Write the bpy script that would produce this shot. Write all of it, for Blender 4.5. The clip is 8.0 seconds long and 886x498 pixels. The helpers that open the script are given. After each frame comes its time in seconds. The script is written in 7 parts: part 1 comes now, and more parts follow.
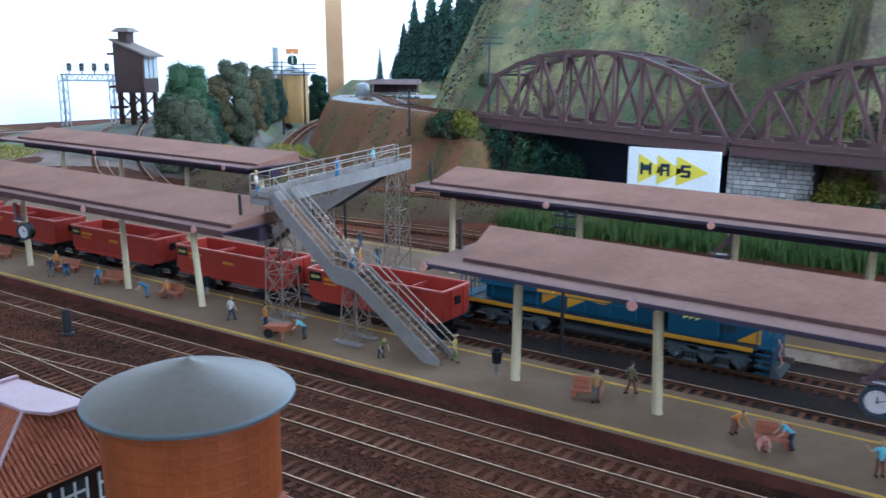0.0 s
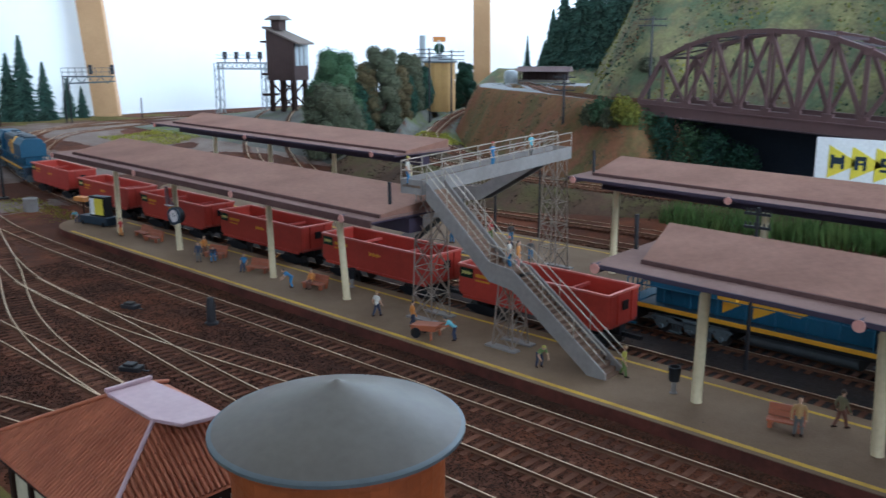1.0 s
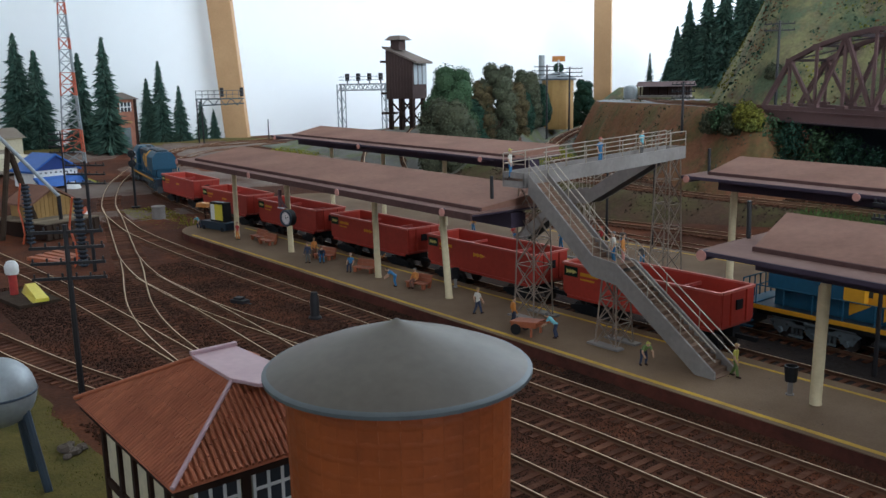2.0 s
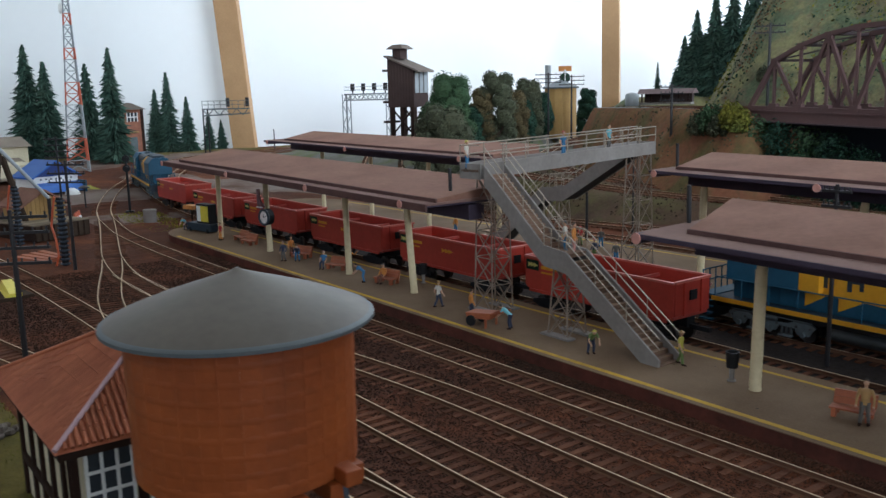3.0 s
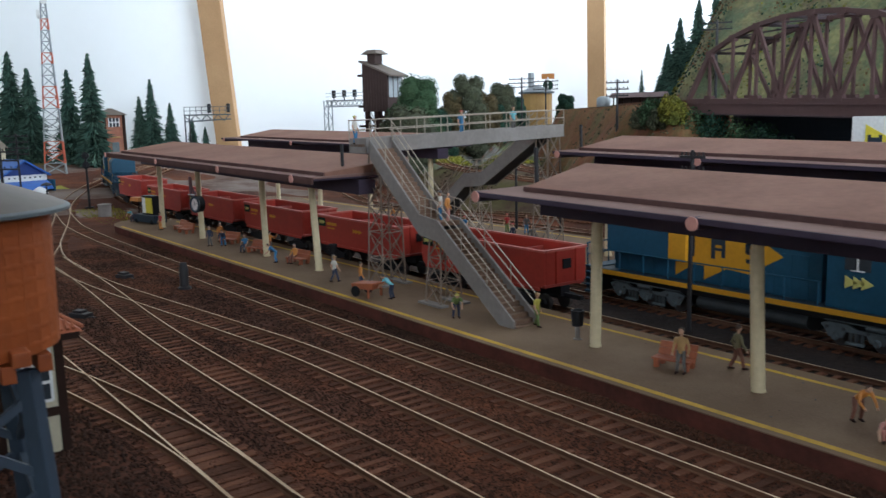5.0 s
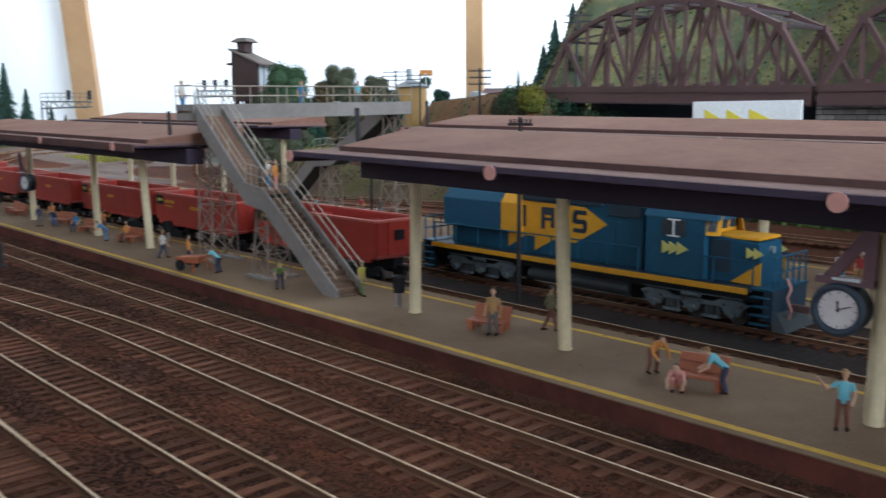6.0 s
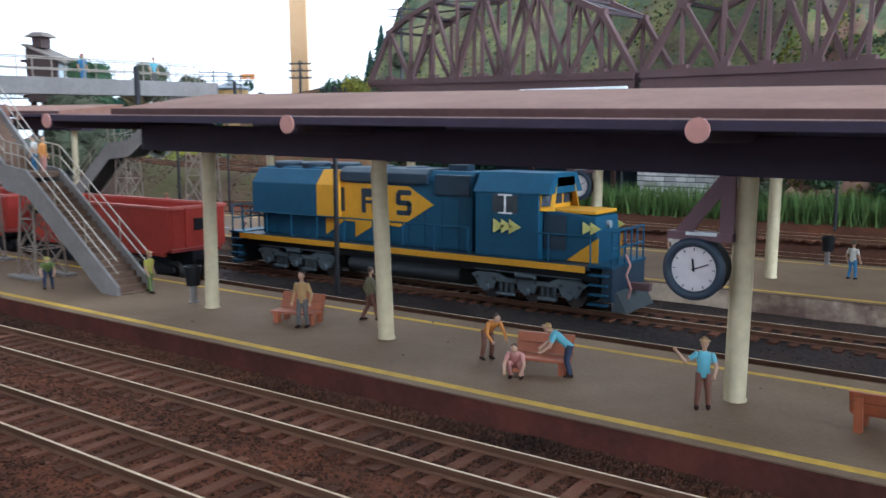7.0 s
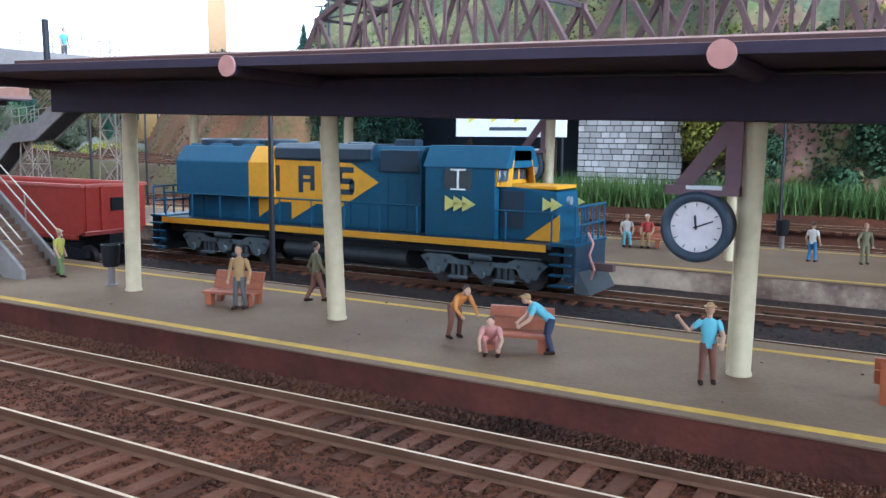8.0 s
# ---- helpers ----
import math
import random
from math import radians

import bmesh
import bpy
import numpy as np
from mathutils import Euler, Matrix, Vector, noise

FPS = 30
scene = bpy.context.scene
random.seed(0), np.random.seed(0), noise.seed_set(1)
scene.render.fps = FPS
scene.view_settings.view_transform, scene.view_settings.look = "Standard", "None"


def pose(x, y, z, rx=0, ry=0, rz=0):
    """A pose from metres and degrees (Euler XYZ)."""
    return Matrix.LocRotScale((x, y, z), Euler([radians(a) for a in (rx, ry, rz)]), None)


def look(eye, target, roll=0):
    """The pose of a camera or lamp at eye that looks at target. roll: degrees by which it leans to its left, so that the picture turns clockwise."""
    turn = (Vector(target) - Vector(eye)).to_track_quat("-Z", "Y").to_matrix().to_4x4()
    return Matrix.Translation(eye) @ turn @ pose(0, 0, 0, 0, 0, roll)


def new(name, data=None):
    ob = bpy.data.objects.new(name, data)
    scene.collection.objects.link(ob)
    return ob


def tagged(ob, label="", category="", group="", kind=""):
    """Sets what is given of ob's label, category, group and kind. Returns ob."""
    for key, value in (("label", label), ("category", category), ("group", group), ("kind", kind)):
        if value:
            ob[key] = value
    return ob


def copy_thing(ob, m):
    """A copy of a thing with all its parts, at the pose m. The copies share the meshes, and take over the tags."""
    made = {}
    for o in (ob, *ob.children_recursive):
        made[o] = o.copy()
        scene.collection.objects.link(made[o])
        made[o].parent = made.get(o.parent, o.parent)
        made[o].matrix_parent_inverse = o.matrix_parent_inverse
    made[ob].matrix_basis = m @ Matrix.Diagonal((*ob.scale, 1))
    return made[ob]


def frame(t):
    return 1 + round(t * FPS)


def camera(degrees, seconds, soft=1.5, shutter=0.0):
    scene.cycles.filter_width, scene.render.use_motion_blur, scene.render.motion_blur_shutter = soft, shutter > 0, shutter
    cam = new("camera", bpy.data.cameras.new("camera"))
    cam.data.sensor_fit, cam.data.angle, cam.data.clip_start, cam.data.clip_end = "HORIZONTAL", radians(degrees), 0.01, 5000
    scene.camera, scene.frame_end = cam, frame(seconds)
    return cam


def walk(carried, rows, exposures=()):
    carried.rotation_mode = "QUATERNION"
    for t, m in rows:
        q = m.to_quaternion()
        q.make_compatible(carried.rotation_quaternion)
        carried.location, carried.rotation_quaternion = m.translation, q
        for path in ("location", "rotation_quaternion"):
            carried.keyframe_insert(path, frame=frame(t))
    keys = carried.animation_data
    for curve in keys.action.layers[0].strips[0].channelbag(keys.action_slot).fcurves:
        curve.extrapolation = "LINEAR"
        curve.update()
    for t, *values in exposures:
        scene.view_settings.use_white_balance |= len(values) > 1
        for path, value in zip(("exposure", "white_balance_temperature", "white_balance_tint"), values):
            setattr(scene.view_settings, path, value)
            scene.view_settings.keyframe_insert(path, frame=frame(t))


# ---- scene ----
cam = camera(54.89, 8.0, soft=1.45, shutter=0.35)
PATH = [
    (0, (0.2190, -0.4032, 0.1868), (-0.8675, 1.2187, -0.2479), 0.27),
    (0.5, (0.1928, -0.3893, 0.1820), (-0.9931, 1.1549, -0.2748), 0.23),
    (1, (0.1763, -0.3711, 0.1778), (-1.1570, 1.0488, -0.2764), -0.06),
    (1.5, (0.1758, -0.3651, 0.1666), (-1.2935, 0.9224, -0.2617), -0.54),
    (3, (0.2061, -0.3290, 0.1406), (-1.3665, 0.8562, -0.2093), -1.28),
    (3.5, (0.2211, -0.3117, 0.1357), (-1.3629, 0.8621, -0.2007), -1.41),
    (4, (0.2336, -0.3049, 0.1305), (-1.3757, 0.8381, -0.1912), -1.60),
    (4.2, (0.2382, -0.3005, 0.1292), (-1.3728, 0.8407, -0.1912), -1.58),
    (5.3, (0.2695, -0.2665, 0.1071), (-1.3052, 0.9300, -0.1904), -1.01),
    (5.5, (0.2722, -0.2601, 0.1029), (-1.2693, 0.9792, -0.1931), -0.68),
    (6, (0.2741, -0.2443, 0.0940), (-1.1597, 1.1162, -0.2111), -0.09),
    (6.5, (0.2728, -0.2191, 0.0820), (-0.9921, 1.3059, -0.1910), -0.16),
    (7, (0.2495, -0.2051, 0.0739), (-0.8957, 1.4117, -0.1990), -0.05),
    (7.5, (0.2297, -0.1915, 0.0606), (-0.7524, 1.5317, -0.1963), 1.07),
    (8, (0.2257, -0.1898, 0.0592), (-0.7636, 1.5298, -0.1941), 0.57),
]
walk(cam, [(t, look(eye, target, roll)) for t, eye, target, roll in PATH],
     exposures=[(0.0, 0.46, 5100, 10), (1.0, 0.05, 5550, 10), (1.6, -0.27, 6100, 11), (3.0, -0.38, 6250, 12), (4.2, -0.34, 6250, 12), (5.5, -0.1, 6200, 12), (6.3, 0.2, 5950, 12), (7.2, 0.7, 5600, 12), (8.0, 1.15, 5350, 12)])

# ---- light: daylight from windows of the room ----
world = bpy.data.worlds.new("sky")
scene.world = world
world.use_nodes = True
wn = world.node_tree
sky = wn.nodes.new("ShaderNodeTexSky")
sky.sky_type, sky.sun_disc = "NISHITA", False
sky.sun_elevation, sky.sun_rotation = radians(40), radians(60)
wn.nodes["Background"].inputs[1].default_value = 0.1
wn.links.new(sky.outputs[0], wn.nodes["Background"].inputs[0])


def window_lamp(name, eye, target, sx, sy, watts, colour, spread=180):
    data = bpy.data.lights.new(name, "AREA")
    data.shape, data.size, data.size_y, data.energy, data.color = "RECTANGLE", sx, sy, watts, colour
    data.spread = radians(spread)
    ob = new(name, data)
    ob.matrix_world = look(eye, target)
    return ob


window_lamp("window_light_north", (-0.55, 2.46, 1.05), (-0.75, 0.0, 0.35), 1.7, 1.0, 54, (0.80, 0.91, 1.0))
window_lamp("window_light_east", (1.68, 0.2, 0.8), (-1.4, 1.75, 1.0), 1.6, 1.0, 38, (0.80, 0.91, 1.0), 75)
window_lamp("window_light_south", (-0.4, -1.63, 0.8), (-0.4, 0.0, 0.5), 2.4, 1.0, 5, (1.0, 0.95, 0.88))

# ---- units: plans are drawn in centimetres ----
CM = 0.01
RNG = random.Random(7)


def ramp(a, b, x):
    t = min(1.0, max(0.0, (x - a) / (b - a)))
    return t * t * (3 - 2 * t)


# two climbing tracks that wind round the foot of the embankment: (x, y, height)
CLIMB_OUTER = [(-12, 40.6, 3.2), (-40, 39.5, 3.4), (-58, 41.5, 3.8), (-76, 48, 4.1), (-92, 59.5, 4.4), (-104, 72, 4.5), (-116, 86.5, 4.6), (-130, 105, 4.7), (-142, 122, 4.7)]
CLIMB_INNER = [(-20, 44.3, 3.3), (-42, 44.5, 3.6), (-58, 48, 4.0), (-74, 58, 4.6), (-86, 73, 5.1), (-95, 86, 5.4), (-104, 101, 5.6), (-116, 121, 5.7)]


def line_level(x, y, line):
    """Distance to the line and its height there."""
    best = (1e9, 0.0)
    for (xa, ya, za), (xb, yb, zb) in zip(line, line[1:]):
        dx, dy = xb - xa, yb - ya
        t = min(1, max(0, ((x - xa) * dx + (y - ya) * dy) / (dx * dx + dy * dy)))
        best = min(best, (math.hypot(x - xa - t * dx, y - ya - t * dy), za + t * (zb - za)))
    return best


def rise(x, y):
    """Height of the layout's ground, in cm: a slow climb to the back and raised ground beside the climbing tracks."""
    left = ramp(-20, -60, x)
    climb = min(3.4, 0.04 * max(0.0, -x - 75)) - 0.05 * max(0.0, -165 - x)
    yard = 7.0 * ramp(-165, -95, x) * ramp(36, 68, y) * (1 - ramp(-84, -70, x)) * (1 - ramp(112, 126, y))
    if yard > 0.05:
        yard *= ramp(2.0, 10.0, min(line_level(x, y, CLIMB_OUTER)[0], line_level(x, y, CLIMB_INNER)[0]))
    return climb + yard + 0.2 * min(10.0, max(0.0, y - 27)) * (1 - left)


# ---- materials ----
def material(name, colour, rough=0.7, metal=0.0, second=None, scale=60.0, amount=0.5, bump=0.0, bump_scale=400.0,
             random_amount=0.0, spec=0.5, sharp=0.15, grain=0.18, third=None, third_scale=5.0):
    if rough >= 0.75:
        spec = min(spec, 0.1)
    m = bpy.data.materials.new(name)
    m.use_nodes = True
    nt = m.node_tree
    n, link = nt.nodes, nt.links.new
    bsdf = n["Principled BSDF"]
    bsdf.inputs["Roughness"].default_value = rough
    bsdf.inputs["Metallic"].default_value = metal
    bsdf.inputs["Specular IOR Level"].default_value = spec
    coord = n.new("ShaderNodeTexCoord")
    big = n.new("ShaderNodeTexNoise")
    big.inputs["Scale"].default_value = scale
    big.inputs["Detail"].default_value = 6
    big.inputs["Roughness"].default_value = 0.65
    link(coord.outputs["Object"], big.inputs["Vector"])
    fine = n.new("ShaderNodeTexNoise")
    fine.inputs["Scale"].default_value = bump_scale
    fine.inputs["Detail"].default_value = 3
    link(coord.outputs["Object"], fine.inputs["Vector"])
    second = second or tuple(c * 0.55 for c in colour)
    ramp_node = n.new("ShaderNodeMapRange")
    ramp_node.inputs[1].default_value, ramp_node.inputs[2].default_value = 0.5 - sharp, 0.5 + sharp
    link(big.outputs["Fac"], ramp_node.inputs[0])
    scaled = n.new("ShaderNodeMath")
    scaled.operation = "MULTIPLY"
    scaled.inputs[1].default_value = amount
    link(ramp_node.outputs[0], scaled.inputs[0])
    mix = n.new("ShaderNodeMix")
    mix.data_type = "RGBA"
    mix.inputs[6].default_value, mix.inputs[7].default_value = (*colour, 1), (*second, 1)
    link(scaled.outputs[0], mix.inputs[0])
    hsv = n.new("ShaderNodeHueSaturation")
    if third:
        wide = n.new("ShaderNodeTexNoise")
        wide.inputs["Scale"].default_value = third_scale
        wide.inputs["Detail"].default_value = 8
        wide.inputs["Roughness"].default_value = 0.7
        link(coord.outputs["Object"], wide.inputs["Vector"])
        pick = n.new("ShaderNodeMapRange")
        pick.inputs[1].default_value, pick.inputs[2].default_value = 0.47, 0.6
        link(wide.outputs["Fac"], pick.inputs[0])
        blend = n.new("ShaderNodeMix")
        blend.data_type = "RGBA"
        blend.inputs[7].default_value = (*third, 1)
        link(mix.outputs[2], blend.inputs[6])
        link(pick.outputs[0], blend.inputs[0])
        link(blend.outputs[2], hsv.inputs["Color"])
    else:
        link(mix.outputs[2], hsv.inputs["Color"])
    value = n.new("ShaderNodeMapRange")
    value.inputs[3].default_value, value.inputs[4].default_value = 1 - grain, 1 + grain
    link(fine.outputs["Fac"], value.inputs[0])
    if random_amount:
        info = n.new("ShaderNodeObjectInfo")
        isl = n.new("ShaderNodeNewGeometry")
        add = n.new("ShaderNodeMath")
        add.operation = "ADD"
        link(info.outputs["Random"], add.inputs[0])
        link(isl.outputs["Random Per Island"], add.inputs[1])
        frac = n.new("ShaderNodeMath")
        frac.operation = "FRACT"
        link(add.outputs[0], frac.inputs[0])
        spread = n.new("ShaderNodeMapRange")
        spread.inputs[3].default_value, spread.inputs[4].default_value = 1 - random_amount, 1 + random_amount
        link(frac.outputs[0], spread.inputs[0])
        mul = n.new("ShaderNodeMath")
        mul.operation = "MULTIPLY"
        link(value.outputs[0], mul.inputs[0])
        link(spread.outputs[0], mul.inputs[1])
        link(mul.outputs[0], hsv.inputs["Value"])
    else:
        link(value.outputs[0], hsv.inputs["Value"])
    link(hsv.outputs[0], bsdf.inputs["Base Color"])
    if bump:
        b = n.new("ShaderNodeBump")
        b.inputs["Strength"].default_value = bump
        b.inputs["Distance"].default_value = 0.0006
        link(fine.outputs["Fac"], b.inputs["Height"])
        link(b.outputs[0], bsdf.inputs["Normal"])
    rr = n.new("ShaderNodeMapRange")
    rr.inputs[3].default_value, rr.inputs[4].default_value = max(0.05, rough - 0.1), min(1.0, rough + 0.1)
    link(big.outputs["Fac"], rr.inputs[0])
    link(rr.outputs[0], bsdf.inputs["Roughness"])
    return m


M = {}
M["ballast_grey"] = material("ballast_grey", (0.045, 0.035, 0.032), 0.95, second=(0.018, 0.015, 0.015), scale=14, amount=0.85, bump=1.0, bump_scale=520, sharp=0.2, grain=0.5, third=(0.06, 0.036, 0.027), third_scale=6)
M["stone_grey"] = material("stone_grey", (0.05, 0.042, 0.039), 0.95, second=(0.022, 0.019, 0.019), scale=18, amount=0.8, random_amount=0.5, bump=0.3, bump_scale=600)
M["ballast"] = material("ballast", (0.092, 0.033, 0.017), 0.95, second=(0.025, 0.0125, 0.010), scale=12, amount=0.85, bump=1.0, bump_scale=520, sharp=0.2, grain=0.5, third=(0.14, 0.046, 0.021), third_scale=6)
M["gravel"] = material("gravel", (0.22, 0.17, 0.145), 0.95, second=(0.15, 0.105, 0.085), scale=10, amount=0.8, bump=1.0, bump_scale=400, grain=0.3, third=(0.10, 0.052, 0.034), third_scale=4)
M["terrace_earth"] = material("terrace_earth", (0.11, 0.066, 0.042), 0.95, second=(0.05, 0.031, 0.022), scale=14, amount=0.85, bump=1.0, bump_scale=300, grain=0.3, third=(0.085, 0.075, 0.03), third_scale=12)
M["stone_chip"] = material("stone_chip", (0.058, 0.029, 0.019), 0.95, second=(0.024, 0.0145, 0.0115), scale=18, amount=0.8, random_amount=0.5, bump=0.3, bump_scale=600, third=(0.095, 0.041, 0.024), third_scale=6)
M["tie"] = material("tie", (0.132, 0.054, 0.03), 0.9, second=(0.07, 0.03, 0.019), scale=100, bump=0.6, bump_scale=700, random_amount=0.4, grain=0.3)
M["rail"] = material("rail", (0.64, 0.47, 0.30), 0.58, second=(0.46, 0.30, 0.17), scale=40, amount=0.5, spec=0.25)
M["rail_web"] = material("rail_web", (0.15, 0.074, 0.042), 0.8, 0.0, second=(0.07, 0.037, 0.025), scale=60)
M["asphalt"] = material("asphalt", (0.215, 0.142, 0.088), 0.85, second=(0.135, 0.085, 0.052), scale=16, amount=0.7, bump=0.35, bump_scale=900)
M["brick_face"] = material("brick_face", (0.125, 0.039, 0.027), 0.85, second=(0.055, 0.023, 0.018), scale=40, amount=0.8, bump=0.5, bump_scale=500)
M["yellow_line"] = material("yellow_line", (0.60, 0.36, 0.04), 0.75, second=(0.36, 0.21, 0.05), scale=60, amount=0.75)
M["cream_concrete"] = material("cream_concrete", (0.60, 0.46, 0.33), 0.8, second=(0.30, 0.20, 0.14), scale=22, amount=0.8, bump=0.3, third=(0.16, 0.10, 0.075), third_scale=11)
M["cream_post"] = material("cream_post", (0.64, 0.53, 0.33), 0.6, second=(0.47, 0.37, 0.22), scale=30, amount=0.6, spec=0.3)
M["canopy_roof"] = material("canopy_roof", (0.27, 0.14, 0.10), 0.85, second=(0.18, 0.09, 0.065), scale=18, amount=0.7, bump=0.25, bump_scale=300, spec=0.15)
M["canopy_edge"] = material("canopy_edge", (0.24, 0.145, 0.12), 0.85, second=(0.15, 0.085, 0.072), scale=25, spec=0.15)
# Roof brown with the front lip's shade put in; also a plain fascia brown.
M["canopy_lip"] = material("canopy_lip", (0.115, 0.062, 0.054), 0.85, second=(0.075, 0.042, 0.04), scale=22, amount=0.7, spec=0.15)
# Canopy underside tone, with its shade and bluish haze put into the colour.
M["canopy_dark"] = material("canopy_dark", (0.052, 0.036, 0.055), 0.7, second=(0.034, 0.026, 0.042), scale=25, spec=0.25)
M["bracket"] = material("bracket", (0.21, 0.12, 0.13), 0.7, second=(0.14, 0.08, 0.088), scale=25, spec=0.3)
M["disc"] = material("disc", (0.55, 0.25, 0.20), 0.7, second=(0.42, 0.2, 0.16), scale=90)
M["black_iron"] = material("black_iron", (0.022, 0.02, 0.022), 0.55, 0.3, scale=50)
M["concrete"] = material("concrete", (0.27, 0.245, 0.225), 0.75, second=(0.19, 0.165, 0.145), scale=30, amount=0.7, bump=0.2)
M["stair_tread"] = material("stair_tread", (0.21, 0.13, 0.09), 0.8, second=(0.13, 0.08, 0.055), scale=60)
M["lattice"] = material("lattice", (0.30, 0.24, 0.19), 0.5, 0.4, second=(0.17, 0.11, 0.08), scale=60)
M["brass_rail"] = material("brass_rail", (0.42, 0.36, 0.29), 0.45, 0.6, second=(0.25, 0.18, 0.13), scale=50)
M["wagon_red"] = material("wagon_red", (0.43, 0.046, 0.028), 0.5, second=(0.29, 0.030, 0.021), scale=16, amount=0.6, random_amount=0.08, spec=0.3)
M["wagon_inner"] = material("wagon_inner", (0.33, 0.040, 0.027), 0.65, second=(0.22, 0.028, 0.02), scale=16)
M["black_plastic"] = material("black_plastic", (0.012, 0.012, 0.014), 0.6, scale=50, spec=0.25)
M["wheel_steel"] = material("wheel_steel", (0.09, 0.08, 0.075), 0.45, 0.7, scale=50)
M["loco_blue"] = material("loco_blue", (0.012, 0.078, 0.135), 0.5, second=(0.010, 0.055, 0.095), scale=14, amount=0.7, spec=0.25)
M["loco_blue_dark"] = material("loco_blue_dark", (0.012, 0.03, 0.05), 0.5, scale=20)
M["loco_yellow"] = material("loco_yellow", (0.66, 0.31, 0.015), 0.5, second=(0.52, 0.24, 0.015), scale=25, spec=0.3)
M["truck_grey"] = material("truck_grey", (0.115, 0.145, 0.155), 0.65, 0.15, second=(0.05, 0.058, 0.06), scale=90)
M["truck_dark"] = material("truck_dark", (0.055, 0.065, 0.068), 0.6, 0.15, second=(0.025, 0.028, 0.03), scale=60)
M["white_paint"] = material("white_paint", (0.8, 0.8, 0.78), 0.5, second=(0.68, 0.68, 0.65), scale=20)
M["clock_face"] = material("clock_face", (0.78, 0.72, 0.70), 0.4, second=(0.70, 0.62, 0.60), scale=30)
M["pale_yellow"] = material("pale_yellow", (0.62, 0.56, 0.16), 0.5, second=(0.5, 0.44, 0.13), scale=40)
M["sign_yellow"] = material("sign_yellow", (0.75, 0.62, 0.05), 0.45, second=(0.68, 0.55, 0.05), scale=30)
M["bench_wood"] = material("bench_wood", (0.38, 0.105, 0.04), 0.6, second=(0.24, 0.065, 0.03), scale=70, amount=0.7)
M["tank_orange"] = material("tank_orange", (0.33, 0.078, 0.017), 0.5, second=(0.19, 0.042, 0.011), scale=26, amount=0.8, bump=0.2, random_amount=0.07, spec=0.3)
M["tank_roof"] = material("tank_roof", (0.118, 0.097, 0.075), 0.48, second=(0.078, 0.062, 0.048), scale=14, amount=0.7, spec=0.3)
M["tank_rim"] = material("tank_rim", (0.09, 0.105, 0.11), 0.5, scale=30)
M["steel_blue"] = material("steel_blue", (0.035, 0.055, 0.08), 0.5, second=(0.02, 0.03, 0.045), scale=40)
M["roof_tile"] = material("roof_tile", (0.42, 0.135, 0.065), 0.65, second=(0.27, 0.08, 0.042), scale=45, amount=0.7, random_amount=0.12, spec=0.25)
M["roof_lilac"] = material("roof_lilac", (0.50, 0.33, 0.35), 0.5, second=(0.33, 0.21, 0.21), scale=25)
M["timber_dark"] = material("timber_dark", (0.035, 0.018, 0.013), 0.75, second=(0.02, 0.012, 0.01), scale=60)
M["plaster_cream"] = material("plaster_cream", (0.62, 0.56, 0.40), 0.85, second=(0.5, 0.43, 0.29), scale=40)
M["grass_mat"] = material("grass_mat", (0.145, 0.11, 0.03), 0.95, second=(0.07, 0.062, 0.018), scale=45, amount=0.9, bump=1.0, bump_scale=900, grain=0.3)
M["grass_blade"] = material("grass_blade", (0.06, 0.115, 0.032), 0.8, second=(0.11, 0.125, 0.035), scale=40, random_amount=0.4)
M["grass_yellow"] = material("grass_yellow", (0.27, 0.25, 0.04), 0.9, second=(0.17, 0.18, 0.03), scale=60, random_amount=0.35)
M["conifer"] = material("conifer", (0.036, 0.078, 0.06), 0.9, second=(0.075, 0.105, 0.072), scale=40, random_amount=0.55)
M["leaf_green"] = material("leaf_green", (0.036, 0.075, 0.038), 0.9, second=(0.065, 0.09, 0.042), scale=25, random_amount=0.4)
M["leaf_olive"] = material("leaf_olive", (0.058, 0.068, 0.042), 0.9, second=(0.085, 0.078, 0.045), scale=25, random_amount=0.4)
M["leaf_brown"] = material("leaf_brown", (0.092, 0.066, 0.032), 0.9, second=(0.06, 0.058, 0.03), scale=25, random_amount=0.4)
M["leaf_yellow"] = material("leaf_yellow", (0.17, 0.15, 0.02), 0.85, second=(0.05, 0.075, 0.024), scale=22, amount=0.8, random_amount=0.5)
M["leaf_dark"] = material("leaf_dark", (0.016, 0.044, 0.03), 0.85, second=(0.03, 0.06, 0.034), scale=50, random_amount=0.5)
M["bark"] = material("bark", (0.06, 0.04, 0.028), 0.9, scale=90, bump=0.6)
M["earth_ochre"] = material("earth_ochre", (0.165, 0.092, 0.04), 0.95, second=(0.185, 0.062, 0.042), scale=9, amount=0.9, bump=1.0, bump_scale=220, grain=0.4, third=(0.105, 0.085, 0.035), third_scale=16)
M["upper_grey"] = material("upper_grey", (0.24, 0.235, 0.235), 0.95, second=(0.15, 0.145, 0.14), scale=20, amount=0.8, bump=0.8, bump_scale=400, grain=0.3)
M["yard_grey"] = material("yard_grey", (0.15, 0.145, 0.13), 0.95, second=(0.085, 0.08, 0.065), scale=20, amount=0.8, bump=1.0, bump_scale=400, grain=0.35, third=(0.10, 0.115, 0.045), third_scale=12)
M["hill_green"] = material("hill_green", (0.20, 0.19, 0.085), 0.95, second=(0.10, 0.075, 0.058), scale=14, amount=0.95, bump=1.0, bump_scale=260, sharp=0.1, grain=0.45, third=(0.09, 0.115, 0.065), third_scale=20)
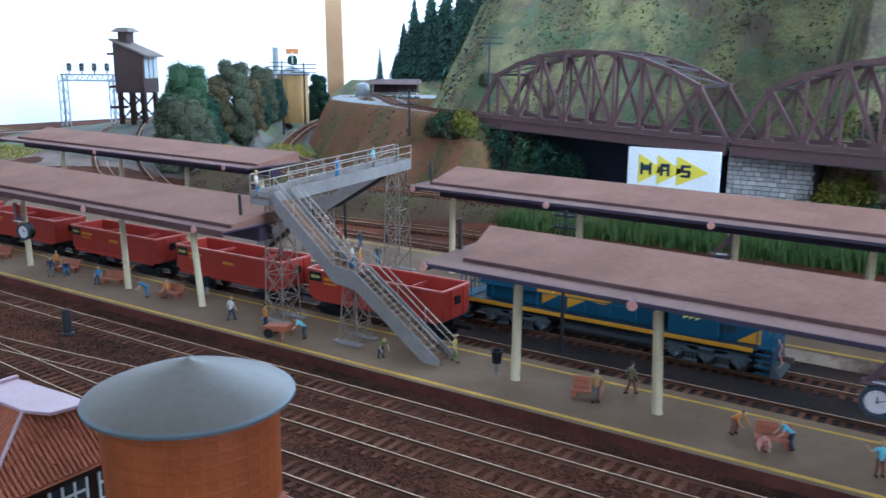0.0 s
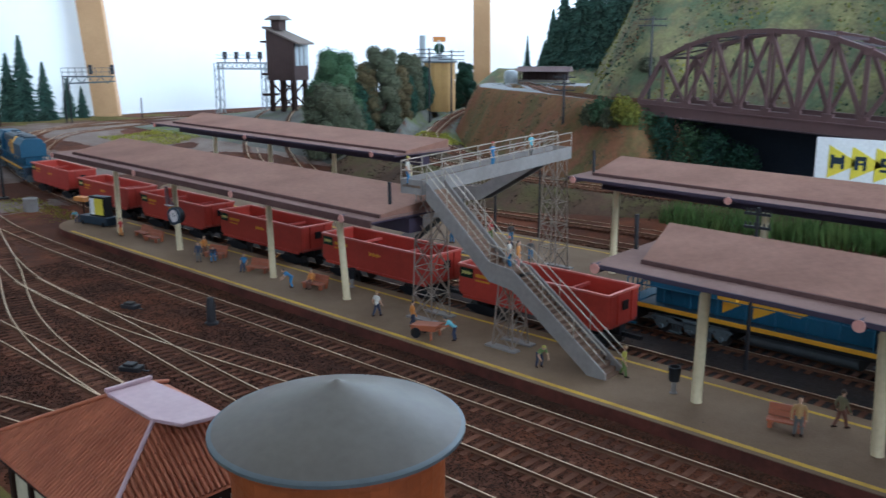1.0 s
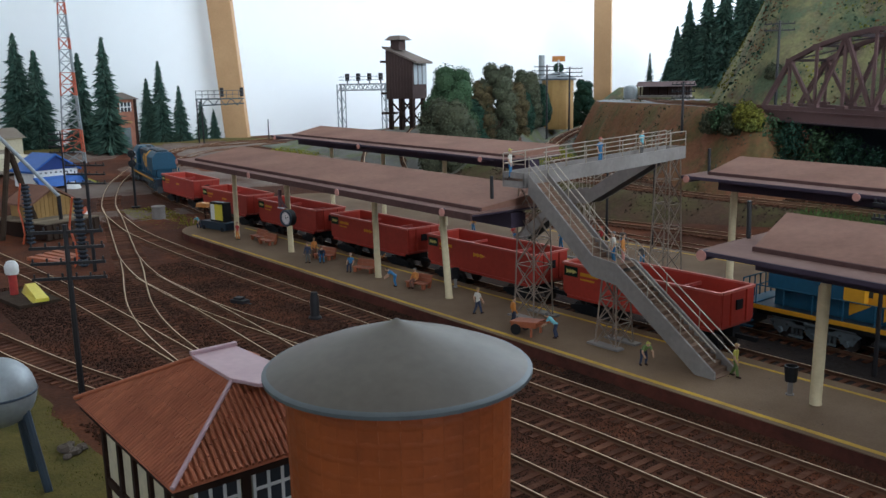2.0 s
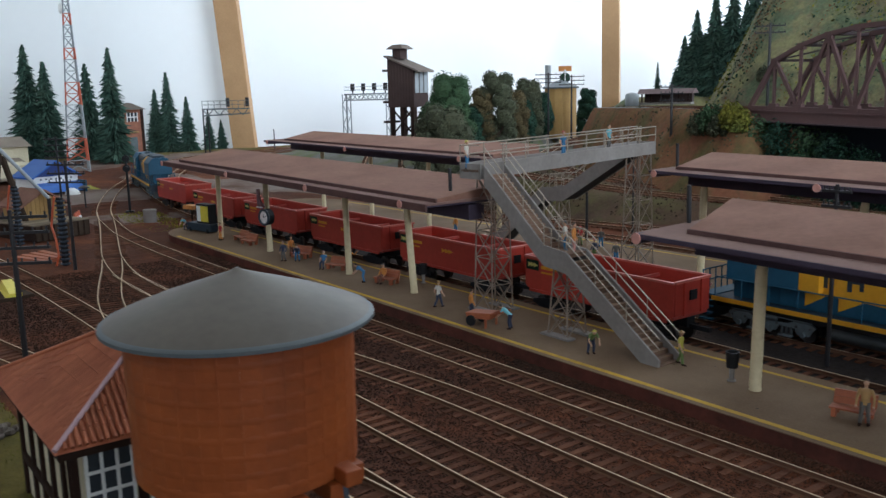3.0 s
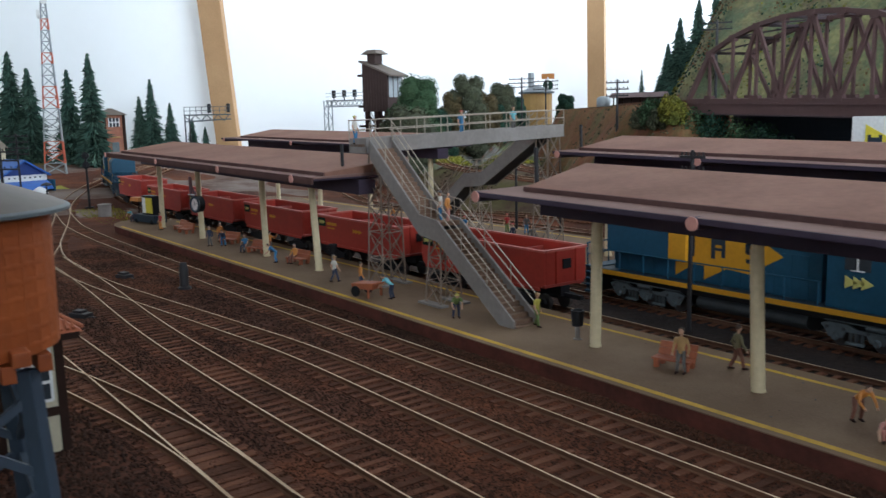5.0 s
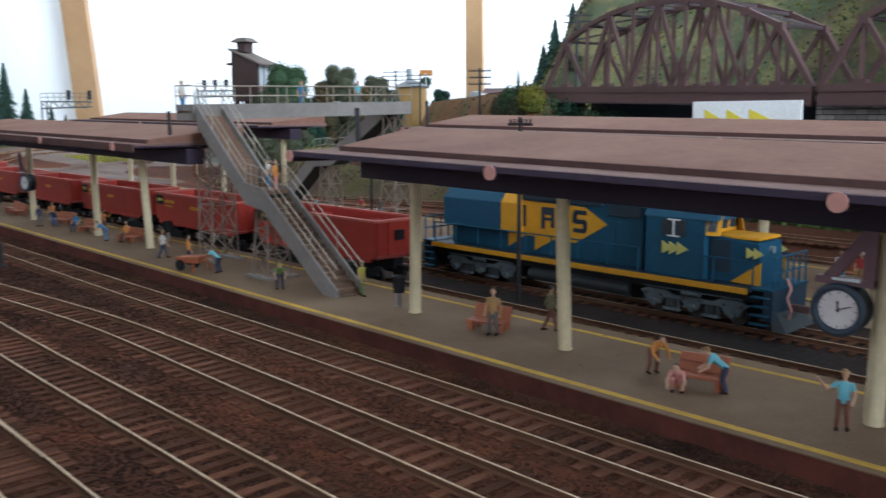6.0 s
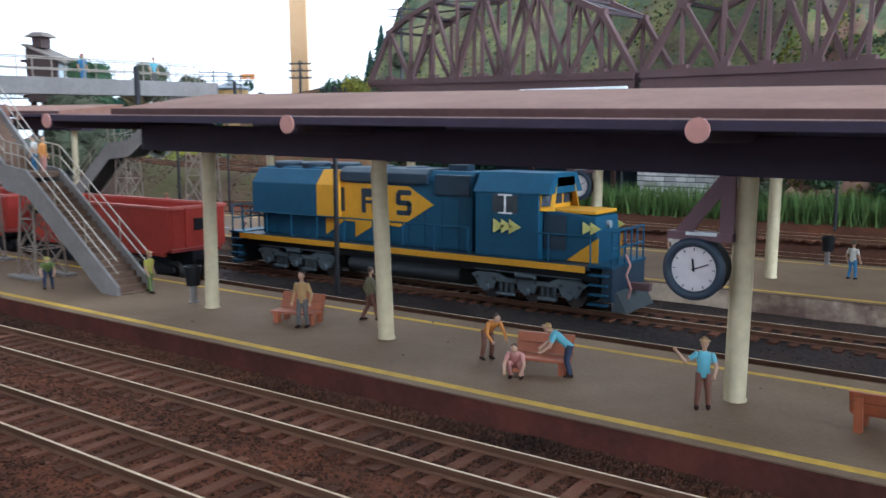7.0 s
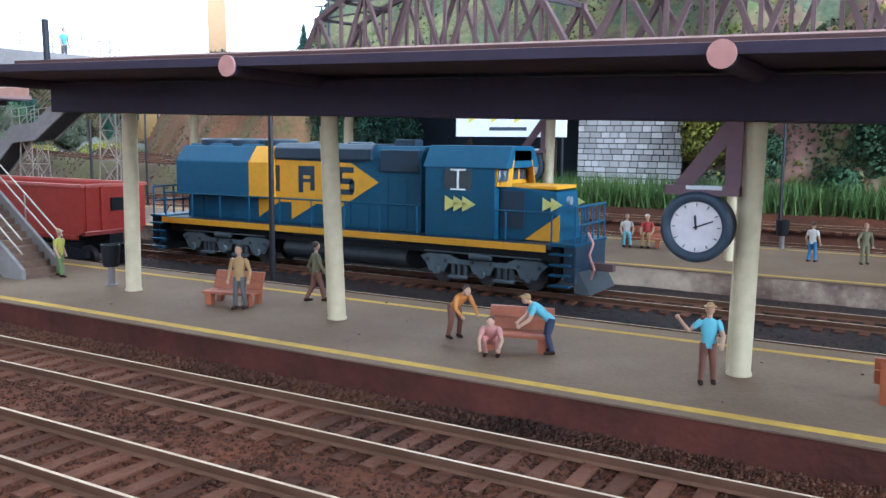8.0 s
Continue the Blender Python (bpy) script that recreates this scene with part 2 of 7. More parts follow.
M["rock_red"] = material("rock_red", (0.33, 0.175, 0.13), 0.95, second=(0.16, 0.085, 0.07), scale=20, amount=0.9, bump=1.0, bump_scale=200, grain=0.35, third=(0.15, 0.19, 0.07), third_scale=14)
M["girder"] = material("girder", (0.118, 0.064, 0.06), 0.65, second=(0.08, 0.046, 0.046), scale=25, spec=0.3)
M["wagon_rim"] = material("wagon_rim", (0.52, 0.12, 0.085), 0.55, second=(0.42, 0.08, 0.06), scale=40)
M["leaf_rust"] = material("leaf_rust", (0.16, 0.075, 0.035), 0.9, second=(0.09, 0.05, 0.03), scale=30, random_amount=0.5)
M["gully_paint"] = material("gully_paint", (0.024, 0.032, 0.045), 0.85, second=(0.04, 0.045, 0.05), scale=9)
# Shaded copy of girder: shade of deck, lower flange and inner braces as colour.
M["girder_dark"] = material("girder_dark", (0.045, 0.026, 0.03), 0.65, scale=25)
M["stone_block"] = material("stone_block", (0.46, 0.43, 0.40), 0.9, second=(0.30, 0.28, 0.27), scale=50, bump=0.6, random_amount=0.28)
M["mortar"] = material("mortar", (0.08, 0.075, 0.07), 0.95, scale=60)
M["wall_white"] = material("wall_white", (0.90, 0.92, 0.92), 0.9, second=(0.88, 0.90, 0.90), scale=0.4, amount=0.15, bump=0.05, bump_scale=40, grain=0.012)
M["pine_wood"] = material("pine_wood", (0.52, 0.31, 0.15), 0.6, second=(0.40, 0.22, 0.10), scale=8, amount=0.7)
M["room_floor"] = material("room_floor", (0.25, 0.2, 0.16), 0.7, scale=3)
M["brown_shed"] = material("brown_shed", (0.062, 0.040, 0.036), 0.75, second=(0.04, 0.027, 0.025), scale=30)
M["shed_roof"] = material("shed_roof", (0.15, 0.12, 0.10), 0.8, second=(0.10, 0.08, 0.07), scale=25)
M["steel_pale"] = material("steel_pale", (0.33, 0.36, 0.37), 0.5, 0.4, scale=40)
M["mast_red"] = material("mast_red", (0.55, 0.11, 0.05), 0.5, scale=40)
M["brick_tower"] = material("brick_tower", (0.36, 0.16, 0.10), 0.85, second=(0.25, 0.10, 0.07), scale=60, amount=0.8)
M["ochre_wood"] = material("ochre_wood", (0.40, 0.235, 0.075), 0.7, second=(0.30, 0.17, 0.055), scale=40)
M["tarp_navy"] = material("tarp_navy", (0.012, 0.04, 0.19), 0.5, second=(0.01, 0.03, 0.12), scale=20)
M["tan_roof"] = material("tan_roof", (0.26, 0.215, 0.17), 0.9, second=(0.19, 0.155, 0.12), scale=16)
M["dock_wood"] = material("dock_wood", (0.24, 0.19, 0.13), 0.8, second=(0.13, 0.10, 0.07), scale=40, random_amount=0.25)
M["tarp_blue"] = material("tarp_blue", (0.03, 0.13, 0.45), 0.5, second=(0.02, 0.09, 0.3), scale=20)
M["window_dark"] = material("window_dark", (0.045, 0.055, 0.065), 0.12, scale=30)
M["orange_cord"] = material("orange_cord", (0.6, 0.11, 0.04), 0.5, scale=60)
for key, c in {"skin": (0.52, 0.30, 0.19), "cloth_blue": (0.03, 0.16, 0.32), "cloth_navy": (0.025, 0.035, 0.07),
               "cloth_brown": (0.17, 0.065, 0.04), "cloth_tan": (0.38, 0.22, 0.08), "cloth_teal": (0.14, 0.42, 0.48),
               "cloth_orange": (0.58, 0.22, 0.04), "cloth_white": (0.62, 0.58, 0.5), "cloth_green": (0.13, 0.19, 0.05),
               "cloth_yellow": (0.45, 0.40, 0.06), "cloth_red": (0.45, 0.04, 0.035), "cloth_pink": (0.55, 0.24, 0.20),
               "cloth_khaki": (0.17, 0.15, 0.075), "cloth_grey": (0.11, 0.10, 0.09), "hair": (0.06, 0.035, 0.02)}.items():
    M[key] = material(key, c, 0.6, scale=120, amount=0.4)


# ---- mesh building ----
class Build:
    """Collects boxes, bars, tubes and prisms, in cm, into one mesh."""

    def __init__(self):
        self.v, self.f, self.k, self.slot = [], [], [], 0

    def add(self, verts, faces):
        n = len(self.v)
        self.v += [tuple(p) for p in verts]
        self.f += [tuple(n + i for i in f) for f in faces]
        self.k += [self.slot] * len(faces)
        return self

    def hexa(self, a, b):
        """Two quads, bottom and top, each counter-clockwise from above."""
        return self.add([*a, *b], [(3, 2, 1, 0), (4, 5, 6, 7), (0, 1, 5, 4), (1, 2, 6, 5), (2, 3, 7, 6), (3, 0, 4, 7)])

    def box(self, x0, x1, y0, y1, z0, z1):
        return self.hexa([(x0, y0, z0), (x1, y0, z0), (x1, y1, z0), (x0, y1, z0)],
                         [(x0, y0, z1), (x1, y0, z1), (x1, y1, z1), (x0, y1, z1)])

    def bar(self, a, b, w, h=None):
        """A square bar from a to b, w wide (level) and h high."""
        h = h or w
        a, b = Vector(a), Vector(b)
        d = (b - a).normalized()
        side = d.cross(Vector((0, 0, 1)))
        side = side.normalized() if side.length > 1e-4 else Vector((1, 0, 0))
        up = side.cross(d).normalized()
        s, u = side * w / 2, up * h / 2
        return self.hexa([a - s - u, b - s - u, b + s - u, a + s - u][::-1], [a - s + u, b - s + u, b + s + u, a + s + u][::-1])

    def tube(self, a, b, r, r2=None, n=8):
        r2 = r if r2 is None else r2
        a, b = Vector(a), Vector(b)
        d = (b - a).normalized()
        s = d.orthogonal().normalized()
        u = d.cross(s)
        ring = [s * math.cos(2 * math.pi * i / n) + u * math.sin(2 * math.pi * i / n) for i in range(n)]
        faces = [(i, (i + 1) % n, n + (i + 1) % n, n + i) for i in range(n)]
        faces += [tuple(range(n))[::-1], tuple(range(n, 2 * n))]
        return self.add([a + q * r for q in ring] + [b + q * r2 for q in ring], faces)

    def path(self, pts, r, n=6):
        for a, b in zip(pts, pts[1:]):
            self.tube(a, b, r, r, n)
        return self

    def lathe(self, cx, cy, profile, n=32):
        """profile: (radius, z) from bottom to top."""
        verts, faces = [], []
        for r, z in profile:
            verts += [(cx + r * math.cos(2 * math.pi * i / n), cy + r * math.sin(2 * math.pi * i / n), z) for i in range(n)]
        for j in range(len(profile) - 1):
            faces += [(j * n + i, j * n + (i + 1) % n, (j + 1) * n + (i + 1) % n, (j + 1) * n + i) for i in range(n)]
        faces += [tuple(range(n))[::-1], tuple(range((len(profile) - 1) * n, len(profile) * n))]
        return self.add(verts, faces)

    def prism(self, pts, vec):
        """A flat outline pushed along vec."""
        n, vec = len(pts), Vector(vec)
        pts = [Vector(p) for p in pts]
        normal = sum(((pts[i] - pts[0]).cross(pts[i + 1] - pts[0]) for i in range(1, n - 1)), Vector())
        if normal.dot(vec) > 0:
            pts = pts[::-1]
        return self.add([*pts, *(p + vec for p in pts)],
                        [tuple(range(n)), tuple(range(n, 2 * n))[::-1]] + [((i + 1) % n, i, n + i, n + (i + 1) % n) for i in range(n)])

    def ball(self, c, r, n=8, m=5, sz=1.0):
        return self.lathe(c[0], c[1], [(r * math.sin(math.pi * (j + 0.3) / (m + 0.6)), c[2] - r * sz * math.cos(math.pi * (j + 0.3) / (m + 0.6))) for j in range(m + 1)], n)

    def mesh(self, name, mats, smooth=0.0, bevel=0.0):
        me = bpy.data.meshes.new(name)
        me.from_pydata([(x * CM, y * CM, z * CM) for x, y, z in self.v], [], self.f)
        for m in mats:
            me.materials.append(m)
        if len(mats) > 1:
            me.polygons.foreach_set("material_index", self.k)
        if bevel:
            bm = bmesh.new()
            bm.from_mesh(me)
            bmesh.ops.bevel(bm, geom=[e for e in bm.edges if e.calc_face_angle(0) > 0.5], offset=bevel * CM, segments=2, profile=0.6, affect="EDGES", clamp_overlap=True)
            bm.to_mesh(me)
            bm.free()
        if smooth:
            me.polygons.foreach_set("use_smooth", [True] * len(me.polygons))
            me.set_sharp_from_angle(angle=radians(smooth))
        me.update()
        return me


def thing(name, label, category, x=0, y=0, z=0, rz=0, group="", kind=""):
    """An Empty at the base of a thing made of parts."""
    ob = new(name)
    ob.empty_display_size = 0.01
    ob.matrix_basis = pose(x * CM, y * CM, z * CM, 0, 0, rz)
    return tagged(ob, label, category, group, kind)


def part(name, b, mat, parent, label="", smooth=0.0, bevel=0.0, x=0, y=0, z=0, rz=0):
    mats = mat if isinstance(mat, (list, tuple)) else [mat]
    ob = new(name, b.mesh(name, mats, smooth, bevel))
    ob.parent = parent
    ob.matrix_basis = pose(x * CM, y * CM, z * CM, 0, 0, rz)
    return tagged(ob, label) if label else ob


def single(name, b, mat, label, category, kind="", group="", smooth=0.0, bevel=0.0, x=0, y=0, z=0, rz=0):
    mats = mat if isinstance(mat, (list, tuple)) else [mat]
    ob = new(name, b.mesh(name, mats, smooth, bevel))
    ob.matrix_basis = pose(x * CM, y * CM, z * CM, 0, 0, rz)
    return tagged(ob, label, category, group, kind)


def repeat(name, me, spots, parent):
    """Objects of their own on one mesh: spots are (x, y, z, rz) in cm and degrees."""
    for x, y, z, rz in spots:
        ob = new(name, me)
        ob.parent = parent
        ob.matrix_basis = pose(x * CM, y * CM, z * CM, 0, 0, rz)


# ---- the room ----
def wall_x(y):
    return -190 + 0.22 * (y - 49)


def slab(name, b, mat, label, category="wall"):
    return single(name, b, mat, label, category, kind="structure")


b = Build()
b.prism([(wall_x(-165), -165, -80), (wall_x(260), 260, -80), (wall_x(260) - 10, 260, -80), (wall_x(-165) - 10, -165, -80)], (0, 0, 260))
slab("wall_west", b, M["wall_white"], "plain white painted wall behind the model railway layout")
b = Build()
b.box(-160, -145, 250, 260, -80, 180).box(35, 180, 250, 260, -80, 180).box(-145, 35, 250, 260, -80, 50).box(-145, 35, 250, 260, 160, 180)
slab("wall_north", b, M["wall_white"], "white painted wall with a wide window opening")
b = Build()
b.box(-230, -165, -175, -165, -80, 180).box(85, 180, -175, -165, -80, 180).box(-165, 85, -175, -165, -80, 28).box(-165, 85, -175, -165, 132, 180)
slab("wall_south", b, M["wall_white"], "white painted wall with a wide window opening")
b = Build()
b.box(170, 180, -165, -45, -80, 180).box(170, 180, 185, 250, -80, 180).box(170, 180, -45, 185, -80, 18).box(170, 180, -45, 185, 132, 180)
slab("wall_east", b, M["wall_white"], "white painted wall with a wide window opening")
slab("ceiling", Build().box(-235, 180, -175, 260, 180, 186), M["wall_white"], "plain white ceiling", "ceiling")
slab("floor", Build().box(-235, 180, -175, 260, -86, -80), M["room_floor"], "brown floor under the layout table", "floor")

# leaning timber studs before the wall
b = Build().hexa([(-174.2, 51.4, 2.5), (-170.6, 55.6, 2.5), (-172.6, 57.3, 2.5), (-176.2, 53.1, 2.5)], [(-175.8, 42.6, 125), (-172.2, 46.8, 125), (-174.2, 48.5, 125), (-177.8, 44.3, 125)])
single("timber_stud", b, M["pine_wood"], "leaning pale pine timber stud standing behind the layout", "stud", bevel=0.15)
b = Build().hexa([(-141.8, 145.3, -5), (-137.8, 147.8, -5), (-140.8, 151.8, -5), (-144.8, 149.3, -5)], [(-142.8, 144.3, 125), (-138.8, 146.8, 125), (-141.8, 150.8, 125), (-145.8, 148.3, 125)])
single("timber_stud", b, M["pine_wood"], "upright pale pine timber stud against the white wall", "stud", bevel=0.15)


# ---- ground ----
def field(x0, x1, nx, y0, y1, ny, height, keep=None):
    b = Build()
    b.v = [(x0 + (x1 - x0) * i / nx, y0 + (y1 - y0) * j / ny, height(x0 + (x1 - x0) * i / nx, y0 + (y1 - y0) * j / ny)) for j in range(ny + 1) for i in range(nx + 1)]
    for j in range(ny):
        for i in range(nx):
            k = j * (nx + 1) + i
            if keep is None or keep(*b.v[k][:2]):
                b.f.append((k, k + 1, k + nx + 2, k + nx + 1))
    b.k = [0] * len(b.f)
    return b


def ground_height(x, y):
    heap = 0.14 * ramp(-4.7, -3.7, y) * (1 - ramp(0, 1, y)) if -80 < x else 0
    heap -= 0.06 * ramp(3.4, 3.7, y) * (1 - ramp(14.6, 14.9, y)) if x > -75.5 else 0
    return rise(x, y) + heap + 0.07 + 0.05 * noise.noise((x * 0.35, y * 0.35, 0)) + 0.03 * noise.noise((x * 1.3, y * 1.3, 4))


b = field(-75, 70, 290, 3.62, 14.75, 24, lambda x, y: ground_height(x, y) + 0.035)
single("platform_ballast", b, M["ballast_grey"], "dark grey ballast between the two platforms", "ballast", kind="structure", smooth=70)
b = field(-186, 72, 344, -70, 175, 326, ground_height)
slab("ground", b, M["ballast"], "dark brown gravel ballast over the layout board", "ground").data.polygons.foreach_set("use_smooth", [True] * len(b.f))
slab("layout_board", Build().box(-186, 72, -70, 175, -6, -1.2), M["pine_wood"], "plywood board carrying the model railway", "table")


# ---- tracks ----
def smooth_path(pts, step=0.69):
    """A smooth line through the points, at even steps: (x, y, heading)."""
    p = [Vector((*a, 0)) for a in pts]
    p = [2 * p[0] - p[1], *p, 2 * p[-1] - p[-2]]
    fine = []
    for i in range(1, len(p) - 2):
        n = max(2, int((p[i + 1] - p[i]).length / 0.5))
        for j in range(n):
            t = j / n
            m0, m1 = (p[i + 1] - p[i - 1]) / 2, (p[i + 2] - p[i]) / 2
            k = (p[i + 1] - p[i]).length
            m0, m1 = m0.normalized() * k, m1.normalized() * k
            fine.append(p[i] * (2 * t**3 - 3 * t**2 + 1) + m0 * (t**3 - 2 * t**2 + t) + p[i + 1] * (3 * t**2 - 2 * t**3) + m1 * (t**3 - t**2))
    fine.append(p[-2])
    out, left = [], 0.0
    for a, c in zip(fine, fine[1:]):
        d = (c - a).length
        while left < d:
            q = a + (c - a) * left / d
            out.append((q.x, q.y, math.atan2(c.y - a.y, c.x - a.x)))
            left += step
        left -= d
    return out


TIE = Build().box(-0.15, 0.15, -1.45, 1.45, 0.0, 0.12).mesh("tie", [M["tie"]])


def track(label, pts, near=None, height=rise):
    line = smooth_path(pts)
    root = thing("railway_track", label, "railway track", group="railway tracks")
    lo, hi = near or (1, 0)
    close = [(x, y, height(x, y), math.degrees(h) + RNG.uniform(-1.5, 1.5)) for x, y, h in line if lo <= x <= hi]
    repeat("tie", TIE, close, root)
    b = Build()
    for x, y, h in line:
        if not lo <= x <= hi:
            c, s = math.cos(h), math.sin(h)
            z = height(x, y)
            at = [(x + u * c - v * s, y + u * s + v * c) for u, v in ((-0.15, -1.45), (0.15, -1.45), (0.15, 1.45), (-0.15, 1.45))]
            b.hexa([(*p, z) for p in at], [(*p, z + 0.11) for p in at])
    if b.v:
        tagged(part("tie_rest", b, M["tie"], root), kind="stuff")
    for side in (-0.825, 0.825):
        b = Build()
        pts2 = line[::2] + [line[-1]]
        rings = []
        for x, y, h in pts2:
            c, s, z = math.cos(h), math.sin(h), height(x, y)
            ring = []
            for off, up in ((-0.1, 0.11), (-0.025, 0.16), (-0.045, 0.27), (-0.037, 0.31), (0.037, 0.31), (0.045, 0.27), (0.025, 0.16), (0.1, 0.11)):
                ring.append((x - (side + off) * s, y + (side + off) * c, z + up))
            rings.append(ring)
        b.v = [p for r in rings for p in r]
        for j in range(len(rings) - 1):
            for i in range(7):
                k = j * 8 + i
                b.f.append((k, k + 1, k + 9, k + 8))
                b.k.append(0 if i == 3 else 1)
        part("rail", b, [M["rail"], M["rail_web"]], root, smooth=50)
    return root


track("straight main track beside the platform, rusty ties", [(70, -5.45), (20, -5.5), (-5, -5.6), (-20, -5.8), (-55, -6.0), (-70, -5.6), (-80, -4.6), (-88, -3.3), (-100, 0.6), (-114.5, 6.9), (-134, 18.3), (-148, 29.5), (-154, 43), (-152, 55), (-143, 66), (-130, 75)], (-50, 32))
track("yard track with rusty ties joining a turnout", [(70, -9.5), (20, -9.5), (0, -9.5), (-10, -9.65), (-18.5, -10.5), (-25.5, -11.35), (-34, -12.3), (-42, -12.7), (-51, -12.4)], (-45, 32))
track("yard track bending into the turnout ladder", [(70, -13.6), (10, -13.75), (-8, -13.95), (-20, -13.75), (-34, -12.9), (-42, -12.55), (-50, -12.3), (-59, -10.8), (-66, -9.0), (-80, -5.2), (-90, -2.7)], (-60, 32))
track("yard track along the loading side", [(70, -17.8), (10, -17.9), (-8, -18.0), (-25, -18.3), (-45, -18.7), (-60, -19.4), (-85, -21.5), (-110, -26)], (-55, 32))
track("turnout track leading to the ladder", [(-20, -18.2), (-26, -18.15), (-34, -17.5), (-41, -16.2), (-47, -14.5), (-53, -12.6), (-59, -10.85)], (-60, -20))
track("siding curving away past the signal box", [(4, -17.95), (-1, -18.05), (-7, -18.65), (-12.5, -19.6), (-18, -20.9), (-24.3, -22.6), (-29, -23.9), (-34, -25), (-55, -28.8)], (-55, 0))
ORE_LINE = [(70, 5.6), (0, 5.6), (-70, 5.6), (-87, 6.1), (-97, 7.0), (-108, 8.9), (-119, 12), (-131, 17.2), (-146, 28), (-150, 37), (-148, 50)]
track("platform track that carries the ore train", ORE_LINE, (-20, 32))
track("middle track that carries the blue locomotive", [(70, 11.1), (0, 11.1), (-60, 11.1), (-80, 11.2), (-99, 11.5), (-113, 14.6), (-125, 19.6), (-138, 28.5), (-143, 37), (-142, 50)], (-30, 32))
track("through track behind the far platform", [(70, 28.7), (0, 28.7), (-45, 28.9), (-70, 31), (-95, 40), (-112, 52), (-124, 66), (-136, 84)])
track("second through track before the grass bank", [(70, 32.4), (0, 32.4), (-40, 32.8), (-70, 36), (-93, 46), (-108, 58), (-119, 72), (-129, 88)])


# ---- platforms ----
def platform(name, x0, x1, y0, y1, top, face, label, rounded=True):
    root = thing(name, label, "platform", kind="structure")
    n = 12
    mid, half = (y0 + y1) / 2, (y1 - y0) / 2

    def outline(inset):
        pts = [(x1, y0 + inset), (x1, y1 - inset)]
        pts += [(x0 + half * 1.6 - half * 1.6 * math.sin(math.pi * i / n) * (1 - inset / half), mid + (half - inset) * math.cos(math.pi * i / n)) for i in range(n + 1)]
        return pts

    part("platform_wall", Build().prism([(x, y, -0.1) for x, y in outline(0.03)], (0, 0, 0.95)), face, root)
    part("platform_slab", Build().prism([(x, y, 0.85) for x, y in outline(0.0)], (0, 0, 0.05)), M[top], root, bevel=0.015)
    for k, (a, c) in enumerate(((0.3, 0.6), (0.8, 1.05))):
        b = Build()
        ya, yc = (y0 + a, y0 + c) if k == 0 else (y1 - c, y1 - a)
        b.box(x0 + half * 1.6, x1, ya, yc, 0.9, 0.904)
        part("yellow_line", b, M["yellow_line"], root, "worn yellow safety line")
    return root


platform_a = platform("platform_main", -69, 70, -3.5, 3.55, "asphalt", M["brick_face"], "grey platform with yellow edge lines and reddish brown side")
platform_b = platform("platform_far", -84, 70, 14.8, 25.0, "asphalt", M["cream_concrete"], "grey island platform with worn cream edge")


